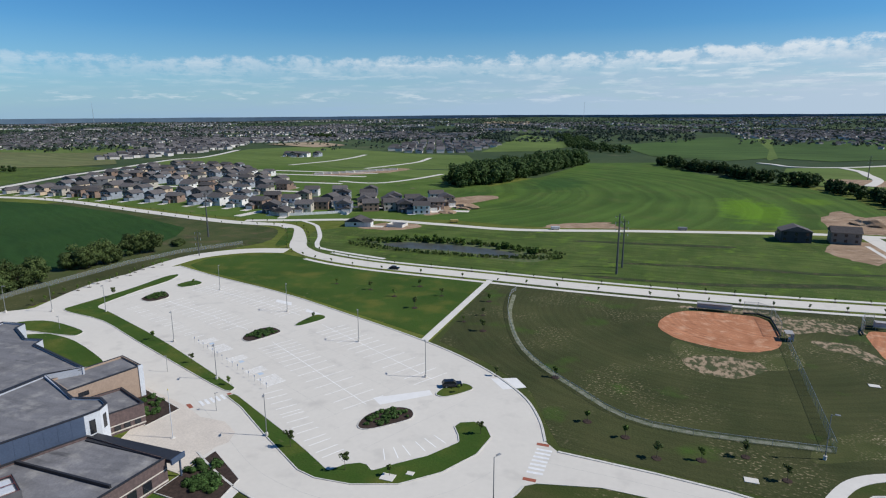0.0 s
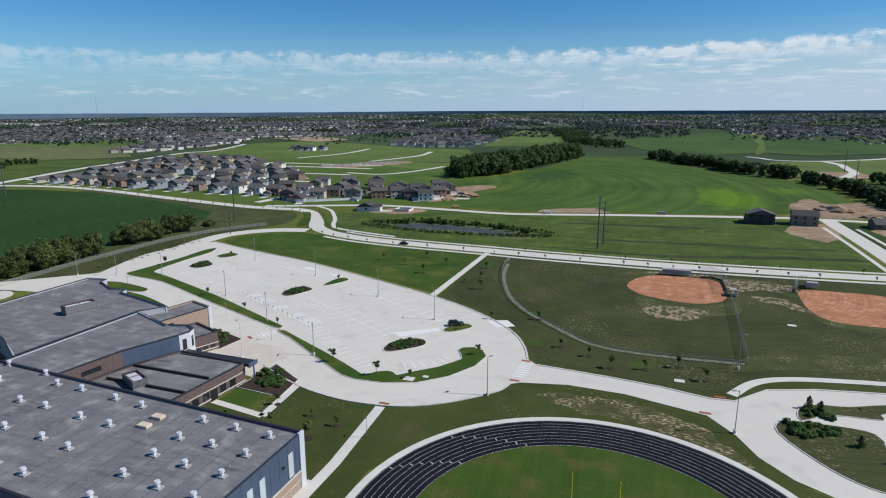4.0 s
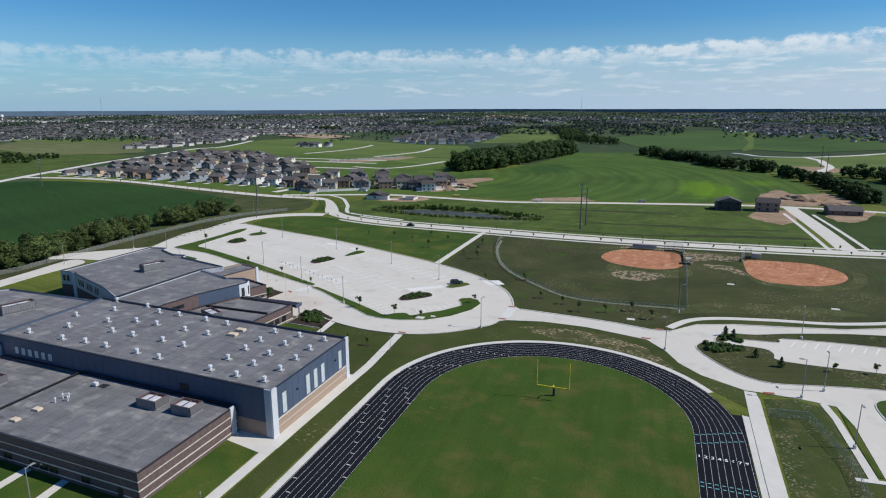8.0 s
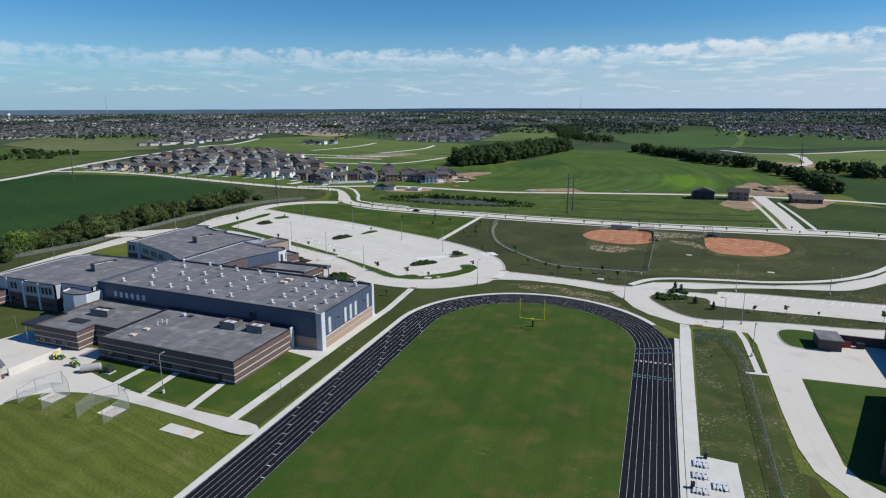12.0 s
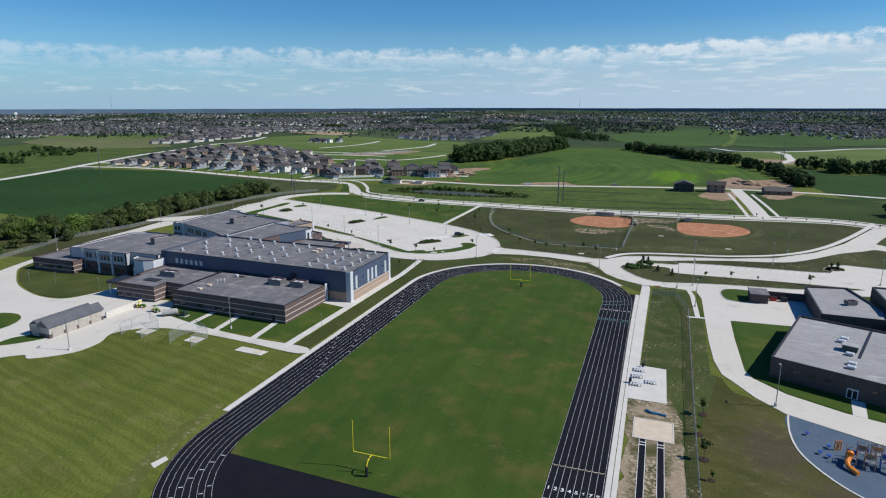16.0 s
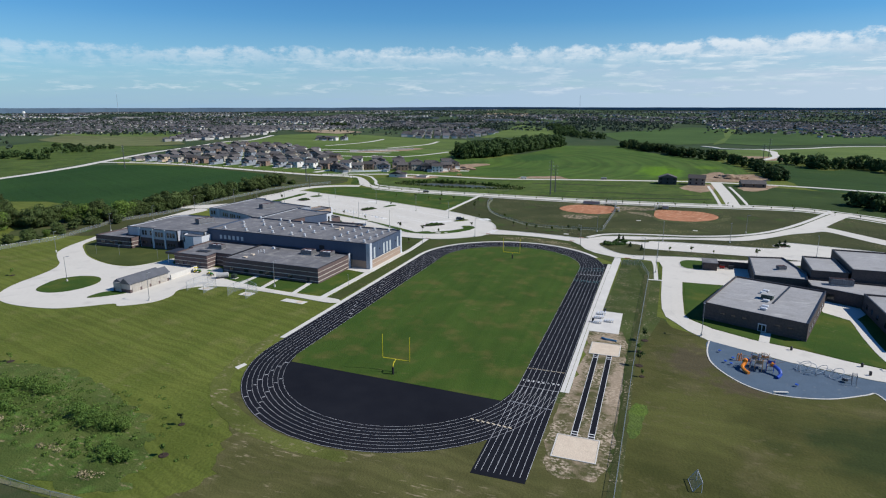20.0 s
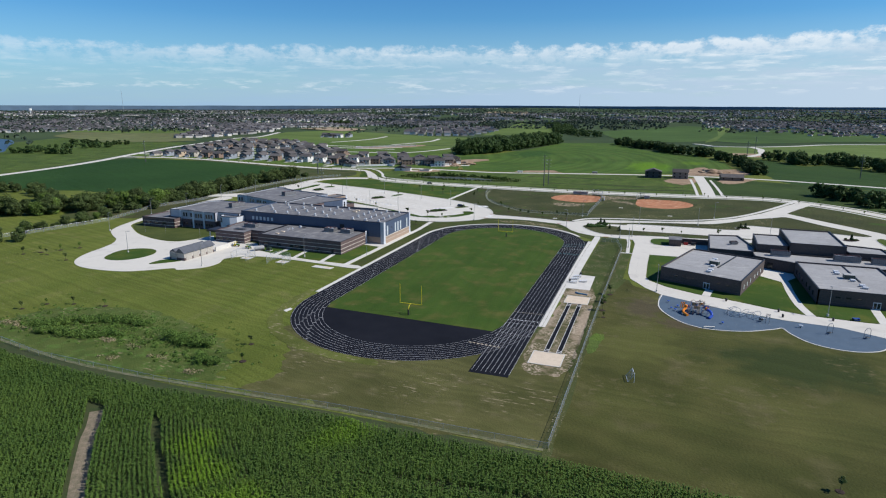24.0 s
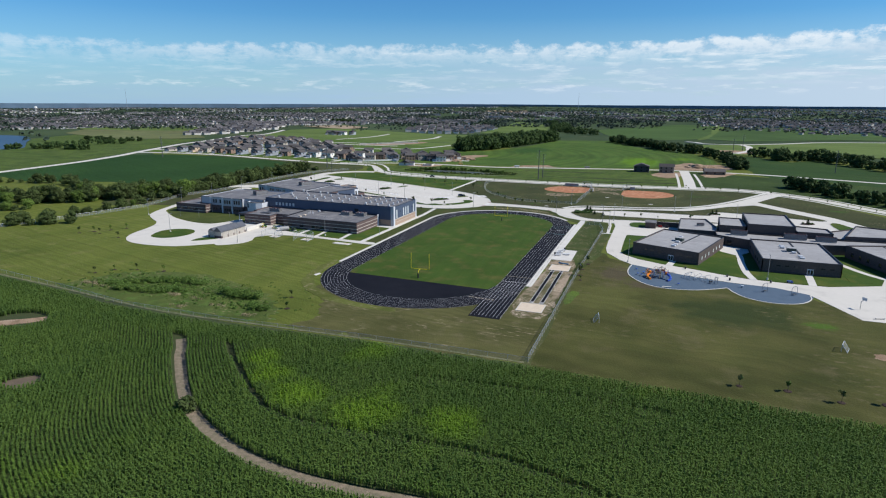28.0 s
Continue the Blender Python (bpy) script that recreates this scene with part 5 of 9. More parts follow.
# inner parapet walls on the low entrance roof
for y in (66.0, 73.5):
    part("parapet", box(-108, -86.2, y, y + 0.4, 4.4, 5.15), M_COPING, school)

# skylight vents on the gym roof
vent = None
VENT_ROWS = ((-53, 26.6, 5.75, 5), (-60, 26.9, 5.75, 5), (-67.1, 27.5, 5.7, 5), (-81.7, 28.6, 7.5, 4), (-88.8, 29.2, 7.5, 4), (-98.2, 29.8, 7.55, 4), (-105.1, 30.2, 7.5, 4), (-111.9, 29.7, 12.9, 3), (-118, 36.6, 13.4, 2), (-123.6, 30.4, 12.9, 3))
for x, y0, dy, count in VENT_ROWS:
    for j in range(count):
        y = y0 + j * dy
        if vent is None:
            vent = thing("roof_vent", x, y, GH - 0.45, 0, "small white metal roof vent with hood", "roof vent", "gym roof vents")
            part("kerb", box(-0.75, 0.75, -0.55, 0.55, 0, 0.22), M_UNIT, vent)
            part("stack", box(-0.26, 0.26, -0.26, 0.26, 0.2, 0.85, 0.02), M_WHITEP, vent)
            part("hood", tube((0, 0, 0.8), (0, 0, 1.2), 0.5, 0.42, 8), M_WHITEP, vent)
        else:
            copy_thing(vent, pose(x + rng.uniform(-0.2, 0.2), y + rng.uniform(-0.2, 0.2), GH - 0.45))
for x, y in ((-75.6, 45.6), (-75.7, 48.8)):
    tagged(part("roof_hatch", box(x - 1.1, x + 1.1, y - 0.7, y + 0.7, GH - 0.45, GH + 0.1, 0.04), M_SAND), "tan roof hatch on the gym roof", "roof hatch", "roof hatches")
for x, y in ((-93.6, 4.4), (-93.5, 8.8)):
    tagged(part("roof_hatch", box(x - 0.8, x + 0.8, y - 0.6, y + 0.6, 5.25, 5.7, 0.04), M_SAND), "tan roof hatch on the low roof", "roof hatch", "roof hatches")
for x, y in ((-93, 12.2), (-93.3, 14.1), (-91.3, 13.6), (-92.3, 14.7)):
    v = thing("roof_pipe", x, y, 5.25, 0, "white roof vent pipe", "vent pipe", "roof pipes")
    part("pipe", tube((0, 0, 0), (0, 0, 1.0), 0.13, None, 7), M_WHITEP, v)
    part("cap", tube((0, 0, 0.95), (0, 0, 1.15), 0.24, 0.1, 7), M_WHITEP, v)
for x, y, z, w, d, h, rz in ((-73.6, 18.0, 5.25, 5.0, 3.4, 1.9, -2), (-65.2, 18.2, 5.25, 5.0, 3.4, 1.9, -2), (-115.4, 14.8, 4.85, 6.4, 2.8, 1.9, 0),
                             (-146, 43.5, RF - 0.45, 8, 3.4, 2.5, 70), (-145, 91, RF - 0.45, 8, 3.4, 2.5, 70), (-100, 66.5, 4.55, 6.5, 3.2, 2.0, -25)):
    roof_unit(x, y, z, w, d, h, rz)
tagged(part("skylight", box(-120, -114.4, 7.2, 10.0, 4.85, 5.1, 0.04), M_DARK), "dark flat skylight on the low roof", "skylight")
cond = thing("condenser", -91.8, 20.6, 5.25, 0, "small white condenser on the low roof beside a dark mat", "air unit")
part("cabinet", box(-0.5, 0.5, -0.4, 0.4, 0.1, 0.9, 0.04), M_WHITEP, cond)
part("mat", box(0.6, 2.6, -0.2, 1.4, 0, 0.06), M_DARK, cond, "dark rubber mat")
# membrane seams: thin darker laps on the roofs
seam = mat("roof_seam", (0.075, 0.075, 0.08), None, 0.8, 2, 0.2)
for k in range(25):
    x = -127.5 + k * 3.05
    part("roof_lap", box(x, x + 0.09, 26.8, 52.6, GH - 0.45, GH - 0.442), seam, school)
for k in range(13):
    part("roof_lap", box(-98.6 + k * 3.05, -98.52 + k * 3.05, 0.6, 22.2, 5.25, 5.258), seam, school)
for k in range(12):
    part("roof_lap", box(-170 + k * 3.05, -169.92 + k * 3.05, 24.5, 51, RF - 0.45, RF - 0.442), seam, school)

# --- elementary school: fan of low dark brick blocks
school_b = thing("school_building", label="low dark brick school of several flat-roofed blocks", category="school")
HB = 5.2


def door_white(parent, a, b, u):
    d = wall_part("door", a, b, [(u, u + 2.2, 0, 0.08, 0.05, 2.4)], M_WHITEP, parent, "white glazed double door")
    wall_part("pane", a, b, [(u + 0.2, u + 1.0, 0.06, 0.1, 0.3, 2.1), (u + 1.2, u + 2.0, 0.06, 0.1, 0.3, 2.1)], M_GLASS, d)


rb1 = [(71.6, 6.4), (97.4, -4.6), (109.4, 32), (84, 42)]
rb2 = [(120, -5), (147, -5), (147, 33), (120, 33)]
rb3 = [(169, -3.4), (194, 7), (182, 42), (157, 33)]
for k, blk in enumerate((rb1, rb2, rb3)):
    wing(school_b, blk, HB, [M_BRICK2], M_ROOF2, None, bands=((0.9, 0.16),), band_mat=M_BRICK)
    a, b = blk[0], blk[1]
    door_white(school_b, a, b, 15.6)
    for u in (5, 8, 11, 20, 23):
        window(school_b, a, b, u, 1.5, 2.6, 3.2, None, 0, None, 0)
    for u in (4, 9, 14, 21, 26, 31):
        window(school_b, blk[1], blk[2], u, 1.6, 1.3, 3.0, M_PGLASS, 0, None, 0)
        window(school_b, blk[3], blk[0], u, 1.6, 1.3, 3.0, M_GLASS, 0, None, 0)
wing(school_b, [(107, 41), (121, 33.4), (146, 33.4), (160, 37), (184, 44), (184, 52), (160, 49), (107, 51)], 4.3, [M_BRICK2], M_ROOF2)
for u in (2, 5):
    window(school_b, (107, 41), (121, 33.4), u, 2.2, 0.8, 2.8)
window(school_b, (121, 33.4), (146, 33.4), 10, 3.0, 0.8, 3.6)
wing(school_b, [(90.4, 46.4), (107, 46), (108.4, 56), (104.6, 79), (92, 76.4)], 4.9, [M_BRICK2], M_ROOF2)
wing(school_b, [(108.8, 51.2), (120.4, 51.2), (120.4, 74), (110, 74)], 7.2, [M_BRICK2], M_ROOF2)
wing(school_b, [(121, 51.4), (141, 51.4), (142, 84), (122, 84)], 8.6, [M_BRICK2], M_ROOF2)
wing(school_b, [(141.4, 50.2), (156, 50.2), (156, 62), (141.4, 66)], 6.6, [M_BRICK2], M_ROOF2)
wing(school_b, [(160.4, 49.4), (183, 52.4), (190, 72), (172, 80)], 6.0, [M_BRICK2], M_ROOF2)
wing(school_b, [(156.2, 49.8), (160.2, 49.6), (171, 79), (157, 66)], 4.6, [M_BRICK2], M_ROOF2)
for x, y, z, w, d, h, rz in ((117, 46.5, 3.9, 7, 2.4, 2.2, 0), (140, 45.5, 3.9, 9, 2.8, 2.4, -2), (152, 44.5, 3.9, 8, 2.4, 2.2, -2), (101, 60, 4.5, 3, 2, 1.4, 20)):
    roof_unit(x, y, z, w, d, h, rz)
for bx, by, rz in ((90.5, 18, -21), (133, 14, 0), (176, 18, 21)):
    box_u = thing("roof_unit", bx, by, HB - 0.45, rz, "dark green rooftop unit with small white hoods", "air unit", "rooftop air units")
    part("cabinet", box(-1.6, 1.6, -1.2, 1.2, 0.2, 1.5, 0.04), mat("green_unit", (0.05, 0.075, 0.068), None, 0.5, 1, 0.1), box_u)
    part("kerb", box(-1.4, 1.4, -1.0, 1.0, 0, 0.2), M_STEEL, box_u)
    part("lid", box(-1.8, 1.8, -1.35, 1.35, 1.5, 1.62, 0.02), M_UNIT, box_u)
    c, s = math.cos(radians(rz)), math.sin(radians(rz))
    for lx, ly in ((-2.4, 5.0), (-2.2, 7.6), (0.4, -3.4), (1.6, -9.6), (1.8, -12.2)):
        h = thing("roof_hood", bx + lx * c - ly * s, by + lx * s + ly * c, HB - 0.45, rz, "white metal exhaust hood on pale roof", "roof vent", "roof hoods")
        part("hood", box(-0.9, 0.9, -0.6, 0.6, 0.25, 0.75, 0.15), M_WHITEP, h)
        part("kerb", box(-0.7, 0.7, -0.45, 0.45, 0, 0.3), M_UNIT, h)
    part("roof_joint", box(2.2, 2.7, -4.0, 19.0, -0.02, 0.22), M_COPING, box_u, "dark raised roof joint")

# dark bin store by the drive and what stands before it
store = thing("bin_store", label="dark brick bin enclosure with a metal roof", category="bin store")
part("wall", box(75, 80.2, 67.4, 74.6, 0.1, 3.0), M_BRICK2, store)
part("roof", box(74.7, 80.5, 67.1, 74.9, 3.0, 3.2), M_ROOF, store)
part("screen_wall", box(80.3, 94, 74.0, 74.5, 0.1, 2.6), M_BRICK2, store)
for x, col, lab in ((82.4, (0.45, 0.03, 0.03), "red plastic wheeled bin beside a dark wall"), (85.6, (0.03, 0.04, 0.05), "black steel waste container beside a dark wall")):
    d = thing("waste_bin", x, 72.2, 0.1, 0, lab, "bin", "bins by the drive")
    m = mat("bin_paint", col, None, 0.5, 1, 0.1)
    part("body", box(-0.9, 0.9, -0.7, 0.7, 0.1, 1.3, 0.06), m, d)
    part("lid", box(-0.95, 0.95, -0.75, 0.75, 1.3, 1.42, 0.03), M_DARK, d)
    for sx in (-0.7, 0.7):
        part("wheel", tube((sx, -0.6, 0.12), (sx + 0.1, -0.6, 0.12), 0.12, None, 8), M_DARK, d)

# --- garage shed by the bus loop
shed = thing("garage_shed", -112.4, -25.5, 0.1, 3, "pale block garage with dark gabled metal roof", "garage")
M_BLOCK = mat("pale_block_wall", (0.44, 0.41, 0.37), (0.38, 0.355, 0.32), 0.85, 0.8, 0.2, spec=0.2)
M_DOOR = mat("roller_door", (0.42, 0.385, 0.335), None, 0.6, 1, 0.1)
M_SHROOF = mat("dark_metal_roof", (0.10, 0.105, 0.118), (0.08, 0.085, 0.096), 0.5, 2, 0.2, spec=0.4)
part("wall", box(-3.9, 3.9, -8.4, 8.4, 1.1, 3.2), M_BLOCK, shed)
part("wall_base", box(-3.96, 3.96, -8.46, 8.46, 0, 1.1), M_BRICK, shed)
# two parallel gables with a valley between them; the eastern one is larger
for nm, u0, u1, v0, rise in (("roof", -0.6, 4.4, -8.9, 2.0), ("roof", -4.4, -0.6, -8.0, 1.2)):
    m = (u0 + u1) / 2
    gv = [(u0, v0, 3.15), (u1, v0, 3.15), (m, v0, 3.15 + rise), (u0, 8.9, 3.15), (u1, 8.9, 3.15), (m, 8.9, 3.15 + rise)]
    from_arrays(nm, gv, [(0, 1, 2), (3, 5, 4), (0, 2, 5, 3), (1, 4, 5, 2), (0, 3, 4, 1)], M_SHROOF, shed)
for k in range(4):
    y = -7.6 + k * 4.0
    d = part("garage_door", box(3.9, 4.02, y, y + 3.2, 0.02, 2.8), M_DOOR, shed, "tan roller door")
    for j in range(1, 4):
        part("door_joint", box(4.02, 4.035, y + 0.05, y + 3.15, 0.7 * j - 0.03, 0.7 * j + 0.03), M_BLOCK, d)
part("garage_door", box(-3.0, -0.2, -8.56, -8.44, 0.02, 2.8), M_DOOR, shed, "tan roller door")
shed.matrix_basis = pose(-115.4, -25.4, 0.1, 0, 0, -2)

# yard wall, generator, mower and trailers in the service yard
yard_wall = tagged(part("yard_wall", box(-111.6, -111.2, -16.0, -2.4, 0.0, 2.0, 0.02), M_CONC2), "pale concrete yard wall beside the garage", "wall")
gen = thing("generator", -95.2, -7.4, 0.1, 38, "grey cylindrical backup generator on a skid", "generator")
part("skid", box(-2.2, 2.2, -0.9, 0.9, 0, 0.35), M_DARK, gen)
part("housing", tube((-2.1, 0, 1.1), (2.1, 0, 1.1), 0.95, None, 14), M_UNIT, gen)
part("end_cap", tube((2.1, 0, 1.1), (2.35, 0, 1.1), 0.9, 0.5, 14), M_UNIT, gen)
tr_box = thing("transformer", -90.6, -6.4, 0.1, 0, "dark green transformer box on a pad", "transformer")
part("cabinet", box(-0.9, 0.9, -0.8, 0.8, 0.15, 1.6, 0.05), mat("transformer_green", (0.03, 0.05, 0.035), None, 0.5, 1, 0.1), tr_box)
part("pad", box(-1.2, 1.2, -1.1, 1.1, 0, 0.15), M_CONC2, tr_box)
M_TGREEN = mat("tractor_green", (0.04, 0.16, 0.03), None, 0.5, 1, 0.1)
for x, y, rz in ((-109.4, -4.8, 20), (-101.8, -6.4, -10)):
    m = thing("utility_tractor", x, y, 0.1, rz, "small green and yellow utility tractor parked in the yard", "tractor", "yard tractors")
    part("hood", box(0.1, 1.5, -0.4, 0.4, 0.6, 1.15, 0.08), M_TGREEN, m)
    part("seat", box(-0.7, -0.1, -0.3, 0.3, 0.75, 1.25, 0.06), M_YELLOW, m)
    part("canopy", box(-0.9, 0.5, -0.6, 0.6, 1.9, 2.0, 0.03), M_TGREEN if y < -5 else M_YELLOW, m)
    for sx in (-0.8, 0.4):
        part("canopy_post", tube((sx, 0.5, 0.8), (sx, 0.5, 1.9), 0.04, None, 6), M_DARK, m)
    for sx, r in ((-0.6, 0.55), (1.2, 0.36)):
        for sy in (-0.65, 0.5):
            w = part("wheel", tube((sx, sy, r), (sx, sy + 0.2, r), r, None, 12), M_DARK, m)
            part("rim", tube((sx, sy - 0.02, r), (sx, sy + 0.22, r), r * 0.5, None, 10), M_YELLOW, w)

# ---- plants ----


def leaf_mat(name, a, b, island=0.35, spread=0.35, patch=None, spots=()):
    """Leaves: colour varies leaf by leaf and over the crown, a little light passes through."""
    m = bpy.data.materials.new(name)
    m.use_nodes = True
    n, l = m.node_tree.nodes, m.node_tree.links
    p = n["Principled BSDF"]
    p.inputs["Roughness"].default_value, p.inputs["Specular IOR Level"].default_value = 0.7, 0.15
    g = n.new("ShaderNodeNewGeometry")
    oi = n.new("ShaderNodeObjectInfo")
    no = n.new("ShaderNodeTexNoise")
    no.inputs["Scale"].default_value = spread
    l.new(g.outputs["Position"], no.inputs["Vector"])
    mxx = n.new("ShaderNodeMix")
    mxx.data_type = "RGBA"
    mxx.inputs["A"].default_value, mxx.inputs["B"].default_value = (*a, 1), (*b, 1)
    l.new(no.outputs[0], mxx.inputs["Factor"])
    hs = n.new("ShaderNodeHueSaturation")
    l.new(mxx.outputs["Result"], hs.inputs["Color"])
    if patch:
        pc, ps, lo, hi = patch
        n2, r3, m3 = n.new("ShaderNodeTexNoise"), n.new("ShaderNodeMapRange"), n.new("ShaderNodeMix")
        n2.inputs["Scale"].default_value = 1 / ps
        l.new(g.outputs["Position"], n2.inputs["Vector"])
        r3.inputs["From Min"].default_value, r3.inputs["From Max"].default_value = lo, hi
        l.new(n2.outputs[0], r3.inputs["Value"])
        m3.data_type = "RGBA"
        l.new(r3.outputs[0], m3.inputs["Factor"])
        l.new(mxx.outputs["Result"], m3.inputs["A"])
        m3.inputs["B"].default_value = (*pc, 1)
        shade = m3.outputs["Result"]
        for sx, sy, r in spots:
            di, ad, r4, m4 = n.new("ShaderNodeVectorMath"), n.new("ShaderNodeMath"), n.new("ShaderNodeMapRange"), n.new("ShaderNodeMix")
            n4 = n.new("ShaderNodeTexNoise")
            n4.inputs["Scale"].default_value, n4.inputs["Detail"].default_value = 0.35, 5
            l.new(g.outputs["Position"], n4.inputs["Vector"])
            di.operation, ad.operation, m4.data_type = "DISTANCE", "MULTIPLY_ADD", "RGBA"
            di.inputs[1].default_value = (sx, sy, 1.5)
            l.new(g.outputs["Position"], di.inputs[0])
            l.new(n4.outputs[0], ad.inputs[0]), l.new(di.outputs["Value"], ad.inputs[2])
            ad.inputs[1].default_value = r * 1.3
            r4.inputs["From Min"].default_value, r4.inputs["From Max"].default_value = r * 1.85, r * 1.05
            l.new(ad.outputs[0], r4.inputs["Value"])
            l.new(r4.outputs[0], m4.inputs["Factor"]), l.new(shade, m4.inputs["A"])
            m4.inputs["B"].default_value = (*pc, 1)
            shade = m4.outputs["Result"]
        l.new(shade, hs.inputs["Color"])
    r1 = n.new("ShaderNodeMapRange")
    r1.inputs["To Min"].default_value, r1.inputs["To Max"].default_value = 1 - island, 1 + island
    l.new(g.outputs["Random Per Island"], r1.inputs["Value"])
    r2 = n.new("ShaderNodeMapRange")
    r2.inputs["To Min"].default_value, r2.inputs["To Max"].default_value = 0.75, 1.25
    l.new(oi.outputs["Random"], r2.inputs["Value"])
    mu = n.new("ShaderNodeMath")
    mu.operation = "MULTIPLY"
    l.new(r1.outputs[0], mu.inputs[0]), l.new(r2.outputs[0], mu.inputs[1])
    l.new(mu.outputs[0], hs.inputs["Value"])
    l.new(hs.outputs[0], p.inputs["Base Color"])
    tl = n.new("ShaderNodeBsdfTranslucent")
    l.new(hs.outputs[0], tl.inputs["Color"])
    ms = n.new("ShaderNodeMixShader")
    ms.inputs[0].default_value = 0.22
    l.new(p.outputs[0], ms.inputs[1]), l.new(tl.outputs[0], ms.inputs[2])
    l.new(ms.outputs[0], n["Material Output"].inputs["Surface"])
    return m


M_LEAF = leaf_mat("tree_leaves", (0.052, 0.082, 0.025), (0.094, 0.124, 0.038))
M_LEAF2 = leaf_mat("pale_tree_leaves", (0.095, 0.155, 0.030), (0.125, 0.185, 0.038))
M_SHRUB = leaf_mat("shrub_leaves", (0.040, 0.085, 0.022), (0.075, 0.130, 0.034))
M_CORN = leaf_mat("corn_leaves", (0.056, 0.104, 0.022), (0.096, 0.150, 0.030), 0.14, 0.05, ((0.125, 0.215, 0.020), 34.0, 0.62, 0.76), ((-9, -144, 5), (-2, -151, 6), (10, -157, 7), (27, -159, 8), (45, -157, 7)))
M_SCRUB = leaf_mat("scrub_leaves", (0.062, 0.125, 0.024), (0.118, 0.175, 0.038), 0.3, 0.12)
M_CONIFER = leaf_mat("conifer_needles", (0.018, 0.042, 0.016), (0.03, 0.06, 0.02))
M_WOOD = leaf_mat("wood_leaves", (0.034, 0.066, 0.020), (0.066, 0.105, 0.030), 0.3, 0.1)
M_BARK = mat("bark", (0.11, 0.085, 0.065), (0.075, 0.058, 0.045), 0.9, 0.3, 0.05, bump=0.4)
M_STRAW = mat("dry_stalks", (0.30, 0.25, 0.15), (0.20, 0.17, 0.09), 0.95, 1, 0.2)


def leaf_cloud(rs, centres, radii, per, size, flat=0.75):
    """Many small leaf quads on lumpy clumps; returns vertices and faces as arrays."""
    P, N = [], []
    for c, r in zip(centres, radii):
        d = rs.normal(size=(per, 3))
        d /= np.linalg.norm(d, axis=1)[:, None]
        rad = r * rs.uniform(0.72, 1.08, size=(per, 1))
        P.append(np.array(c) + d * rad * np.array([1, 1, flat]))
        N.append(d + rs.normal(scale=0.38, size=(per, 3)) + np.array([0, 0, 0.25]))
    P, N = np.concatenate(P), np.concatenate(N)
    N /= np.linalg.norm(N, axis=1)[:, None]
    return quads(rs, P, N, size)


def quads(rs, P, N, size):
    k = len(P)
    A = np.cross(N, rs.normal(size=(k, 3)))
    A /= np.linalg.norm(A, axis=1)[:, None] + 1e-9
    B = np.cross(N, A)
    s = (size * rs.uniform(0.6, 1.35, size=(k, 1)))
    A, B = A * s, B * s * 0.75
    V = np.stack([P - A - B * 0.4, P + A * 0.2 - B, P + A + B * 0.3, P - A * 0.3 + B], axis=1).reshape(-1, 3)
    return V


def quad_object(name, V, material, parent=None, label=""):
    n = len(V) // 4
    me = bpy.data.meshes.new(name)
    me.vertices.add(len(V))
    me.vertices.foreach_set("co", np.asarray(V, np.float32).ravel())
    me.loops.add(4 * n)
    me.loops.foreach_set("vertex_index", np.arange(4 * n, dtype=np.int32))
    me.polygons.add(n)
    me.polygons.foreach_set("loop_start", np.arange(0, 4 * n, 4, dtype=np.int32))
    me.update(calc_edges=True)
    me.materials.append(material)
    ob = new(name, me)
    if parent:
        ob.parent = parent
    if label:
        ob["label"] = label
    return ob


def crown_points(rs, h, r, low=0.16, n=20):
    cs, rad = [], []
    for i in range(n):
        a, q = rs.uniform(0, math.tau), math.sqrt(rs.uniform(0, 1))
        zz = rs.uniform(low, 0.9)
        w = r * math.sin(math.pi * min(1, (zz - low) / (1 - low) * 0.8 + 0.15)) * q * 0.85
        cs.append((w * math.cos(a), w * math.sin(a), h * zz))
        rad.append(r * rs.uniform(0.30, 0.50))
    return cs, rad


def make_tree(seed, h, r, leaves, per=70, size=0.42, label="", category="tree", group=""):
    rs = np.random.RandomState(seed)
    t = thing("tree", 0, 0, -500, 0, label, category, group)
    bm = bmesh.new()
    add_tube(bm, (0, 0, -0.2), (0.1, 0.05, h * 0.3), 0.05 * r + 0.08, 0.04 * r + 0.05, 7)
    add_tube(bm, (0.1, 0.05, h * 0.3), (0, 0.1, h * 0.75), 0.04 * r + 0.05, 0.03, 6)
    for k in range(6):
        a = k * 1.05 + rs.uniform(0, 0.5)
        z = h * rs.uniform(0.25, 0.5)
        add_tube(bm, (0.05, 0.03, z), (r * 0.6 * math.cos(a), r * 0.6 * math.sin(a), z + h * 0.28), 0.02 * r + 0.03, 0.02, 5)
    part("trunk", bm, M_BARK, t)
    cs, rad = crown_points(rs, h, r)
    quad_object("crown", leaf_cloud(rs, cs, rad, per, size), leaves, t)
    return t


tree_a = [make_tree(s, 10.0, 5.2, M_LEAF, 170, 0.33, "broad dark green deciduous tree in a hedgerow", group="hedgerow trees") for s in (1, 2, 3)]
tree_b = make_tree(5, 9.0, 5.4, M_LEAF2, 170, 0.33, "rounded light green deciduous tree in a hedgerow", group="hedgerow trees")
tree_c = make_tree(6, 3.4, 2.2, M_LEAF, 46, 0.30, "low dense dark green hedgerow bush", "bush", "hedgerow bushes")


def place(src, x, y, z=0.0, s=1.0, rz=None):
    o = copy_thing(src, pose(x, y, z, 0, 0, rng.uniform(0, 360) if rz is None else rz))
    o.scale = (s * rng.uniform(0.92, 1.08), s * rng.uniform(0.92, 1.08), s)
    return o


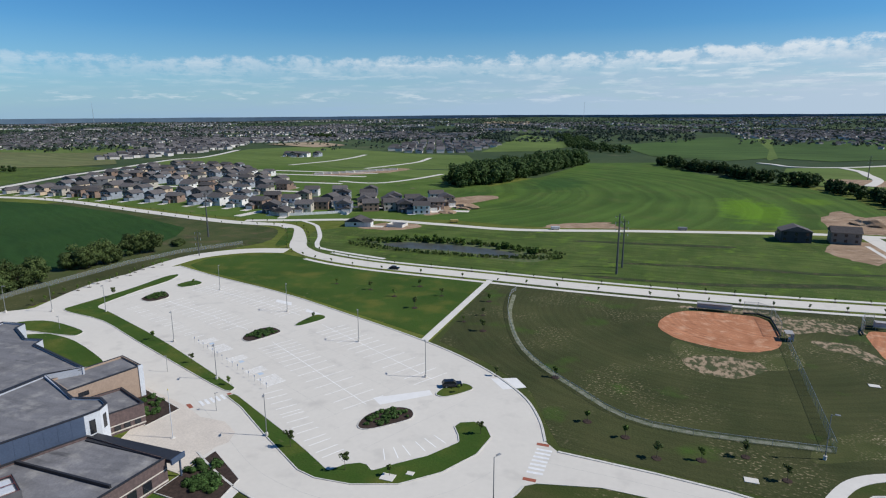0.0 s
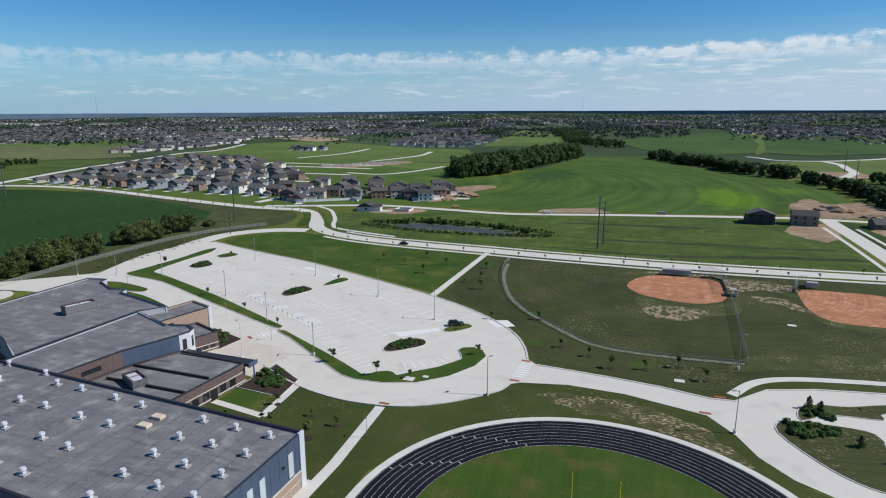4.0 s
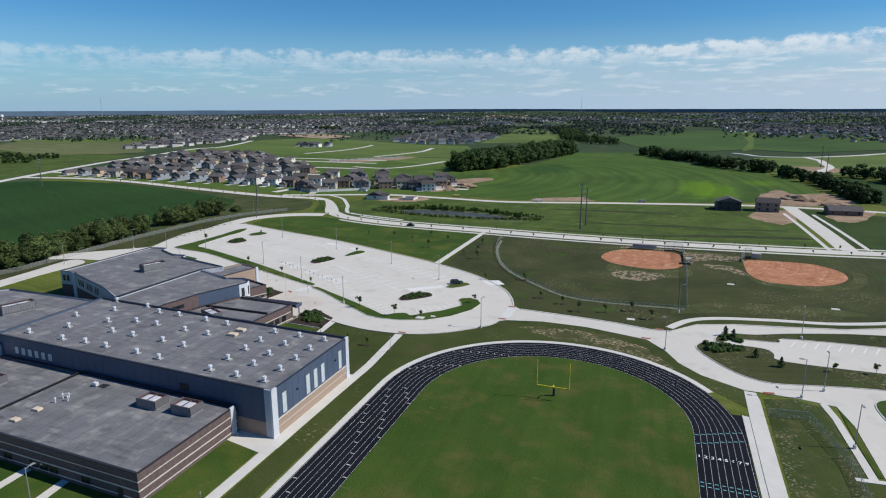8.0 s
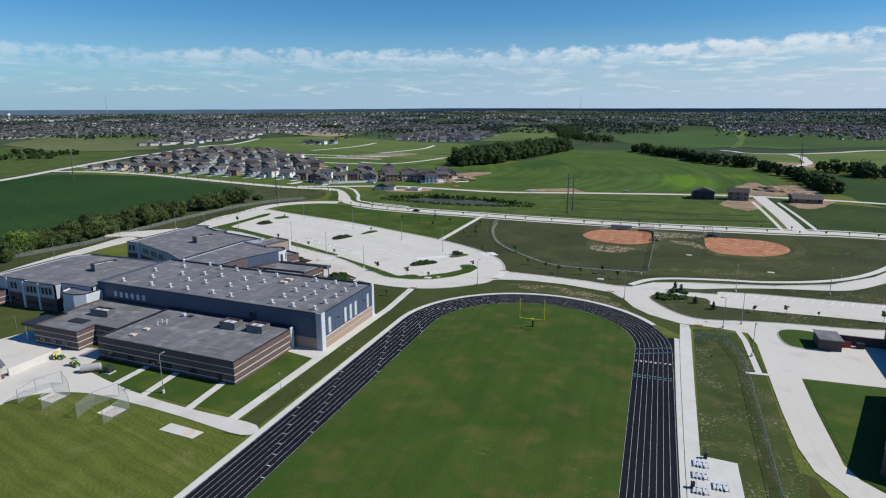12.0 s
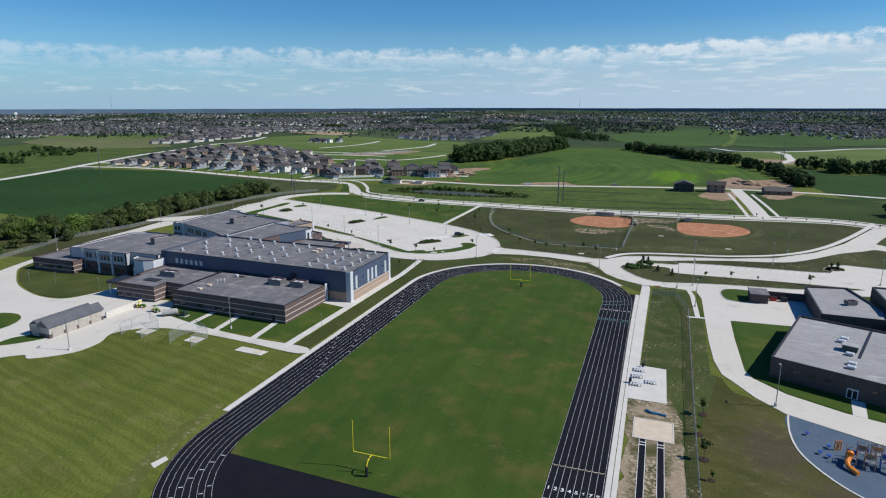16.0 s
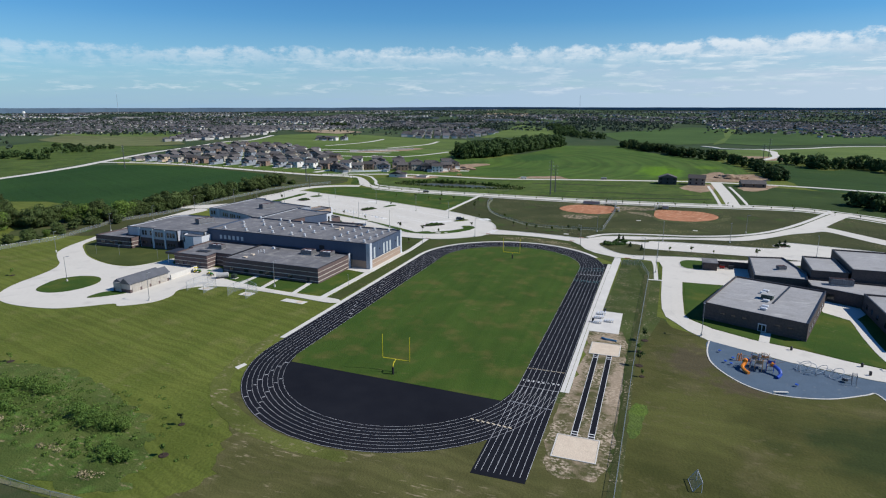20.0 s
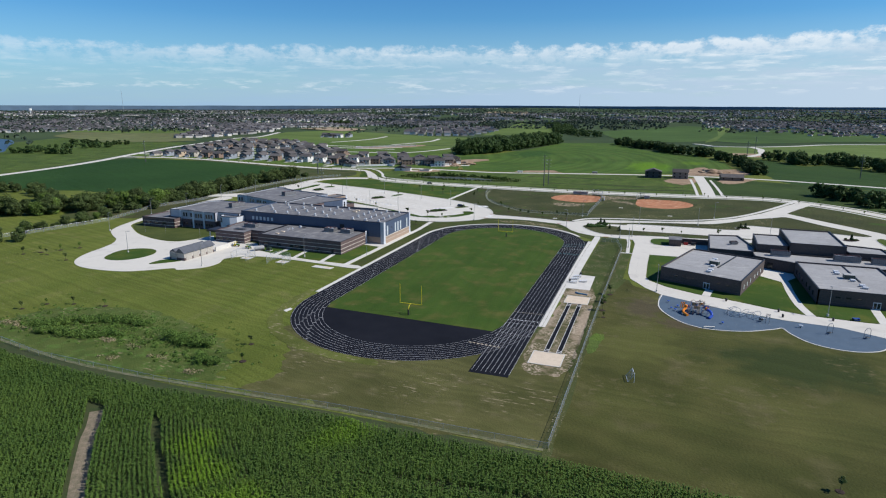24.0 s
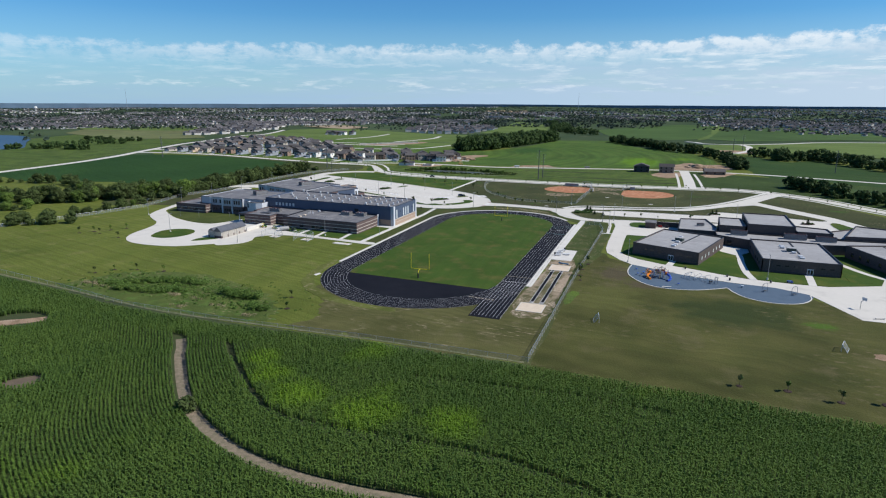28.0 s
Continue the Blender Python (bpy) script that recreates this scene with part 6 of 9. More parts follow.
# hedgerow between the school and the western crop field
rng = random.Random(11)
for x0, y0, x1, y1, n, sp in ((-229, 230, -234, 219, 5, 2), (-228, 207, -232, 188, 10, 3), (-228, 173, -230, 166, 3, 2), (-231, 163, -229, 122, 22, 5), (-230, 122, -224, 80, 18, 6)):
    for i in range(n):
        f = (i + rng.uniform(-0.3, 0.3)) / n
        place(tree_a[rng.randrange(3)], x0 + (x1 - x0) * f - 5 + rng.uniform(-sp, sp), y0 + (y1 - y0) * f, 0, rng.uniform(0.7, 1.1))
for x, y, s in ((-232, 74, 1.1), (-237, 64, 0.8)):
    place(tree_b, x, y, 0, s)


def tree_belt(line, width, n, scale, light=0.25, low=0.0):
    """Hedgerow trees scattered along a line; some lighter, some only bushes."""
    for i in range(n):
        k = (i + rng.random()) / n * (len(line) - 1)
        a, b, f = line[int(k)], line[min(int(k) + 1, len(line) - 1)], k - int(k)
        x, y = a[0] + (b[0] - a[0]) * f + rng.uniform(-width, width), a[1] + (b[1] - a[1]) * f + rng.uniform(-width, width)
        src = tree_c if rng.random() < low else (tree_b if rng.random() < light else tree_a[rng.randrange(3)])
        place(src, x, y, 0, rng.uniform(*scale) * (1.3 if src is tree_c else 1.0))


# belts of trees with open rough grass between them, west of the bus loop
tree_belt([(-312, -4), (-284, 12), (-258, 28), (-250, 52), (-232, 68)], 6, 34, (0.8, 1.15))
tree_belt([(-268, 40), (-240, 60), (-236, 84)], 5, 12, (0.8, 1.1))
tree_belt([(-236, -50), (-224, -40), (-214, -34)], 4, 13, (0.55, 0.8), 0.2, 0.3)
tree_belt([(-226, -18), (-226, 4), (-224, 32)], 4, 16, (0.4, 0.65), 0.2, 0.4)
tree_belt([(-292, -18), (-270, -12)], 4, 8, (0.45, 0.7), 0.2, 0.4)
tree_belt([(-412, 66), (-364, 84)], 4, 14, (0.45, 0.75), 0.1, 0.4)
tree_belt([(-352, 84), (-318, 66), (-296, 48)], 5, 14, (0.6, 0.9), 0.1, 0.2)
for i in range(26):
    place(tree_c, -226 + rng.uniform(-12, 5), rng.uniform(30, 100), 0, rng.uniform(0.8, 1.3))
for i in range(14):
    place(tree_c, -232 + rng.uniform(-4, 3), rng.choice((rng.uniform(120, 172), rng.uniform(186, 232), rng.uniform(243, 249))), 0, rng.uniform(0.5, 1.0))


# far woods and hedges: one object each
def wood(name, line, width, n, label, h=(9, 14), seed=1, per=40, size=0.8, leaves=None):
    rs = np.random.RandomState(seed)
    L = [math.hypot(b[0] - a[0], b[1] - a[1]) for a, b in zip(line, line[1:])]
    tot, out = sum(L), []
    for i in range(n):
        d, k = rs.uniform(0, tot), 0
        while k < len(L) - 1 and d > L[k]:
            d, k = d - L[k], k + 1
        f = d / L[k]
        (ax, ay), (bx, by) = line[k], line[k + 1]
        nx, ny = -(by - ay) / L[k], (bx - ax) / L[k]
        off = rs.uniform(-width / 2, width / 2)
        x, y = ax + (bx - ax) * f + nx * off, ay + (by - ay) * f + ny * off
        hh = rs.uniform(*h)
        r = hh * rs.uniform(0.36, 0.5)
        cs, rad = crown_points(rs, hh, r, 0.12, 11)
        V = leaf_cloud(rs, cs, rad, per, size, 0.8)
        out.append(V + np.array([x, y, land(x, y)]))
    ob = quad_object(name, np.concatenate(out), leaves or M_WOOD)
    return tagged(ob, label, "trees", kind="stuff")


wood("woods", [(-190, 528), (-170, 556), (-150, 640), (-112, 840)], 40, 210, "dense dark green wood behind the hill field", (14, 21), 3, 60, 0.85)

wood("hedge_trees", [(0, 850), (22, 785), (54, 745), (82, 668), (108, 640), (130, 622)], 16, 100, "dark tree row along the hill field", (9, 14), 5)
wood("hedge_trees_corner", [(134, 610), (148, 545), (156, 480), (156, 415)], 14, 74, "dark tree row at the corner of the hill field", (7, 11), 15)
wood("hedge_trees_east", [(180, 600), (214, 585), (216, 545), (256, 570), (276, 520), (300, 440), (330, 400)], 20, 90, "dark tree row beside the eastern field", (9, 14), 6)
wood("scrub_bank", [(180, 285), (192, 262), (200, 236), (212, 216), (232, 188)], 16, 60, "dark overgrown bank of trees beside the road", (5, 10), 16)
wood("copse_north", [(-260, 1640), (-210, 1560), (-150, 1230), (-96, 1150), (-64, 1052)], 50, 130, "dark green copse behind the hill", (10, 15), 7)
wood("copse_town", [(-1000, 1640), (-900, 1560)], 40, 50, "dark wood at the edge of the suburb", (10, 15), 17)
wood("hedge_left", [(-830, 500), (-790, 500), (-740, 470), (-735, 520)], 20, 34, "dark bushes on the far meadow", (5, 8), 9)
wood("hedge_lake", [(-740, 304), (-704, 338), (-640, 342), (-720, 352), (-735, 412), (-690, 458)], 16, 64, "dark trees beside the far lake", (6, 9), 19)
wood("pond_reeds", [(-142, 284), (-125, 294), (-100, 296), (-72, 290), (-56, 282)], 7, 60, "green reeds and bushes round the pond", (1.6, 3.4), 10, 12, 0.5, M_SCRUB)

# scrub in the wet hollow by the corn
rs = np.random.RandomState(21)
C, R = [], []


def clumps(line, n, spread, height, radius):
    pts = curve(line, 10, False)
    for _ in range(n):
        x, y = pts[rs.randint(len(pts))]
        C.append((x + rs.normal(scale=spread), y + rs.normal(scale=spread), rs.uniform(*height))), R.append(rs.uniform(*radius))


clumps([(-98, -109), (-92, -104.6), (-86, -99), (-77, -96.8), (-69, -96.6)], 130, 1.0, (0.3, 1.3), (0.7, 1.3))
clumps([(-93, -110.4), (-83, -109.8), (-76, -108.6), (-70, -104.4)], 110, 0.8, (0.3, 1.2), (0.7, 1.2))
clumps([(-55, -101.7), (-49, -103), (-44, -103.4), (-41, -103.6)], 70, 1.1, (0.5, 2.0), (0.8, 1.5))
clumps([(-39, -110), (-35, -111.4), (-31, -112)], 26, 0.8, (0.4, 1.3), (0.7, 1.2))
clumps([(-108, -106), (-84, -104), (-62, -106), (-40, -112)], 110, 4.0, (0.05, 0.3), (0.35, 0.8))
tagged(quad_object("scrub", leaf_cloud(rs, C, R, 120, 0.14, 0.75), M_SCRUB), "bright green scrub in a wet hollow", "scrub", kind="stuff")
C = []
for i in range(60):
    dx, dy = ((-107, -108.6), (-100, -111), (-92, -110.4), (-69, -109.4), (-59, -110.4), (-50, -113), (-33.5, -117.8), (-59.4, -117.8))[rs.randint(8)]
    C.append((dx + rs.normal(scale=1.8), dy + rs.normal(scale=0.9), 0.15))
G = [(-70 + rs.normal(scale=18), -101 + rs.normal(scale=5.5), 0.10) for i in range(420)]
tagged(quad_object("tall_grass", leaf_cloud(rs, G, [rs.uniform(0.4, 0.9) for i in G], 40, 0.13, 0.45), M_SCRUB), "rough tall grass tufts in the hollow", "grass", kind="stuff")
tagged(quad_object("dry_weeds", leaf_cloud(rs, C, [0.9] * 60, 40, 0.16, 0.5), M_STRAW), "dry straw-coloured weeds by the fence", "weeds", kind="stuff")
meadow("hollow_grass", ragged([(-112, -110), (-106, -94), (-87, -87), (-66, -88), (-42, -98), (-31, -106), (-26, -114), (-30, -120.6), (-60, -122.8), (-84, -120.4), (-114, -116)], 3.0, 12), mat("wet_grass", (0.048, 0.080, 0.017), (0.082, 0.104, 0.027), 0.95, 3, 0.4, bump=0.6, big=14, spec=0.1, patch=((0.085, 0.15, 0.03), 4.0, 0.52, 0.7), fleck=((0.24, 0.2, 0.11), 0.7, 0.56, 0.68, 8, 0.46, 0.62, 20, 0.4)), "rough uneven grass in the hollow", 0.04)

strip("dry_grass_strip", curve([(-196, -104), (-150, -112.4), (-114, -116.6), (-83, -121), (-65, -123.2), (-46, -123.6), (-31, -122.9), (-11, -122.2), (12, -121.4), (30, -121.4), (52, -121.6)], 6, False), 1.0, -0.1, 0.062, mat("dry_verge", (0.19, 0.18, 0.10), (0.10, 0.115, 0.045), 0.95, 1.4, 0.2, bump=0.4), kind="structure", label="strip of dry unmown grass under the wire fence", category="grass")

# ---- corn ----
track_path = curve([(-140, -38), (-56, -122), (-36, -142), (-30, -149), (-16, -163), (-6, -171), (8, -178), (22, -181.5), (36, -182), (52, -181), (75, -184), (110, -190), (150, -198), (200, -208)], 8, False)
# The sheet under the corn is coloured dark green for the plants' shade.
slab("corn_soil", [(-198, -102.6), (-150, -111.6), (-109, -117.2), (-77, -122.6), (-34, -124.4), (6, -122.6), (53, -122.6), (90, -125), (174, -128.6), (174, -214.5), (-40, -218.6), (-198, -221)], -0.3, 0.03, mat("shaded_corn_ground", (0.034, 0.052, 0.015), (0.048, 0.056, 0.020), 0.95, 2, 0.3, bump=0.4), kind="structure", label="soil under the corn, its shade put into a dark green colour", category="field")
V, Fc = [], []
strip("field_track", track_path[14:88], 2.6, -0.2, 0.06, mat("farm_track", (0.24, 0.19, 0.135), (0.14, 0.125, 0.08), 0.95, 1.2, 0.25, bump=0.5), kind="structure", label="narrow bare earth track through corn", category="track")
slab("bare_patch", ragged([(-100, -150), (-86, -138), (-84, -141), (-98, -153)], 0.8, 8), -0.2, 0.055, M_DIRT, kind="structure", label="bare soil gap in the corn", category="soil")
slab("bare_patch_near", curve([(-58, -176), (-52, -168), (-47, -172), (-52, -178)], 4), -0.2, 0.055, mat("brown_soil", (0.13, 0.10, 0.07), None, 0.95, 2, 0.3), kind="structure", label="brown bare soil patch in the corn", category="soil")


def corn_edge(x):
    """Northern edge of the corn."""
    xs = (-260, -150, -109, -77, -34, 6, 53, 90, 200)
    ys = (-95, -116, -121, -127, -128.5, -126, -126, -127, -131)
    return np.interp(x, xs, ys)


def plant_corn():
    rs = np.random.RandomState(31)
    tp = np.array(track_path)
    seg = np.diff(tp, axis=0)
    sl = np.r_[0, np.cumsum(np.hypot(seg[:, 0], seg[:, 1]))]
    pts = []
    # rows that follow the farm track on both sides
    for off in np.r_[np.arange(-120, -1.7, 0.76), np.arange(1.8, 26, 0.76)]:
        line = np.array(offset_line([tuple(p) for p in tp], off))
        for a, b in zip(line, line[1:]):
            d = math.hypot(*(b - a))
            k = int(d / 0.36)
            if k:
                f = (np.arange(k) + rs.uniform(0, 1)) / k
                pts.append(a + (b - a) * f[:, None])
    near = np.concatenate(pts)
    near = near[(near[:, 1] < corn_edge(near[:, 0]) - 9) & (near[:, 1] > -232) & (near[:, 0] < 172) & (near[:, 0] > -196)]
    # keep only what lies closer to its own row than to another bend of the track
    d2 = np.min(np.hypot(near[:, None, 0] - tp[None, ::4, 0], near[:, None, 1] - tp[None, ::4, 1]), axis=1)
    near = near[d2 > 1.6]
    # rows along the fence elsewhere
    gx, gy = np.meshgrid(np.arange(-196, 172, 0.42), np.arange(-212, -94, 0.76))
    far = np.c_[gx.ravel(), gy.ravel()]
    far[:, 1] += np.interp(far[:, 0], (-260, -109, -34, 53, 200), (30, 6, -1.5, 0, -4))
    ok = (far[:, 1] < corn_edge(far[:, 0]))
    dd = np.min(np.hypot(far[:, None, 0] - tp[None, ::6, 0], far[:, None, 1] - tp[None, ::6, 1]), axis=1)
    head = far[:, 1] > corn_edge(far[:, 0]) - 9
    left = (far[:, 0] + far[:, 1] < -170) & (far[:, 1] < -120)
    ok &= head | ((dd > 26) & ~left)
    far = far[ok]
    P = np.concatenate([near, far])
    gap = ((P[:, 0] + 92) ** 2 / 70 + (P[:, 1] + 145) ** 2 / 45 < 1) | ((P[:, 0] + 52.5) ** 2 + (P[:, 1] + 173) ** 2 < 15)
    P = P[~gap]
    # narrow terrace gaps that follow the contour
    for terrace in (curve([(-24, -138), (-18.6, -143.4), (-10, -151), (-2, -157.8), (6.5, -164), (16, -166.4), (30, -166), (46, -165.4), (57, -165.4), (67, -167.7), (78, -171), (100, -178)], 10, False), curve([(30, -139.6), (47, -138.4), (65, -137), (86, -138)], 10, False)):
        g = np.array(terrace)
        P = P[np.min(np.hypot(P[:, None, 0] - g[None, :, 0], P[:, None, 1] - g[None, :, 1]), axis=1) > 0.75]
    P = P[(P[:, 1] > -218 + 0.02 * P[:, 0])]
    P = P + rs.normal(scale=0.07, size=P.shape)
    n = len(P)
    hgt = rs.uniform(1.85, 2.2, n)
    quadv = []
    for k in range(6):
        a = rs.uniform(0, math.tau, n)
        z = hgt * rs.uniform(0.62, 1.0, n)
        L = rs.uniform(0.26, 0.46, n)
        c, s = np.cos(a), np.sin(a)
        w = rs.uniform(0.05, 0.085, n)
        base = np.c_[P, z - 0.35]
        tip = base + np.c_[c * L, s * L, rs.uniform(-0.16, 0.16, n)]
        side = np.c_[-s * w, c * w, np.zeros(n)]
        quadv.append(np.stack([base - side, base + side, tip + side * 0.7, tip - side * 0.7], axis=1))
    # the stalk with its lower leaves, as one upright blade
    a = rs.uniform(0, math.tau, n)
    side = np.c_[np.cos(a) * 0.13, np.sin(a) * 0.13, np.zeros(n)]
    b0, b1 = np.c_[P, np.full(n, 0.02)], np.c_[P, hgt * 0.75]
    quadv.append(np.stack([b0 - side, b0 + side, b1 + side, b1 - side], axis=1))
    ob = quad_object("corn", np.concatenate(quadv).reshape(-1, 3), M_CORN)
    return tagged(ob, "tall green corn in close curved rows", "corn", kind="stuff")


plant_corn()

# ---- islands, kerbs, paths ----
rng = random.Random(7)
TEMPLATES = [*tree_a, tree_b, tree_c]


def island(name, pts, material, label, smooth=4, h=0.13, z=PZ):
    pts = curve(pts, smooth) if smooth else pts
    o = slab(name, pts, z - 0.2, z + h - 0.03, material, kind="structure", label=label, category="island")
    V, Fc = [], []
    add_strip(V, Fc, pts, 0.22, z - 0.1, z + h, True)
    k = from_arrays("kerb", V, Fc, M_KERB, o)
    return o


island("median_grass", [(-191.8, 150), (-192, 154), (-191, 166), (-190.6, 180), (-191.4, 194), (-189.4, 199), (-187, 197), (-185, 189), (-185.4, 176), (-184.4, 160), (-182.6, 155.4), (-177, 153.6), (-168.6, 150.4), (-140, 138.8), (-120, 129.6), (-102, 121), (-98.6, 119.4), (-97.4, 118.4), (-99.2, 116.9), (-116, 123.4), (-145, 135.2), (-169, 145.2), (-186, 148)], M_VERGE, "curved grass strip beside the parking lot", 3)
island("median_grass_south", [(-96.6, 114.6), (-95.6, 116.0), (-94.2, 115.6), (-74.2, 104.9), (-66, 100.2), (-59.2, 96.0), (-58.6, 96.2), (-57, 98.6), (-54.6, 100), (-53, 99.9), (-51.4, 98.6), (-51, 98.7), (-48, 102), (-43.4, 106.4), (-39.4, 112.8), (-39.3, 113.4), (-40.2, 115.6), (-42, 118.6), (-41.4, 120.6), (-38.6, 121.9), (-35.6, 120.6), (-33.6, 117), (-34.6, 110), (-39, 102), (-45, 96.2), (-53, 93.4), (-60, 93), (-64.3, 94.2), (-77.4, 102.6), (-90, 111.2)], M_VERGE, "curved grass strip with small trees by the drive", 0)
beds = {"a": [(-176.4, 167.6), (-177, 175), (-174.6, 177.4), (-168.6, 172.6), (-170.4, 166.4)], "c": [(-117.4, 147.4), (-117.6, 154), (-114.6, 157.6), (-109.8, 155.6), (-110.2, 151.8), (-113.4, 145.4)], "e": [(-61.4, 112.4), (-61.4, 117.6), (-57.4, 122.2), (-53.6, 122.6), (-51.8, 119.6), (-53.4, 116.6), (-58.6, 111.6)]}
for k, p in beds.items():
    island("planting_bed", p, M_MULCH, "dark mulch bed with low shrubs in the parking lot", 4)
for p in ([(-178, 187), (-176, 193.6), (-171, 192.4), (-170, 189), (-173.4, 184.4)], [(-109, 162.4), (-108.4, 170.6), (-106.6, 173), (-103.6, 171.6), (-103.6, 168.4), (-106.8, 162)], [(-50.8, 131.4), (-50, 135.6), (-46.6, 139), (-43.8, 137.8), (-44, 135.6), (-48, 131)]):
    island("lot_island", p, M_VERGE, "small grass island in the parking lot", 4)
island("front_lawn", [(-194, 133), (-192, 137), (-184, 139.6), (-168, 136.6), (-165.4, 133.6), (-167, 132), (-179, 131), (-191, 131)], M_VERGE, "grass lawn before the school", 3)
island("front_lawn_south", [(-181, 127.6), (-176, 130.6), (-172, 131), (-161, 129), (-143, 121.6), (-141, 119), (-144, 115.4), (-157, 119), (-169, 122), (-178, 125)], M_VERGE, "shaded grass lawn before the school", 3)
M_PLAZA = mat("tan_concrete", (0.58, 0.52, 0.44), (0.50, 0.45, 0.385), 0.85, 5, 0.3, big=12, big_amount=0.15, spec=0.2)
slab("entrance_plaza", [(-128, 118), (-119, 112.5), (-101.4, 107.4), (-95.5, 104.6), (-89, 104.6), (-84, 101.6), (-82.8, 98), (-84, 95.6), (-84.2, 86), (-103, 88), (-106, 97), (-104, 99), (-114.8, 103), (-116, 110), (-126, 112)], -0.2, PZ + 0.012, M_PLAZA, kind="structure", label="tan stained concrete entrance plaza", category="plaza")
island("front_bed", [(-117, 111), (-102.4, 106), (-103.6, 97.6), (-114, 102.5)], M_MULCH, "dark mulch bed by the entrance", 0, 0.12, PZ)
island("front_bed_south", [(-83, 94.4), (-72.6, 88.2), (-71.6, 79.2), (-78.1, 79.6), (-84, 80)], M_MULCH, "dark mulch bed with shrubs by the entrance", 0, 0.12, PZ)
meadow("front_grass", [(-84, 79.8), (-74.2, 79), (-72, 72), (-84, 73)], M_VERGE, "mown grass beside the entrance bed", 0.05)
meadow("side_grass", [(-71, 85), (-58, 81.5), (-50, 81), (-47.8, 52.6), (-86, 54.6), (-84.5, 70), (-69, 70)], M_TURF, "mown lawn with young trees beside the gym", 0.045)
meadow("bend_grass", [(-47, 82), (-40, 84), (-32, 89), (-24, 100), (-20, 104), (2, 105), (18, 100.5), (25, 90), (34, 80), (42, 76), (41, 67), (30, 78), (10, 89.5), (-10, 89), (-30, 77), (-40, 60), (-41, -20), (-46, -20), (-46, 60)], M_TURF, "mown grass between track and drive", 0.045)
slab("worn_bank", ragged([(-18, 100), (-14, 102), (0, 103), (14, 99), (23, 90), (26, 84), (20, 85.6), (14, 90), (0, 94), (-10, 96)], 1.6, 4), -0.1, 0.05, mat("worn_bank_grass", (0.050, 0.062, 0.020), (0.080, 0.078, 0.032), 0.95, 3, 0.3, bump=0.3, spec=0.1, fleck=((0.38, 0.30, 0.19), 0.5, 0.50, 0.62, 5, 0.42, 0.58, 20, 0.5)), kind="structure", label="worn dry grass on the bank by the drive", category="grass")
meadow("low_wing_grass", [(-100, -12), (-49, -13), (-49, 18.4), (-57.6, 19.8), (-57.6, -0.2), (-100, 0.4)], M_VERGE, "bright mown grass below the brick wing", 0.05)
meadow("loop_lawn", [(-198, 31), (-195.3, 22), (-192, 16.2), (-184.6, 10.1), (-172.1, 1.5), (-159.5, -4), (-149.1, -6.5), (-141.5, -5.5), (-137.6, 0.8), (-135, 9.8), (-131, 18), (-143, 21.5), (-164, 22), (-166, 17), (-186.8, 17.4), (-187, 46), (-198.6, 46)], M_LOOPG, "dull mown lawn inside the bus loop", 0.12)
meadow("court_grass_a", [(67.6, 45.4), (88, 46), (85, 42.6), (72.6, 7.6), (97, -3.6), (97, -11.2), (84, -7.4), (74, -1.9), (68.8, 4.2), (67.4, 13), (67.4, 30)], M_VERGE, "bright mown grass beside the brick school", 0.12)
meadow("court_grass_b", [(97.6, -11.8), (104.4, -15.2), (112.6, -18.2), (112.4, -10.6), (112.2, 1.7), (113, 12), (112.4, 19), (108, 26)], M_VERGE, "bright mown grass between school blocks", 0.12)
meadow("court_grass_c", [(118, -18.8), (130, -20), (140, -19.4), (149, -16), (148, -6), (120, -6)], M_VERGE, "mown grass strip below a school block", 0.12)
meadow("court_grass_d", [(148.5, -11), (156, -9), (164, 8), (158, 28), (150, 18)], M_VERGE, "bright mown grass between school blocks", 0.12)
strip("court_walk", curve([(112.4, 30), (114.8, 20), (114.3, 5), (114.4, -9), (115.8, -19.6)], 5, False), 2.6, 0, 0.135, M_CONC2, kind="structure", label="curved concrete walk between school blocks", category="footpath")
slab("court_plaza", [(107.6, 25), (113.4, 19.4), (116.4, 22), (119.6, 27), (119.8, 33), (108.6, 39.6)], 0, 0.13, M_CONC2, kind="structure", label="pale concrete court between school blocks", category="pavement")
strip("court_walk_east", curve([(148, 33), (151, 20), (158, 4), (166, -6)], 5, False), 2.6, 0, 0.135, M_CONC2, kind="structure", label="curved concrete walk between school blocks", category="footpath")
strip("door_walk", [(88.0, -1.0), (86.4, -9)], 2.6, 0, 0.135, M_CONC2, kind="structure", label="short concrete walk to a door", category="footpath")
strip("door_walk_east", [(136.2, -5.4), (134.8, -20.4)], 2.6, 0, 0.135, M_CONC2, kind="structure", label="short concrete walk to a door", category="footpath")

# eastern drives: islands between the lanes
island("drive_island", [(37.6, 106), (38, 111.6), (42, 115), (48, 116), (58, 120.4), (74, 125.6), (95, 130.4), (106, 139), (121, 156), (131.6, 164), (139.6, 170), (148, 158), (155, 147), (164, 136), (170.4, 125.6), (166, 122.6), (157, 124.8), (140, 129), (118.4, 133.6), (111, 130), (109.4, 118.4), (89.6, 117), (70, 116.6), (55, 115), (53.6, 111.6), (44, 110.6)], M_FIELD, "long grass island between the drives", 3)
island("drive_island_south", [(32, 99), (33.6, 104.4), (40, 105.6), (49, 105.4), (51, 102), (52, 97.8), (69, 97.4), (90, 97.8), (113, 96.6), (112, 94.6), (91, 88.8), (69.5, 86.8), (57.6, 84.6), (48, 82.6), (42, 84.6), (37, 90)], M_FIELD, "grass island with young trees between drives", 3)
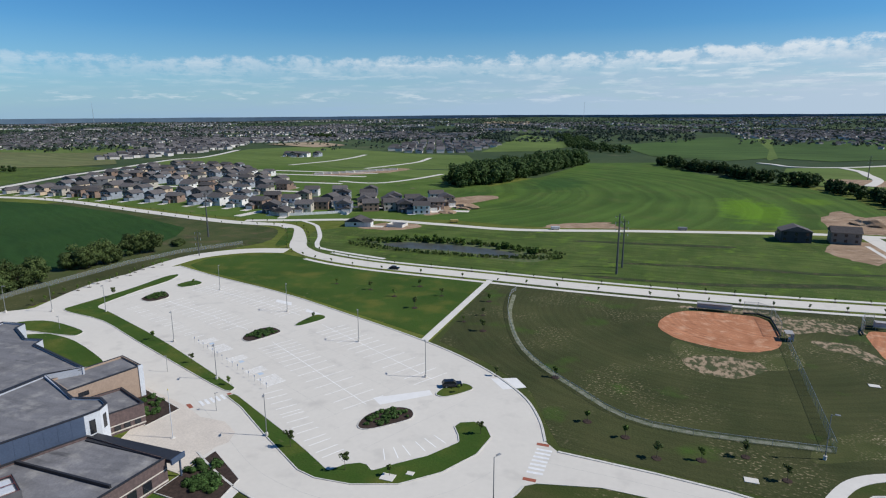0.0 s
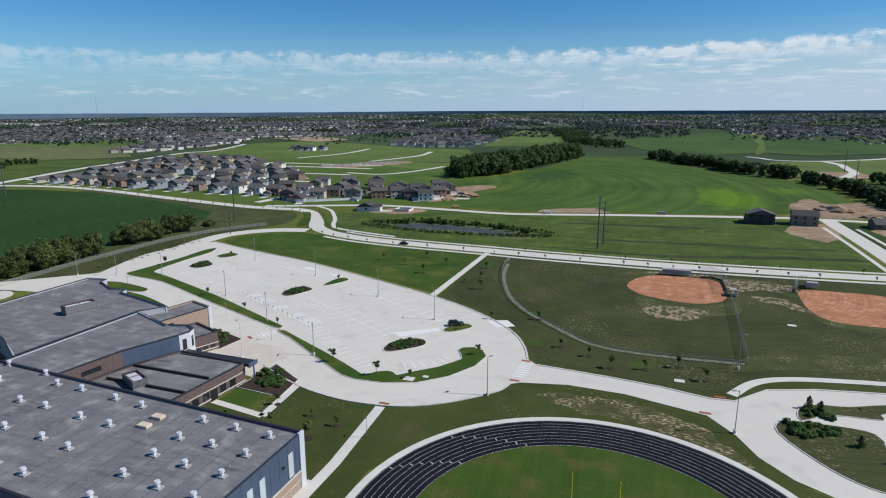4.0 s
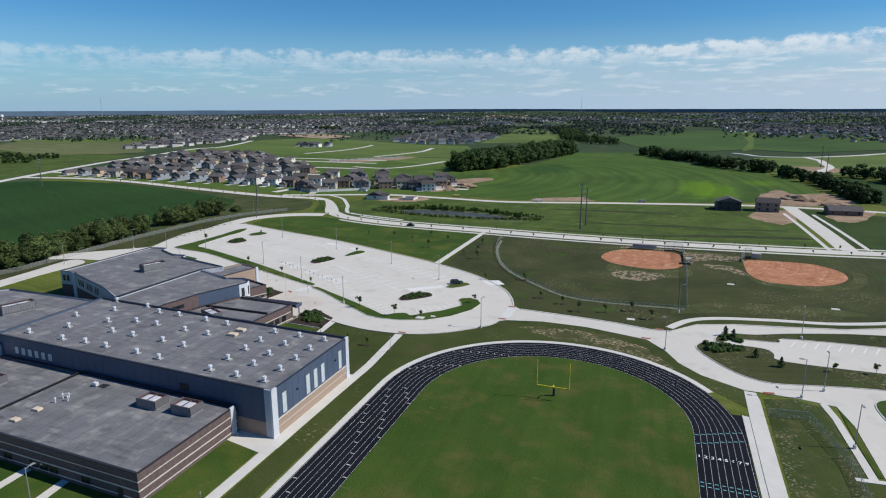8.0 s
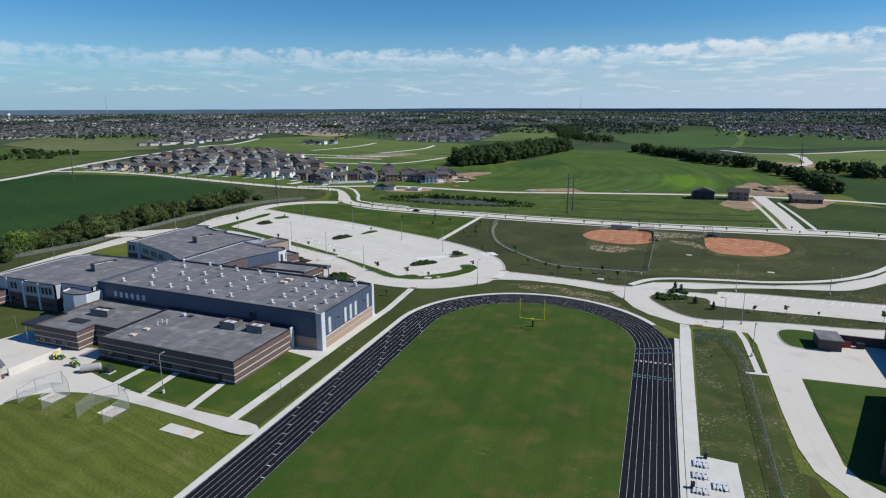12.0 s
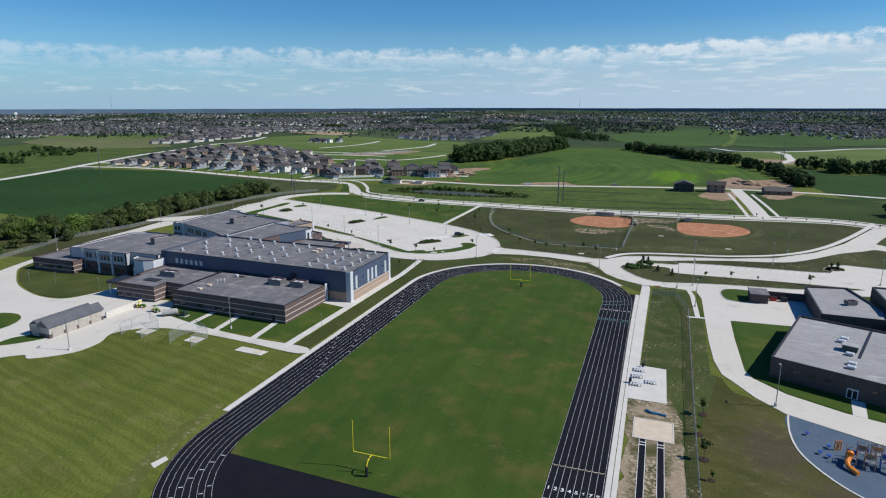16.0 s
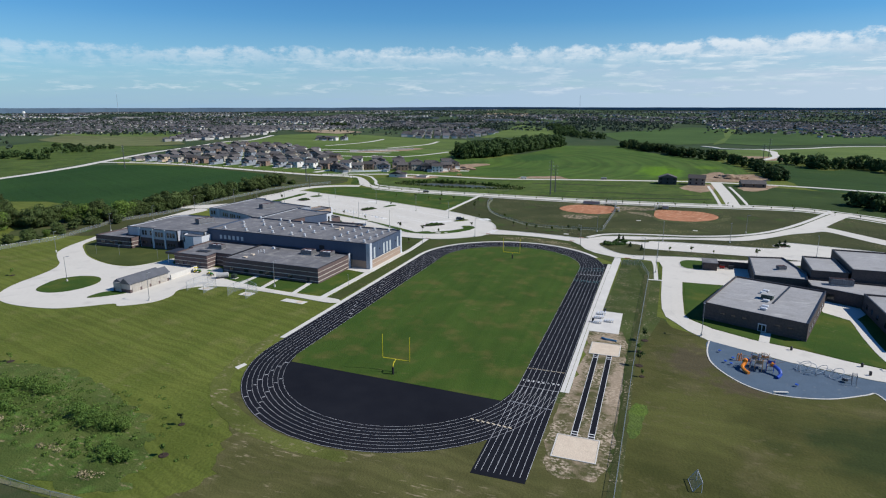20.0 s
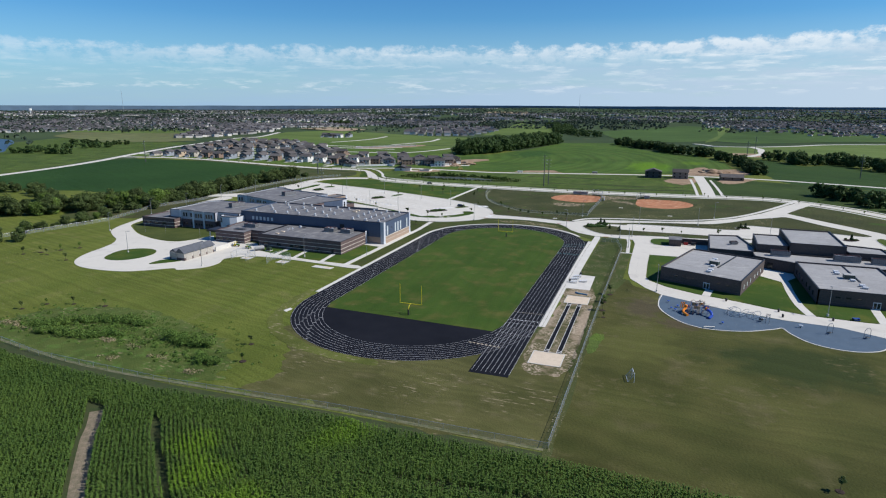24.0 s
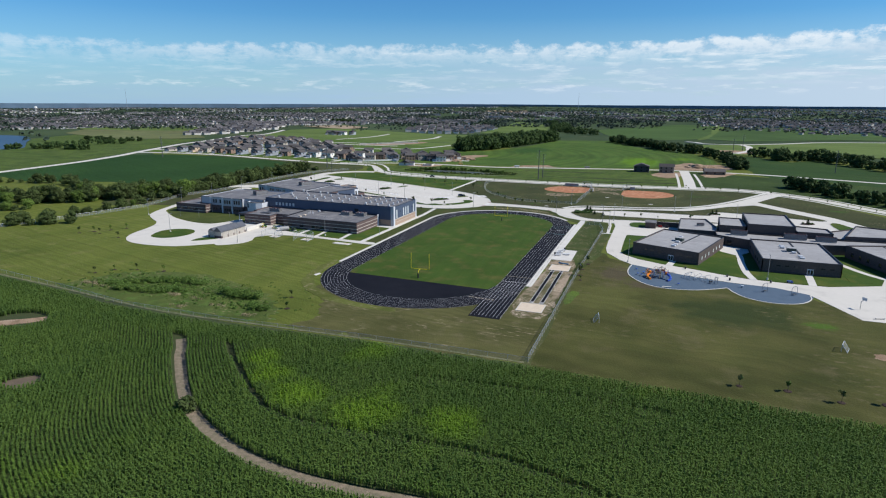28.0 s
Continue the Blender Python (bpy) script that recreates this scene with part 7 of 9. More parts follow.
island("lot_island_corner", [(169.4, 114.4), (173.6, 119.6), (178, 108.6), (181, 101.6), (177.4, 96), (170.4, 95)], M_VERGE, "grass island at the corner of the eastern lot", 4)
island("yard_island", [(67, 71), (67, 78), (70, 81.4), (76, 81.6), (78, 78), (77, 70), (73.6, 67), (69, 67.4)], M_VERGE, "small grass island by the bin store", 5)
for x, y in ((112, 125), (158, 111)):
    island("lot_island_east", oval(x, y, 4.6, 2.8, 40, 14), M_MULCH, "mulch island with shrubs in the eastern lot", 0)
meadow("drive_verge", [(58.9, 73.6), (59.8, 66), (59.6, 47), (58.8, 47), (58.6, 60)], M_VERGE, "narrow grass verge by the drive", 0.115)
strip("gate_walk", [(56.4, 75), (57.3, 68), (57.8, 50), (57.9, 45.6)], 1.5, 0, 0.12, M_CONC2, kind="structure", label="narrow concrete walk beside the drive", category="footpath")
strip("gate_walk_end", [(54.9, 45.2), (60.4, 45.7)], 1.1, 0, 0.124, M_CONC2, kind="structure", label="short concrete walk to a fence gate", category="footpath")
strip("gym_walk", [(-48.2, 82.6), (-46.8, 60), (-47.4, 22), (-47.8, -18)], 2.2, 0, 0.107, M_CONC2, kind="structure", label="straight concrete walk beside the gym", category="footpath")
slab("gym_corner_walk", [(-58, 23), (-58, 19.4), (-48, 17.4), (-46.2, 20), (-46.2, 54), (-48.7, 54), (-48.9, 23)], -0.1, 0.095, M_CONC2, kind="structure", label="concrete apron round the gym corner", category="footpath")
for x0, y0, x1, y1 in ((-84.5, -0.4, -84, -14), (-75, -0.4, -73.4, -14), (-61, -0.4, -59.4, -15.4), (-84.5, 72.6, -70.2, 70.6), (-70.2, 70.4, -71.4, 86)):
    strip("short_walk", [(x0, y0), (x1, y1)], 1.8, 0, 0.104, M_CONC2, kind="structure", label="short concrete walk across grass", category="footpath")
north_walk = curve([(25, 114), (31, 123), (40, 128), (56, 131.6), (74, 134.6), (96, 145), (114, 163), (132, 192), (151, 229), (158, 245)], 5, False)
strip("drive_walk", north_walk, 2.4, 0, 0.115, M_CONC2, kind="structure", label="curved concrete walk along the drive", category="footpath")
for pts in (lot_edge, link_n[:13]):
    strip("kerb_edge", pts, 0.5, 0, PZ + 0.13, M_KERB, kind="structure", label="raised concrete kerb", category="kerb")
strip("kerb_edge_south", loop_s[:36], 0.4, 0, PZ + 0.12, M_KERB, kind="structure", label="raised concrete kerb", category="kerb")

# worn soil along the long fence, and weeds beside it
slab("fence_soil", ragged([(53.6, 50), (55.8, 50), (55.6, 20), (54.2, -30), (53.8, -118), (51.6, -118), (52.2, -60), (52.0, -30), (53.6, 18)], 0.5, 8), -0.1, 0.058, M_THIN, kind="structure", label="thin worn turf under the chain-link fence", category="soil")
slab("weed_patch", ragged([(54, -59), (57.2, -57.6), (57, -64), (56, -70.6), (54.2, -72)], 0.8, 8), -0.1, 0.065, M_TALL, kind="structure", label="bright green weeds beside the fence", category="weeds")
M_BEND = mat("worn_bend_grass", (0.078, 0.094, 0.021), (0.108, 0.120, 0.030), 0.95, 6, 0.5, bump=0.3, big=16, spec=0.1, fleck=((0.26, 0.22, 0.13), 0.8, 0.54, 0.68, 6, 0.42, 0.62, 30, 0.5))
slab("bend_soil", ragged([(-41, -50), (-39.4, -62), (-36, -76), (-28, -86), (-14, -93.5), (4, -96), (4, -99), (-16, -97), (-31, -89), (-39.6, -78), (-43, -62), (-43, -50)], 0.8, 8), -0.1, 0.048, M_BEND, kind="structure", label="thin worn turf along the track bend", category="soil")
# pond and bare building plots beyond the road
slab("pond_bank", curve([(-146, 284), (-136, 296), (-104, 300), (-72, 296), (-50, 282), (-58, 266), (-96, 272), (-128, 270)], 4), -0.2, 0.035, mat("rough_bank", (0.06, 0.10, 0.03), (0.11, 0.12, 0.05), 0.95, 3, 0.5, bump=0.5), kind="structure", label="rough green pond bank", category="bank")
slab("pond", curve([(-134, 281), (-124, 289), (-100, 290), (-76, 286), (-62, 278), (-68, 272), (-96, 277), (-122, 276)], 4), -0.2, 0.06, M_WATER, kind="structure", label="still grey pond", category="water")
for nm, p in (("bare_plot", [(-166, 318), (-162, 334), (-148, 340), (-134, 334), (-144, 318)]), ("bare_plot_woods", [(-150, 376), (-152, 412), (-158, 452), (-134, 480), (-122, 466), (-138, 424), (-140, 378)]),
              ("bare_plot_east", [(91, 386), (90, 410), (95, 444), (112, 474), (120, 450), (140, 462), (150, 424), (142, 404), (121, 390)]),
              ("bare_plot_house", [(73, 336), (82, 356), (99, 362), (98, 330), (86, 310), (76, 322)]), ("bare_plot_corner", [(117, 348), (122, 362), (148, 374), (136, 342), (120, 328)]), ("bare_plot_road", [(-64, 352), (-44, 358), (-22, 365), (-27, 374), (-33, 382), (-48, 374), (-62, 364)])):
    slab(nm, ragged(p, 3.0, 4), -0.2, 0.06, M_DIRT, kind="structure", label="bare brown building plot", category="soil")

for nm, p in (("weed_ridge", [(-20, 276), (15, 280), (36, 282), (58, 282), (84, 288), (84, 291), (57, 286), (36, 287), (14, 284), (-20, 279)]), ("weed_ridge_low", [(-30, 250), (16, 251), (60, 262), (92, 268), (90, 272), (58, 268), (15, 255), (-30, 253)]), ("weed_ridge_north", [(-40, 318), (0, 322), (30, 326), (30, 330), (0, 327), (-40, 322)])):
    slab(nm, ragged(p, 1.4, 5), -0.2, 0.05, M_RIDGE, kind="structure", label="darker line of coarse weeds across the meadow", category="weeds")
rs = np.random.RandomState(31)
P = []
for k in range(1300):
    a = rs.uniform(0, 2 * math.pi)
    m = rs.uniform(1.02, 1.45)
    P.append((-98 + 38 * m * math.cos(a), 281 + 8.5 * m * math.sin(a) + (4 if math.sin(a) > 0 else -1.5), rs.uniform(0.2, 0.9)))
d = rs.normal(size=(len(P), 3))
d[:, 2] *= 0.3
tagged(quad_object("reeds", quads(rs, np.array(P), d, 0.6), leaf_mat("reed_leaves", (0.12, 0.15, 0.045), (0.080, 0.125, 0.032), 0.4, 0.01)), "tall dull green reeds round the pond", "reeds", kind="stuff")

# ---- painted lines on the parking lot ----
M_ACCESS = mat("faded_blue_mark", (0.36, 0.47, 0.58), (0.44, 0.50, 0.55), 0.8, 0.5, 0.1)
lot = thing("parking_lines", label="worn white stall lines on concrete parking lot", category="parking marking")
LU, LV, LO = Vector((0.90, -0.435)), Vector((0.435, 0.90)), Vector((-115, 150))


def lot_pt(u, v):
    p = LO + LU * u + LV * v
    return (p.x, p.y)


def stall_row(spine, reach, skip, step=2.75, side=(1, 1)):
    """Stall lines square to a curved spine, with gaps where islands lie."""
    line = curve(spine, 10, False)
    out, run = [], 0.0
    for (ax, ay), (bx, by) in zip(line, line[1:]):
        d = math.hypot(bx - ax, by - ay)
        run += d
        if run < step:
            continue
        run -= step
        nx, ny = -(by - ay) / d, (bx - ax) / d
        if any((bx - px) ** 2 + (by - py) ** 2 < pr * pr for px, py, pr in skip):
            continue
        out.append([(bx - nx * reach * side[0], by - ny * reach * side[0]), (bx + nx * reach * side[1], by + ny * reach * side[1])])
    return out


def split_marks(name, lines, w, material, label=""):
    for k in range(0, len(lines), 40):
        marks(name, lines[k:k + 40], w, PZ + 0.007, material, lot, label)


gaps_mid = ((-173, 172, 7.5), (-114, 151, 9), (-57, 117, 9), (-92, 140, 0.1))
gaps_north = ((-174, 189, 7.5), (-106.5, 167.5, 9), (-47.5, 135, 8))
split_marks("stall_line", stall_row([(-186, 174), (-172, 170.6), (-142, 161.6), (-114, 151), (-91, 138), (-57, 117.4)], 5.3, gaps_mid), 0.15, M_FAINT)
split_marks("stall_line", stall_row([(-182, 190), (-160, 185.6), (-132, 178), (-106, 167.6), (-81, 154), (-47, 134.5)], 5.3, gaps_north), 0.15, M_FAINT)
for pts in ([(-166, 169), (-142, 161.6), (-120, 153.6)], [(-107, 147.4), (-91, 138), (-64, 121.6)], [(-165, 187), (-132, 178), (-112, 170.4)], [(-101, 165), (-81, 154), (-54, 138.6)]):
    marks("spine_line", [curve(pts, 6, False)], 0.13, PZ + 0.0085, M_FAINT, lot)
split_marks("stall_line", stall_row([(-92, 119.6), (-81, 111.4), (-70, 103.4), (-62, 98.4)], 2.7, (), 2.75, (-0.2, 2.0)), 0.15, M_FAINT)
split_marks("stall_line", stall_row([(-53, 100.4), (-48, 103.4), (-43.6, 108), (-40.4, 112.6)], 2.7, (), 2.75, (-0.2, 1.7)), 0.16, M_FAINT)
split_marks("stall_line", stall_row([(-176, 158), (-160, 151.6), (-142, 145), (-130, 140.4)], 2.7, (), 2.75, (-0.3, 1.9)), 0.13, M_FAINT)
# hatched access aisles and faded blue marks along the strip
hatch, aisle = [], curve([(-128, 139.4), (-114, 132.6), (-100, 125.6), (-90, 120.4)], 6, False)
for k, f in enumerate((0.00, 0.20, 0.40, 0.62, 0.82)):
    i = int(f * (len(aisle) - 1))
    (ax, ay), (bx, by) = aisle[i], aisle[min(i + 3, len(aisle) - 1)]
    d = math.hypot(bx - ax, by - ay)
    ux, uy = (bx - ax) / d, (by - ay) / d
    wide_aisle = 5.4 if k in (1, 4) else 3.0
    q = lambda u, v: (ax + ux * u - uy * v, ay + uy * u + ux * v)
    for j in range(int(wide_aisle / 0.62) + 4):
        u0 = -2.4 + j * 0.62
        lo, hi = max(0.0, -u0 / 2.4), min(1.0, (wide_aisle - u0) / 2.4)
        if hi > lo:
            hatch.append([q(u0 + 2.4 * lo, 1.0 + 5.0 * lo), q(u0 + 2.4 * hi, 1.0 + 5.0 * hi)])
    hatch += [[q(0, 1), q(0, 6)], [q(wide_aisle, 1), q(wide_aisle, 6)]]
    m_a = q(wide_aisle + 1.3, 3.4)
    if wide_aisle < 4:
        marks("access_mark", [[(m_a[0] - 0.6, m_a[1] + 0.35), (m_a[0] + 0.6, m_a[1] - 0.35)]], 1.2, PZ + 0.007, M_ACCESS, lot, "faded blue access mark")
split_marks("hatch_line", hatch, 0.15, M_FAINT)
marks("stall_line", [[(56 + k * 2.9, 109.2 + k * 0.25), (58 + k * 2.9, 114 + k * 0.22)] for k in range(18)], 0.16, PZ + 0.006, M_FAINT, lot)
for cx, cy, dx, dy, n, lx, ly in ((-22.9, 107.6, 0.05, 1.35, 7, 1.5, 0.0), (-99.6, 109.8, 0.62, 1.05, 5, 1.25, -0.75)):
    cw = thing("crosswalk", label="white crosswalk bars across the drive", category="crosswalk", group="crosswalks")
    for k in range(n):
        x, y = cx + dx * k, cy + dy * k
        V, Fc = [], []
        add_strip(V, Fc, [(x - lx, y - ly), (x + lx, y + ly)], 0.65, PZ - 0.01, PZ + 0.008)
        from_arrays("bar", V, Fc, M_LINE, cw)
M_RAMP = mat("brick_red_plate", (0.32, 0.10, 0.06), None, 0.8, 0.5, 0.1)
for x, y, rz in ((-23.2, 117.6, 0), (-23.4, 105.2, 0), (-101.2, 107.8, -30), (-96.2, 115.4, -30), (-48, 84.2, 0), (22.4, 112.0, 0), (18.8, 103.0, 0), (46, 76.8, 10)):
    r = part("kerb_ramp_plate", box(-1.2, 1.2, -0.45, 0.45, 0, 0.02), M_RAMP)
    r.matrix_basis = pose(x, y, PZ + 0.006, 0, 0, rz)
    tagged(r, "brick red tactile plate at a kerb ramp", "tactile plate", "tactile plates")
for x, y, a in ((-47.6, 97.4, 1.3), (-44.2, 99.8, 0.7)):
    tagged(part("utility_cover", box(x - a, x + a, y - a * 0.8, y + a * 0.8, PZ, PZ + 0.2, 0.03), M_CONC2), "flat pale concrete utility cover in grass", "utility cover")
# joints sawn into the concrete
jl = []
for k in range(-14, 15):
    jl.append([lot_pt(k * 5.2, -15), lot_pt(k * 5.2, 20 - 5 * (k / 14) ** 2)])
for v in (-11, -5.5, 5.4, 9.8, 14):
    jl.append([lot_pt(-62, v), lot_pt(0, v), lot_pt(58, v)])
jl += [curve([(-22, 111.6), (-2, 110.4), (12, 108.6), (20, 106)], 5, False), curve([(-30, 106), (-36, 97), (-46, 89.5), (-58, 88.4), (-72, 92), (-88, 102), (-104, 112)], 5, False), [(63, 40), (62.8, 10), (66, -3), (76, -8.6)]]
marks("sawn_joint", jl, 0.06, PZ + 0.0045, mat("joint_sealer", (0.50, 0.48, 0.44), None, 0.85, 1, 0.1), lot)
# darker oil stains and pale new slabs
M_NEW = mat("new_concrete", (0.68, 0.67, 0.64), (0.64, 0.63, 0.60), 0.85, 2, 0.5, grit=0.03)
for p in ([(-130, 183), (-123, 181.6), (-121, 178.6), (-128.6, 180.4)], [(-114, 177), (-107, 174.2), (-106, 172.4), (-113, 174.6)], [(-64, 125), (-53, 133), (-51.4, 131), (-61, 122.4)], [(-41, 144), (-35, 146.4), (-31.6, 142), (-36.6, 139)]):
    slab("new_slab", p, 0, PZ + 0.006, M_NEW, kind="structure", label="paler newly cast slab", category="pavement")

# ---- lamps and poles ----
M_POLE = mat("bronze_pole", (0.30, 0.31, 0.31), (0.24, 0.245, 0.25), 0.5, 1, 0.1, metal=0.4)
lamp_t = thing("street_lamp", -27.5, 95.6, PZ, 60, "tall grey lamp post on a concrete foot", "street lamp", "lot lamp posts")
part("footing", tube((0, 0, -0.1), (0, 0, 0.75), 0.32, None, 10), M_CONC2, lamp_t, "white concrete foot")
part("pole", tube((0, 0, 0.7), (0, 0, 9.3), 0.10, 0.07, 8), M_POLE, lamp_t)
part("arm", tube((0, 0, 9.1), (1.0, 0, 9.25), 0.05, None, 6), M_POLE, lamp_t)
hd = part("lamp_head", box(0.6, 1.5, -0.22, 0.22, 9.2, 9.34, 0.03), M_POLE, lamp_t)
part("lens", box(0.7, 1.4, -0.16, 0.16, 9.17, 9.2), M_WHITEP, hd)
for x, y, rz in ((23.8, 96, 200), (-56.5, 139.5, 120), (-83.4, 155.6, 120), (-118.6, 172.4, 120), (-157, 186, 120), (-176, 152.6, 300), (-134, 138.2, 300), (-105, 121.4, 300), (-77, 102.6, 300), (-207, 141, 0), (-193.4, 147, 0),
                 (60, 117, 90), (90, 124, 90), (52.5, 76.6, 180), (58, 82, 90), (57.6, 56.5, 270), (70.6, -9.6, 90), (120.5, -17.8, 90), (122, 105, 90), (100, 152, 0), (-191, 1, 0), (-207, 44, 0), (-99.5, -38, 90), (-145, -31, 45), (-205, 70, 0), (-212, 110, 0), (-70, -10.5, 90), (28, 130, 0)):
    copy_thing(lamp_t, pose(x, y, PZ, 0, 0, rz))
walk_lamp = thing("walk_lamp", -69, 69.4, 0.05, 0, "short grey path lamp beside a walk", "path lamp", "path lamps")
part("post", tube((0, 0, 0), (0, 0, 4.2), 0.06, 0.05, 6), M_POLE, walk_lamp)
part("head", box(-0.15, 0.6, -0.12, 0.12, 4.15, 4.27, 0.03), M_POLE, walk_lamp)
for x, y in ((-45.2, 70), (-94, 108), (-175, 135), (-160, 6), (-139, 6), (-45.6, -1), (-172, 5), (-120, 121)):
    copy_thing(walk_lamp, pose(x, y, 0.1, 0, 0, rng.uniform(0, 360)))
flag = thing("flagpole", -94.5, 95.6, PZ, 0, "tall white flagpole on the entrance plaza", "flagpole")
part("pole", tube((0, 0, 0), (0, 0, 10.5), 0.08, 0.04, 8), M_WHITEP, flag)
part("ball", tube((0, 0, 10.5), (0, 0, 10.7), 0.1, 0.06, 8), M_YELLOW, flag)
part("base", tube((0, 0, 0), (0, 0, 0.15), 0.5, 0.4, 12), M_CONC2, flag)
post_t = None
for k in range(15):
    x, y = aisle[0][0] + (aisle[-1][0] - aisle[0][0]) * k / 14, aisle[0][1] + (aisle[-1][1] - aisle[0][1]) * k / 14 + 0.4
    if post_t is None:
        post_t = thing("parking_sign", x, y, PZ, -25, "small sign on a thin post at a stall", "sign", "stall signs")
        part("post", tube((0, 0, 0), (0, 0, 1.6), 0.03, None, 5), M_STEEL, post_t)
        part("plate", box(-0.16, 0.16, -0.02, 0.02, 1.2, 1.65), mat("sign_blue", (0.10, 0.20, 0.42), None, 0.5, 1, 0.1), post_t)
    else:
        copy_thing(post_t, pose(x, y, PZ, 0, 0, -25))

# transmission masts
M_MAST = mat("weathered_mast", (0.11, 0.115, 0.115), None, 0.6, 1, 0.1, metal=0.3)


def mast(x, y, h, label):
    m = thing("power_mast", x, y, 0, rng.uniform(-10, 10), label, "power pole", "power poles")
    part("pole", tube((0, 0, -0.3), (0, 0, h), 0.55 * h / 28, 0.25 * h / 28, 10), M_MAST, m)
    for z in (h - 1.0, h - 3.6, h - 6.2):
        part("arm", tube((-1.6, 0, z - 0.15), (1.6, 0, z + 0.1), 0.09, 0.06, 6), M_MAST, m)
        for s in (-1.5, 1.5):
            part("insulator", tube((s, 0, z - 0.9), (s, 0, z), 0.10, None, 6), M_GREYP, m)


mast(-18.5, 258, 25, "tall dark steel power pole on the meadow")
mast(-17.0, 270, 21, "tall grey steel power pole with arms")
for x, y, h in ((-232, 268, 24), (-467, 296, 24), (162, 560, 24), (188, 700, 24), (240, 420, 22), (330, 380, 22), (-205, 230, 12)):
    mast(x, y, h, "slim dark power pole in a field")

# ---- parked car ----
M_CARP = mat("black_car_paint", (0.012, 0.013, 0.017), None, 0.22, 1, 0.1, spec=0.6)
car = thing("car", -48.6, 136.6, PZ, 27, "black parked sport utility car on pale concrete", "car")


def car_shell(prof, halfw, inset):
    V = [(x, -halfw + inset * (z > 0.95), z) for x, z in prof] + [(x, halfw - inset * (z > 0.95), z) for x, z in prof]
    n = len(prof)
    return V, [tuple(range(n))[::-1], tuple(range(n, 2 * n))] + [(i, (i + 1) % n, (i + 1) % n + n, i + n) for i in range(n)]


V, Fc = car_shell([(-2.35, 0.35), (2.35, 0.35), (2.4, 0.7), (2.3, 0.95), (1.1, 1.05), (0.45, 1.6), (-1.9, 1.66), (-2.3, 1.1), (-2.4, 0.8)], 0.93, 0.14)
from_arrays("body", V, Fc, M_CARP, car)
V, Fc = car_shell([(1.06, 1.07), (0.42, 1.57), (-1.88, 1.62), (-2.26, 1.12)], 0.945, 0.13)
from_arrays("side_glass", [(x, y, z) for x, y, z in V], Fc, M_GLASS, car)
part("roof", box(-1.8, 0.38, -0.74, 0.74, 1.58, 1.70, 0.04), M_CARP, car)
for x in (-1.5, 1.45):
    for y in (-0.95, 0.75):
        w = part("wheel", tube((x, y, 0.36), (x, y + 0.2, 0.36), 0.36, None, 14), M_DARK, car)
        part("rim", tube((x, y - 0.015, 0.36), (x, y + 0.215, 0.36), 0.22, None, 10), M_STEEL, w)
for y in (-0.75, 0.45):
    part("headlight", box(2.3, 2.38, y, y + 0.3, 0.72, 0.88, 0.02), M_PGLASS, car)
    part("tail_light", box(-2.42, -2.34, y, y + 0.3, 0.85, 1.05, 0.02), M_VENTR, car)
    part("mirror", box(0.6, 0.75, y * 2.2 - 0.1 if y < 0 else 0.93, y * 2.2 + 0.6 if y < 0 else 1.13, 1.0, 1.15, 0.02), M_CARP, car)
carb = thing("car", -108, 236, PZ, 4, "small dark car on the road", "car")
for nm, bx, mm in (("body", (-2.2, 2.2, -0.85, 0.85, 0.3, 0.9), M_CARP), ("cabin", (-1.3, 0.9, -0.75, 0.75, 0.9, 1.45), M_GLASS)):
    part(nm, box(*bx, 0.12), mm, carb)
for x in (-1.4, 1.4):
    for y in (-0.9, 0.7):
        part("wheel", tube((x, y, 0.33), (x, y + 0.2, 0.33), 0.33, None, 10), M_DARK, carb)

# ---- shrubs and young trees ----


def make_bush(seed, r, leaves, label, group, per=60, size=0.14, n=5, h=0.9):
    rs = np.random.RandomState(seed)
    t = thing("shrub", 0, 0, -500, 0, label, "shrub", group)
    cs = [(rs.normal(scale=r * 0.35), rs.normal(scale=r * 0.35), r * h * rs.uniform(0.3, 0.7)) for _ in range(n)]
    quad_object("foliage", leaf_cloud(rs, cs, [r * rs.uniform(0.4, 0.6) for _ in range(n)], per, size, 0.8), leaves, t)
    bm = bmesh.new()
    for k in range(4):
        add_tube(bm, (0, 0, -0.1), (r * 0.3 * math.cos(k * 1.6), r * 0.3 * math.sin(k * 1.6), r * 0.5), 0.03, 0.015, 5)
    part("stem", bm, M_BARK, t)
    TEMPLATES.append(t)
    return t


bush = [make_bush(s, 0.85, M_SHRUB, "rounded green shrub in dark mulch", "bed shrubs") for s in (41, 42)]


def sapling(seed, h, r, leaves, label, per=26):
    rs = np.random.RandomState(seed)
    t = thing("young_tree", 0, 0, -500, 0, label, "young tree", "young trees")
    bm = tube((0, 0, -0.1), (0, 0, h * 0.8), 0.06, 0.02, 6)
    for k in range(5):
        a, z = k * 1.3, h * (0.4 + 0.08 * k)
        add_tube(bm, (0, 0, z), (r * 0.7 * math.cos(a), r * 0.7 * math.sin(a), z + h * 0.2), 0.02, 0.01, 4)
    part("trunk", bm, M_BARK, t)
    cs = [(rs.normal(scale=r * 0.3), rs.normal(scale=r * 0.3), h * rs.uniform(0.5, 0.92)) for _ in range(9)]
    quad_object("crown", leaf_cloud(rs, cs, [r * rs.uniform(0.25, 0.42) for _ in range(9)], per, 0.17), leaves, t)
    part("mulch_ring", tube((0, 0, -0.02), (0, 0, 0.07), 0.95, 0.8, 12), M_MULCH, t, "dark mulch ring")
    TEMPLATES.append(t)
    return t


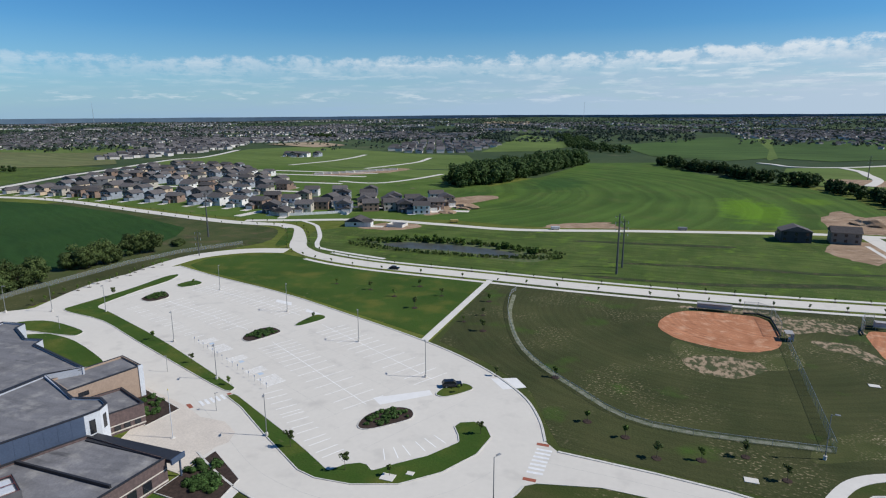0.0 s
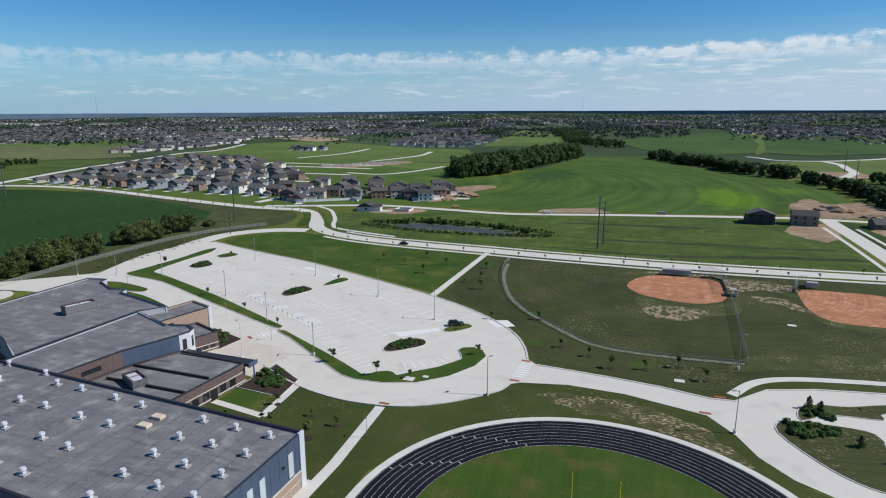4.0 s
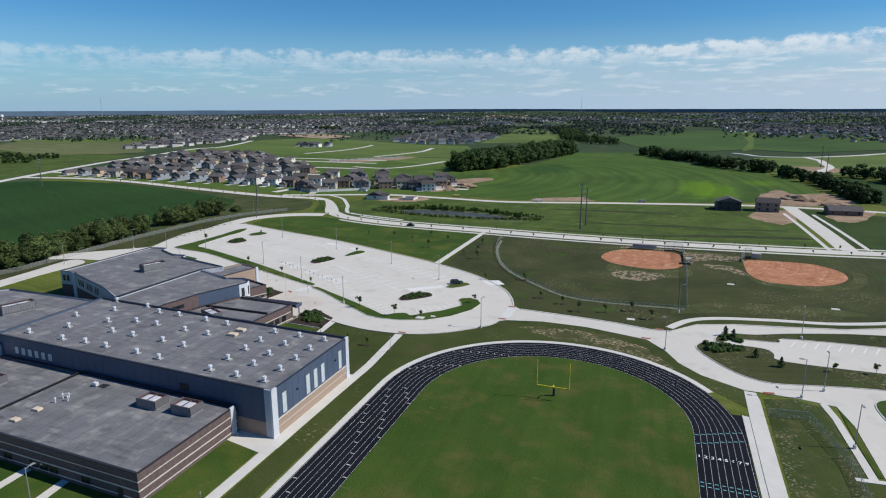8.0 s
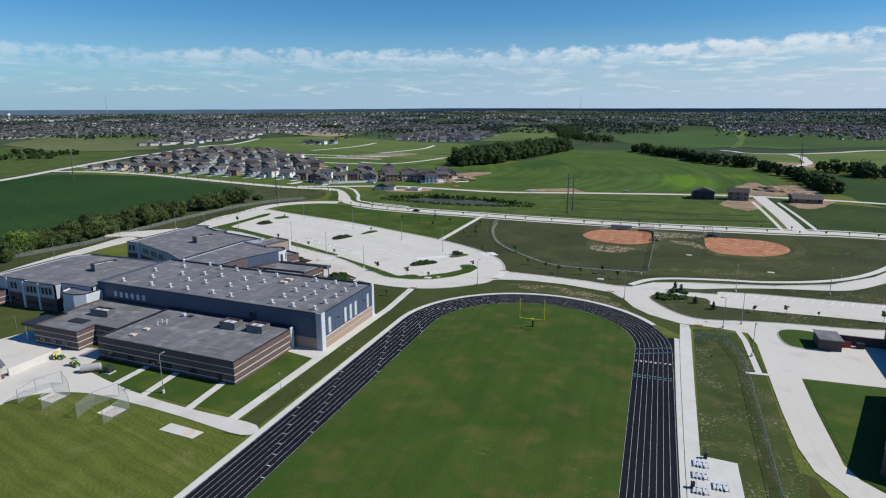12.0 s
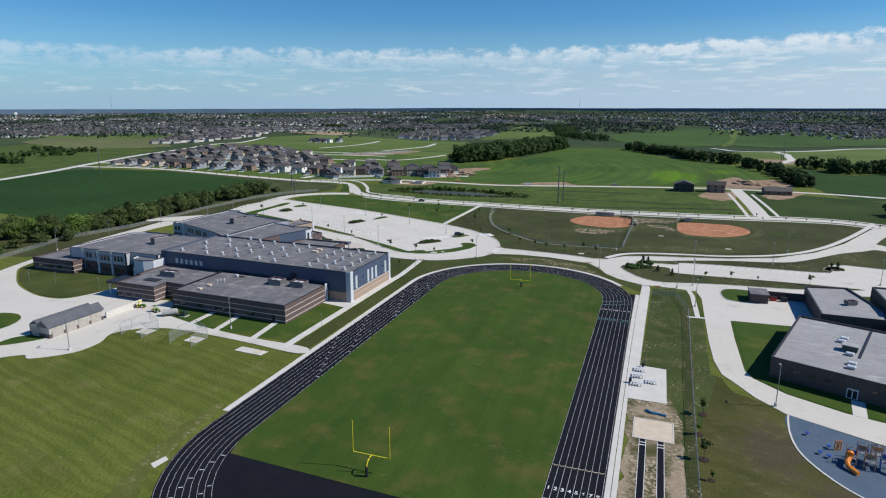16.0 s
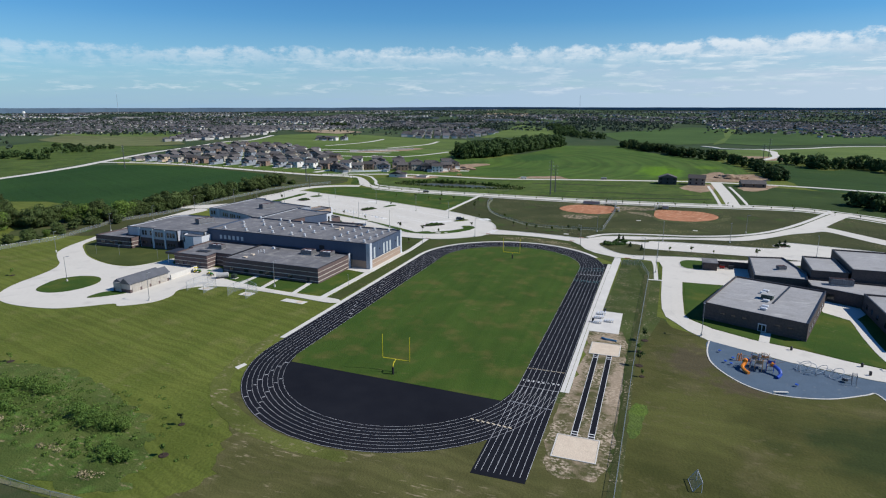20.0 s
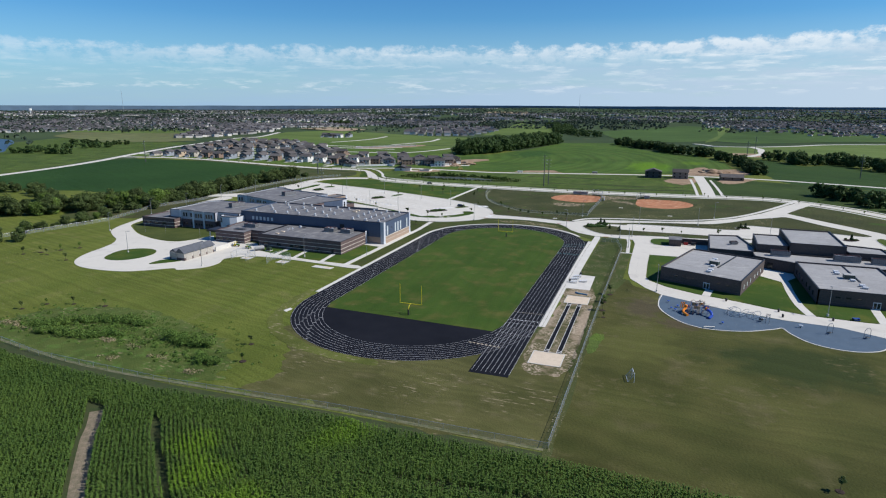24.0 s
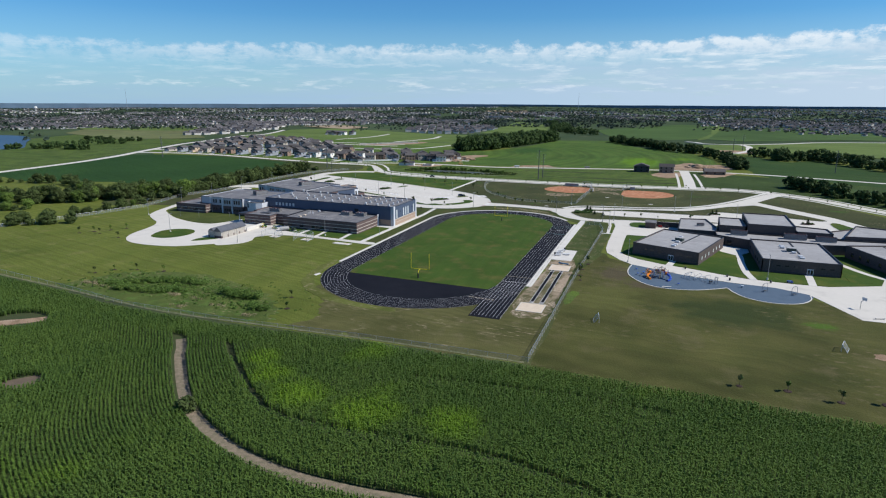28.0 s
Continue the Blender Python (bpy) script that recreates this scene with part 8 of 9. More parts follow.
young = [sapling(51, 3.6, 1.1, M_LEAF, "slim young tree in a mulch ring"), sapling(52, 2.6, 0.8, M_LEAF2, "thin staked young tree in a mulch ring")]
conifer = thing("young_conifer", 0, 0, -500, 0, "dark green young conifer on an island", "conifer", "young conifers")
TEMPLATES.append(conifer)
rs = np.random.RandomState(61)
cs = [(rs.normal(scale=0.9 * (1 - k / 26)), rs.normal(scale=0.9 * (1 - k / 26)), 0.4 + k * 0.2) for k in range(24)]
quad_object("foliage", leaf_cloud(rs, cs, [0.95 * (1 - k / 30) + 0.15 for k in range(24)], 40, 0.2), M_CONIFER, conifer)
part("trunk", tube((0, 0, -0.1), (0, 0, 4.6), 0.1, 0.02, 6), M_BARK, conifer)
for p in beds.values():
    cx, cy = sum(q[0] for q in p) / len(p), sum(q[1] for q in p) / len(p)
    for i in range(44):
        j, f = rng.randrange(len(p)), rng.random()
        (ax, ay), (bx, by) = p[j], p[(j + 1) % len(p)]
        w = 0.82 * math.sqrt(rng.random())
        place(bush[i % 2], cx + (ax + (bx - ax) * f - cx) * w, cy + (ay + (by - ay) * f - cy) * w, PZ + 0.06, rng.uniform(0.6, 1.0))
for (xa, ya, xb, yb, n) in ((-81.5, 90, -76.5, 83, 48), (-112, 108, -106, 101, 16)):
    for i in range(n):
        f = rng.random()
        place(bush[i % 2], xa + (xb - xa) * f + rng.uniform(-2.6, 2.6), ya + (yb - ya) * f + rng.uniform(-2.0, 2.0), PZ + 0.08, rng.uniform(0.8, 1.3))
for i in range(24):
    place(bush[i % 2], 34 + 9.5 * rng.random(), 101.5 + rng.uniform(-2.6, 3.0), PZ + 0.08, rng.uniform(0.9, 1.6))
for i in range(14):
    place(bush[i % 2], 38.6 + 5 * rng.random(), 111 + rng.uniform(-2.6, 2.6), PZ + 0.08, rng.uniform(0.7, 1.3))
for x, y in ((40, 112.5), (42, 111.4), (46, 98), (51, 93.5), (111, 125), (113.4, 126), (158, 111)):
    place(conifer, x, y, PZ + 0.08, rng.uniform(0.35, 0.6))
for i in range(16):
    place(bush[i % 2], (112 if i % 2 else 158) + rng.uniform(-2.6, 2.6), (125 if i % 2 else 111) + rng.uniform(-1.4, 1.4), PZ + 0.08, rng.uniform(0.7, 1.1))
spots = [(-56, 97), (-47.5, 98), (-36, 117.5), (-46, 134), (-106, 168), (-172, 189), (-70, 100.5), (-100, 119.6), (-118, 127.5), (-141, 137.5), (-187, 166), (63, 94.6), (72, 96), (81, 96.6), (98, 97), (-76, 66), (-66, 68), (-60, 74), (-56, 66), (-63, 63), (-70, 76), (-53, 72),
         (101, -117), (111, -116), (121, -118), (130, -116), (55.7, -18.7), (54.4, -27.6), (54.8, -36.6), (55.7, -43), (-116, -99), (-113, -93), (-105, -90), (-94, -88), (-31, -98), (-26, -108), (-184, -49), (-180, -44), (-174, -46), (-172, -32), (-158, -50), (-176, -38),
         (-40, 146), (-8, 126), (-2, 120), (6, 122), (14, 126), (-16, 130), (20, 120), (-26, 150), (-56, 190), (-58, 205), (-52, 176), (-60, 182), (-80, 190), (-92, 200), (-104, 205), (-120, 208), (-76, 206), (-88, 215)]
for i, (x, y) in enumerate(spots):
    place(young[i % 2], x, y, 0.1, rng.uniform(0.7, 1.15))
for d in (5.6, -5.6):
    line = offset_line(main_road, d)
    dist = 0
    for (ax, ay), (bx2, by2) in zip(line[10:-12], line[11:]):
        dist += math.hypot(bx2 - ax, by2 - ay)
        if dist > 9.5:
            dist = 0
            place(young[1], ax, ay, 0.05, rng.uniform(0.55, 0.85))
for i in range(14):
    place(young[1], -207 + rng.uniform(-2, 1), 150 + i * 4.6, 0.05, rng.uniform(0.7, 1.0))
place(tree_c, -8.5, -170.2, 0, 0.9)

# ---- playground ----
RIM = [(72.4, -13), (71.4, -21), (72, -28.6), (75.4, -35.8), (80, -40.7), (86, -42.6), (95, -40.9), (103, -36.1), (105.5, -34.4), (107, -38.5), (110.2, -43.7), (115, -46.6), (121.2, -47), (127, -44.3), (130.6, -39), (131.4, -33.6)]
slab("safety_surface", curve(RIM + [(121.8, -28.1), (107.4, -26.7), (90.7, -21.8), (80, -16.7)], 5), -0.2, 0.075, M_SAFETY, kind="structure", label="blue rubber playground surface with scuffed patches", category="playground surface")
rim = curve(RIM, 5, False)
strip("surface_rim", rim, 0.35, 0, 0.13, M_CONC2, kind="structure", label="pale concrete rim of the playground", category="kerb")
M_ORANGE = mat("orange_plastic", (0.85, 0.26, 0.02), None, 0.35, 1, 0.1, spec=0.5)
M_BPLASTIC = mat("blue_plastic", (0.03, 0.09, 0.45), None, 0.35, 1, 0.1, spec=0.5)
M_PFRAME = mat("grey_play_frame", (0.22, 0.23, 0.25), None, 0.5, 1, 0.1)
ps = thing("play_structure", 82.4, -28.6, 0.07, -14, "large play tower with orange and blue slides on blue rubber", "play structure")
M_TANP = mat("tan_plastic", (0.42, 0.27, 0.15), None, 0.45, 1, 0.1, spec=0.4)
# five decks in a ring, each with posts, rails, a panel and an arch
for k, (cx, cy, hz) in enumerate(((-2.6, -0.6, 1.1), (-1.0, 1.2, 1.6), (1.1, 1.4, 1.9), (2.6, 0.0, 1.5), (0.2, -1.0, 1.3))):
    part("deck", box(cx - 0.8, cx + 0.8, cy - 0.8, cy + 0.8, hz, hz + 0.09, 0.02), M_PFRAME, ps)
    for sx in (-0.8, 0.8):
        for sy in (-0.8, 0.8):
            p = part("post", tube((cx + sx, cy + sy, 0), (cx + sx, cy + sy, hz + 1.7), 0.06, None, 6), M_BPLASTIC if k % 2 else M_TANP, ps)
            part("cap", tube((cx + sx, cy + sy, hz + 1.7), (cx + sx, cy + sy, hz + 1.78), 0.09, 0.05, 6), M_ORANGE, p)
    part("panel", box(cx - 0.72, cx + 0.72, cy + 0.78, cy + 0.84, hz + 0.15, hz + 0.95, 0.02), (M_BPLASTIC, M_TANP, M_ORANGE, M_BPLASTIC, M_TANP)[k], ps)
    part("arch", pipe([(cx - 0.8, cy - 0.8, hz + 1.6), (cx - 0.5, cy - 0.8, hz + 2.1), (cx, cy - 0.8, hz + 2.3), (cx + 0.5, cy - 0.8, hz + 2.1), (cx + 0.8, cy - 0.8, hz + 1.6)], 0.05, 6), M_TANP, ps)
    for z in (0.45, 0.85):
        part("rail", tube((cx - 0.8, cy - 0.8, hz + z), (cx - 0.8, cy + 0.8, hz + z), 0.03, None, 5), M_PFRAME, ps)
# a round shade on a central mast
part("mast", tube((0.9, 0.6, 0), (0.9, 0.6, 4.3), 0.08, 0.06, 8), M_PFRAME, ps)
part("shade_hoop", pipe([(0.9 + 1.5 * math.cos(a), 0.6 + 1.5 * math.sin(a), 3.3) for a in [i * math.tau / 18 for i in range(19)]], 0.06, 6), M_PFRAME, ps)
for k in range(6):
    a = k * math.tau / 6
    part("spoke", tube((0.9, 0.6, 3.9), (0.9 + 1.5 * math.cos(a), 0.6 + 1.5 * math.sin(a), 3.3), 0.04, None, 5), M_PFRAME, ps)
part("slide", pipe([(-2.8, -1.3, 1.5), (-2.9, -2.0, 1.35), (-3.2, -2.8, 1.0), (-2.9, -3.6, 0.65), (-2.0, -4.3, 0.4), (-1.4, -4.8, 0.3)], 0.42, 8), M_ORANGE, ps, "orange curved slide")
part("slide_hood", pipe([(-2.8, -0.9, 2.0), (-2.8, -1.5, 1.9)], 0.55, 8), M_ORANGE, ps)
part("slide", pipe([(3.1, -0.5, 1.9), (4.0, -0.9, 1.7), (4.8, -1.6, 1.25), (5.1, -2.5, 0.8), (4.8, -3.3, 0.4), (4.5, -3.7, 0.32)], 0.42, 8), M_BPLASTIC, ps, "blue tube slide")
part("slide_hood", pipe([(2.8, -0.3, 2.1), (3.4, -0.6, 1.95)], 0.52, 8), M_ORANGE, ps)
for k in range(6):
    part("rung", tube((-1.7, 2.1 + 0.12 * k, 1.7 - 0.26 * k), (-0.6, 2.1 + 0.12 * k, 1.7 - 0.26 * k), 0.03, None, 5), M_PFRAME, ps)
for x0 in (-1.75, -0.55):
    part("ladder_rail", tube((x0, 2.05, 1.85), (x0, 2.85, 0.0), 0.04, None, 5), M_PFRAME, ps)
for k in range(5):
    part("overhead_bar", pipe([(3.4 + 0.01 * k, 0.6, 1.9), (3.6 + 0.5 * k, 1.0 + 0.3 * k, 2.4), (3.6 + 0.5 * k, 1.8 + 0.3 * k, 2.3)], 0.04, 5), M_PFRAME, ps)
part("bridge", box(-0.2, 0.4, 0.0, 0.7, 1.5, 1.6), M_PFRAME, ps)
sp = thing("rock_climber", 78.6, -24.8, 0.07, 20, "orange loop climbing panel on blue surface", "climber")
for u in (-0.35, 0.35):
    part("panel", pipe([(u - 0.22, 0, 0), (u - 0.26, 0, 1.3), (u - 0.1, 0, 1.9), (u + 0.1, 0, 1.9), (u + 0.26, 0, 1.3), (u + 0.22, 0, 0)], 0.1, 6), M_ORANGE, sp)
    for z in (0.5, 1.0, 1.5):
        part("rung", tube((u - 0.24, 0, z), (u + 0.24, 0, z), 0.06, None, 5), M_TANP, sp)
tr_t = thing("seat_pod", 75.2, -27.4, 0.07, 0, "dark play seat on a short post", "play seat", "play seats")
part("post", tube((0, 0, 0), (0, 0, 0.5), 0.08, None, 6), M_PFRAME, tr_t)
part("seat", tube((0, 0, 0.5), (0, 0, 0.65), 0.4, 0.35, 10), M_BPLASTIC, tr_t)
for x, y in ((74.4, -20.6), (77.2, -24.6), (76.4, -28.4), (89.4, -36.4)):
    copy_thing(tr_t, pose(x, y, 0.07))
net = thing("loop_climber", 97.0, -27.6, 0.07, -12, "grey steel loop climber with winding rails and a bar ladder", "climber")
for cx, cy, rx, tilt in ((-4.6, 0.6, 1.5, 0.9), (-3.6, -0.6, 1.7, 0.5), (-1.0, 0.2, 1.3, 1.0), (2.2, -0.4, 1.4, 0.7)):
    part("hoop", pipe([(cx + rx * math.cos(a), cy + 0.8 * rx * math.sin(a), 1.25 + 1.15 * math.sin(a + tilt)) for a in [i * math.tau / 20 for i in range(21)]], 0.06, 6), M_STEEL, net)
for off, z in ((0, 1.1), (1.6, 0.8)):
    part("winding_rail", pipe([(-6 + 0.7 * k, off + 1.5 * math.sin(k * 0.8 + off), z + 0.35 * math.cos(k * 0.6)) for k in range(18)], 0.05, 6), M_STEEL, net)
for k in range(7):
    x0 = -5.6 + 1.8 * k
    part("post", tube((x0, 1.5 * math.sin((x0 + 6) / 0.7 * 0.8), 0), (x0, 1.5 * math.sin((x0 + 6) / 0.7 * 0.8), 1.2), 0.06, None, 6), M_PFRAME, net)
for k in range(4):
    part("tall_post", tube((5.2 + 0.9 * (k % 2), -1.2 - 1.5 * (k // 2), 0), (5.2 + 0.9 * (k % 2), -1.2 - 1.5 * (k // 2), 2.6), 0.06, None, 6), M_PFRAME, net)
for k in range(5):
    part("ladder_bar", tube((5.2, -1.2 - 0.37 * k, 2.5), (6.1, -1.2 - 0.37 * k, 2.5), 0.035, None, 5), M_PFRAME, net)
part("pod_net", tube((3.9, -1.6, 0.5), (3.9, -1.6, 0.9), 0.7, 0.5, 8), M_DARK, net)
for x, y in ((117.3, -34.6), (126.2, -35.2)):
    sw = thing("swing_frame", x, y, 0.07, rng.uniform(0, 60), "grey arched swing frame on blue surface", "swing", "swings")
    part("arch", pipe([(-1.3, 0, 0), (-1.2, 0, 2.4), (-0.6, 0, 3.1), (0.6, 0, 3.1), (1.2, 0, 2.4), (1.3, 0, 0)], 0.07, 6), M_PFRAME, sw)
    for s in (-0.5, 0.5):
        part("chain", tube((s, 0, 0.5), (s * 0.5, 0, 3.1), 0.02, None, 4), M_STEEL, sw)
    part("seat", box(-0.6, 0.6, -0.4, 0.4, 0.4, 0.52, 0.04), M_DARK, sw)
sd = thing("spring_rider", 110.5, -32, 0.07, 0, "white spring rider on a blue surface", "spring rider")
part("body", box(-0.6, 0.6, -0.25, 0.25, 0.4, 0.9, 0.1), M_WHITEP, sd)
part("spring", tube((0, 0, 0), (0, 0, 0.45), 0.15, None, 8), M_DARK, sd)
for x, y, lab in ((85.4, -41.6, "pale concrete"), (146, -53, "pale concrete")):
    b = thing("bench", x, y, 0.08, 15, "pale concrete bench beside the playground", "bench", "playground benches")
    part("seat", box(-1.6, 1.6, -0.25, 0.25, 0.38, 0.48, 0.02), M_CONC2, b)
    for s in (-1.2, 1.2):
        part("leg", box(s - 0.12, s + 0.12, -0.2, 0.2, 0, 0.38), M_CONC2, b)
for x, y in ((92.4, -12.6), (106.9, -18.6), (121, -22), (107.3, -23.6)):
    t = thing("litter_bin", x, y, 0.1, 0, "dark round litter bin beside the walk", "bin", "litter bins")
    part("body", tube((0, 0, 0), (0, 0, 0.9), 0.3, 0.32, 10), M_DARK, t)
    part("lid", tube((0, 0, 0.9), (0, 0, 1.05), 0.34, 0.2, 10), M_DARK, t)
bb = thing("picnic_table", 127.6, -19.2, 0.1, 10, "blue metal picnic table on concrete", "table")
part("top", box(-0.9, 0.9, -0.4, 0.4, 0.70, 0.76), M_BPLASTIC, bb)
for s in (-0.75, 0.75):
    part("seat", box(-0.9, 0.9, s - 0.15, s + 0.15, 0.42, 0.47), M_BPLASTIC, bb)
for s in (-0.7, 0.7):
    part("leg", box(s - 0.05, s + 0.05, -0.7, 0.7, 0, 0.7), M_DARK, bb)
hoop = thing("basketball_hoop", 143, -44.6, 0.1, -60, "grey basketball hoop at the edge of a court", "basketball hoop")
part("pole", pipe([(0, 0, 0), (0, 0, 2.6), (0, 1.1, 3.3)], 0.08, 6), M_POLE, hoop)
part("backboard", box(-0.9, 0.9, 1.1, 1.16, 2.9, 3.9), M_WHITEP, hoop)
part("ring", pipe([(0.22 * math.cos(i * math.tau / 10), 1.42 + 0.22 * math.sin(i * math.tau / 10), 3.05) for i in range(11)], 0.02, 4), M_ORANGE, hoop)
slab("worn_soil_patch", ragged([(138, -84), (144, -88), (149, -98), (147, -100), (140, -92), (135, -87)], 1.6, 8), 0, 0.05, M_DIRT, kind="structure", label="pale bare soil in the play field", category="soil")

# ---- housing estate ----
M_SHINGLE = mat("grey_shingles", (0.112, 0.102, 0.098), (0.080, 0.074, 0.073), 0.9, 1, 0.3, rand=0.3, spec=0.15)
M_TRIM = mat("white_trim", (0.72, 0.72, 0.70), None, 0.6, 1, 0.2)
wall_cols = [(0.30, 0.33, 0.37), (0.46, 0.42, 0.36), (0.10, 0.105, 0.115), (0.74, 0.73, 0.70), (0.56, 0.44, 0.32), (0.25, 0.175, 0.135)]
M_WALLS = [mat("siding", c, None, 0.7, 2, 0.2, rand=0.12, spec=0.2) for c in wall_cols]
M_GARAGE = mat("garage_panel", (0.62, 0.61, 0.58), None, 0.6, 1, 0.2)


def gable(x0, x1, y0, y1, z, rise, along="x", over=0.5, thick=0.22):
    """A solid gabled roof over a rectangle."""
    x0, x1, y0, y1 = x0 - over, x1 + over, y0 - over, y1 + over
    if along == "x":
        m = (y0 + y1) / 2
        V = [(x0, y0, z), (x1, y0, z), (x1, y1, z), (x0, y1, z), (x0, m, z + rise), (x1, m, z + rise)]
    else:
        m = (x0 + x1) / 2
        V = [(x0, y1, z), (x0, y0, z), (x1, y0, z), (x1, y1, z), (m, y1, z + rise), (m, y0, z + rise)]
    return V, [(0, 1, 5, 4), (2, 3, 4, 5), (0, 4, 3), (1, 2, 5), (0, 3, 2, 1)]


def make_house(k, wall, label, w=11.0, d=11.0, storeys=2, hip=False):
    """A family house: body, gabled roofs, projecting garage, windows, porch."""
    t = thing("house", 0, 0, -500, 0, label, "house", "estate houses")
    e = 2.9 * storeys
    part("wall", box(-w / 2, w / 2, -d / 2, d / 2, -0.3, e), wall, t)
    V, Fc = gable(-w / 2, w / 2, -d / 2, d / 2, e, 2.6, "x" if k % 2 else "y")
    from_arrays("roof", V, Fc, M_SHINGLE, t)
    gx = -w / 2 if k % 2 else w / 2 - 6
    g = part("garage", box(gx, gx + 6, -d / 2 - 4.0, -d / 2 + 0.2, -0.3, 2.9), wall, t)
    V, Fc = gable(gx, gx + 6, -d / 2 - 4.0, -d / 2 + 1.0, 2.9, 1.7, "y", 0.35)
    from_arrays("garage_roof", V, Fc, M_SHINGLE, t)
    part("garage_door", box(gx + 0.6, gx + 5.4, -d / 2 - 4.08, -d / 2 - 4.0, 0, 2.3), M_GARAGE, t, "pale panelled garage door")
    part("driveway", box(gx + 0.4, gx + 5.6, -d / 2 - 11, -d / 2 - 4.1, -0.1, 0.09), M_CONC, t)
    px = gx + 7.4 if k % 2 else gx - 2.6
    part("door", box(px, px + 1.1, -d / 2 - 0.06, -d / 2, 0.1, 2.2), M_TRIM, t)
    part("porch_roof", box(px - 0.9, px + 2.0, -d / 2 - 1.8, -d / 2, 2.6, 2.8), M_SHINGLE, t)
    rowz = [1.0, 3.8][:storeys]
    for z in rowz:
        for side_y, n in ((-d / 2, -1), (d / 2, 1)):
            for j in range(3):
                x = -w / 2 + 1.4 + j * (w - 3.8) / 2
                if n < 0 and z < 2:
                    continue
                part("window", box(x, x + 1.3, side_y - 0.05, side_y + 0.05, z, z + 1.4), M_GLASS, t)
    for sx in (-w / 2, w / 2):
        part("window", box(sx - 0.05, sx + 0.05, -1.2, 0.4, e - 1.9, e - 0.6), M_GLASS, t)
    TEMPLATES.append(t)
    return t


names = ["blue-grey sided", "warm grey sided", "charcoal sided", "white sided", "tan sided", "brown sided"]
houses = [make_house(k, M_WALLS[k], f"{names[k]} two-storey house with dark shingle roof") for k in range(6)]
low_houses = [make_house(6 + k, M_WALLS[(2 * k + 1) % 6], f"{names[(2 * k + 1) % 6]} one-storey house with dark shingle roof", 12.5, 12, 1) for k in range(2)]
rng = random.Random(23)


def put_house(src, x, y, rz, s=1.0):
    o = copy_thing(src, pose(x, y, 0.0, 0, 0, rz))
    o.scale = (s, s, s)
    return o


rows = ((372, -528, -262, 0), (402, -524, -290, 180), (436, -540, -300, 0), (466, -548, -308, 180), (500, -560, -330, 0), (530, -572, -352, 180), (564, -584, -396, 0), (594, -596, -440, 180), (630, -596, -480, 0))
for y, x0, x1, rz in rows:
    x = x0
    while x < x1:
        if rng.random() < 0.95:
            put_house(houses[rng.randrange(6)] if rng.random() < 0.9 else low_houses[rng.randrange(2)], x, y - 0.03 * (x + 400) + rng.uniform(-2, 2), rz + rng.uniform(-8, 8), rng.uniform(0.90, 1.04))
        x += rng.uniform(17.5, 22.5)
for x, y, rz, k in ((-250, 352, 20, 2), (-238, 346, 20, 6), (-231, 362, 20, 1), (-226, 376, 200, 5), (-214, 384, 200, 3), (-206, 372, 20, 0), (-200, 392, 30, 4), (-190, 380, 210, 5), (-178, 388, 210, 1), (-186, 402, 30, 2), (-166, 384, 30, 2),
                    (-160, 402, 30, 4), (-152, 380, 200, 3), (-172, 412, 30, 1), (-190, 420, 210, 0), (-150, 400, 30, 5), (-206, 410, 20, 1), (-172, 326, 100, 7), (-150, 424, 30, 4), (-164, 440, 210, 3),
                    (-232, 400, 0, 2), (-256, 384, 10, 3), (-217, 430, 20, 5), (-236, 426, 20, 0), (-262, 410, 200, 4), (-250, 446, 20, 1), (-270, 436, 20, 3), (-226, 454, 200, 2), (-280, 396, 20, 5)):
    put_house((houses + low_houses)[k], x, y, rz, 0.98)
for x, y in ((-568, 852), (-556, 850), (-545, 848), (-533, 846), (-521, 862)):
    put_house(houses[rng.randrange(6)], x, y, 0)
# three new houses by the side road
new_house = make_house(2, mat("dark_sheathing", (0.045, 0.05, 0.055), None, 0.7, 2, 0.2), "unfinished dark sheathed two-storey house on bare soil", 14, 10, 2)
put_house(new_house, 63, 356, 182)
put_house(make_house(1, mat("taupe_siding", (0.20, 0.18, 0.155), None, 0.7, 2, 0.2), "taupe two-storey house on bare soil", 13, 10, 2), 86, 359, 176)
put_house(make_house(3, mat("brown_siding", (0.17, 0.135, 0.105), None, 0.7, 2, 0.2), "brown one-storey house on bare soil", 18, 11, 1), 128, 360, 184)
# estate streets
for y in (387, 453, 519, 586, 624):
    strip("estate_street", [(-570, y - 3), (-420, y), (-290 + (519 - y) * 0.12, y + 2)], 7, -0.2, 0.07, M_CONC, kind="structure", label="pale concrete estate street", category="road")
strip("estate_street_east", curve([(-262, 330), (-252, 372), (-210, 390), (-160, 392), (-124, 396)], 5, False), 7, -0.2, 0.07, M_CONC, kind="structure", label="pale concrete estate street", category="road")
strip("far_lane", curve([(-303, 541), (-261, 536), (-240, 581), (-230, 640)], 5, False), 6, -0.3, 0.06, M_CONC, kind="structure", label="pale estate road under construction", category="road")
strip("far_lane_mid", curve([(-345, 680), (-330, 740), (-322, 800), (-335, 880)], 5, False), 7, -0.3, 0.06, M_CONC, kind="structure", label="pale unfinished estate road", category="road")
strip("far_lane_west", curve([(-466, 700), (-450, 780), (-452, 850), (-465, 920)], 5, False), 7, -0.3, 0.07, M_CONC, kind="structure", label="pale estate road between lawns", category="road")
strip("far_road_east", curve([(120, 905), (134, 885), (150, 850), (201, 853), (270, 905), (351, 985), (520, 1050), (760, 1120)], 5, False), 8, -0.3, 0.9, M_CONC, kind="structure", label="pale road along the far crop fields", category="road")
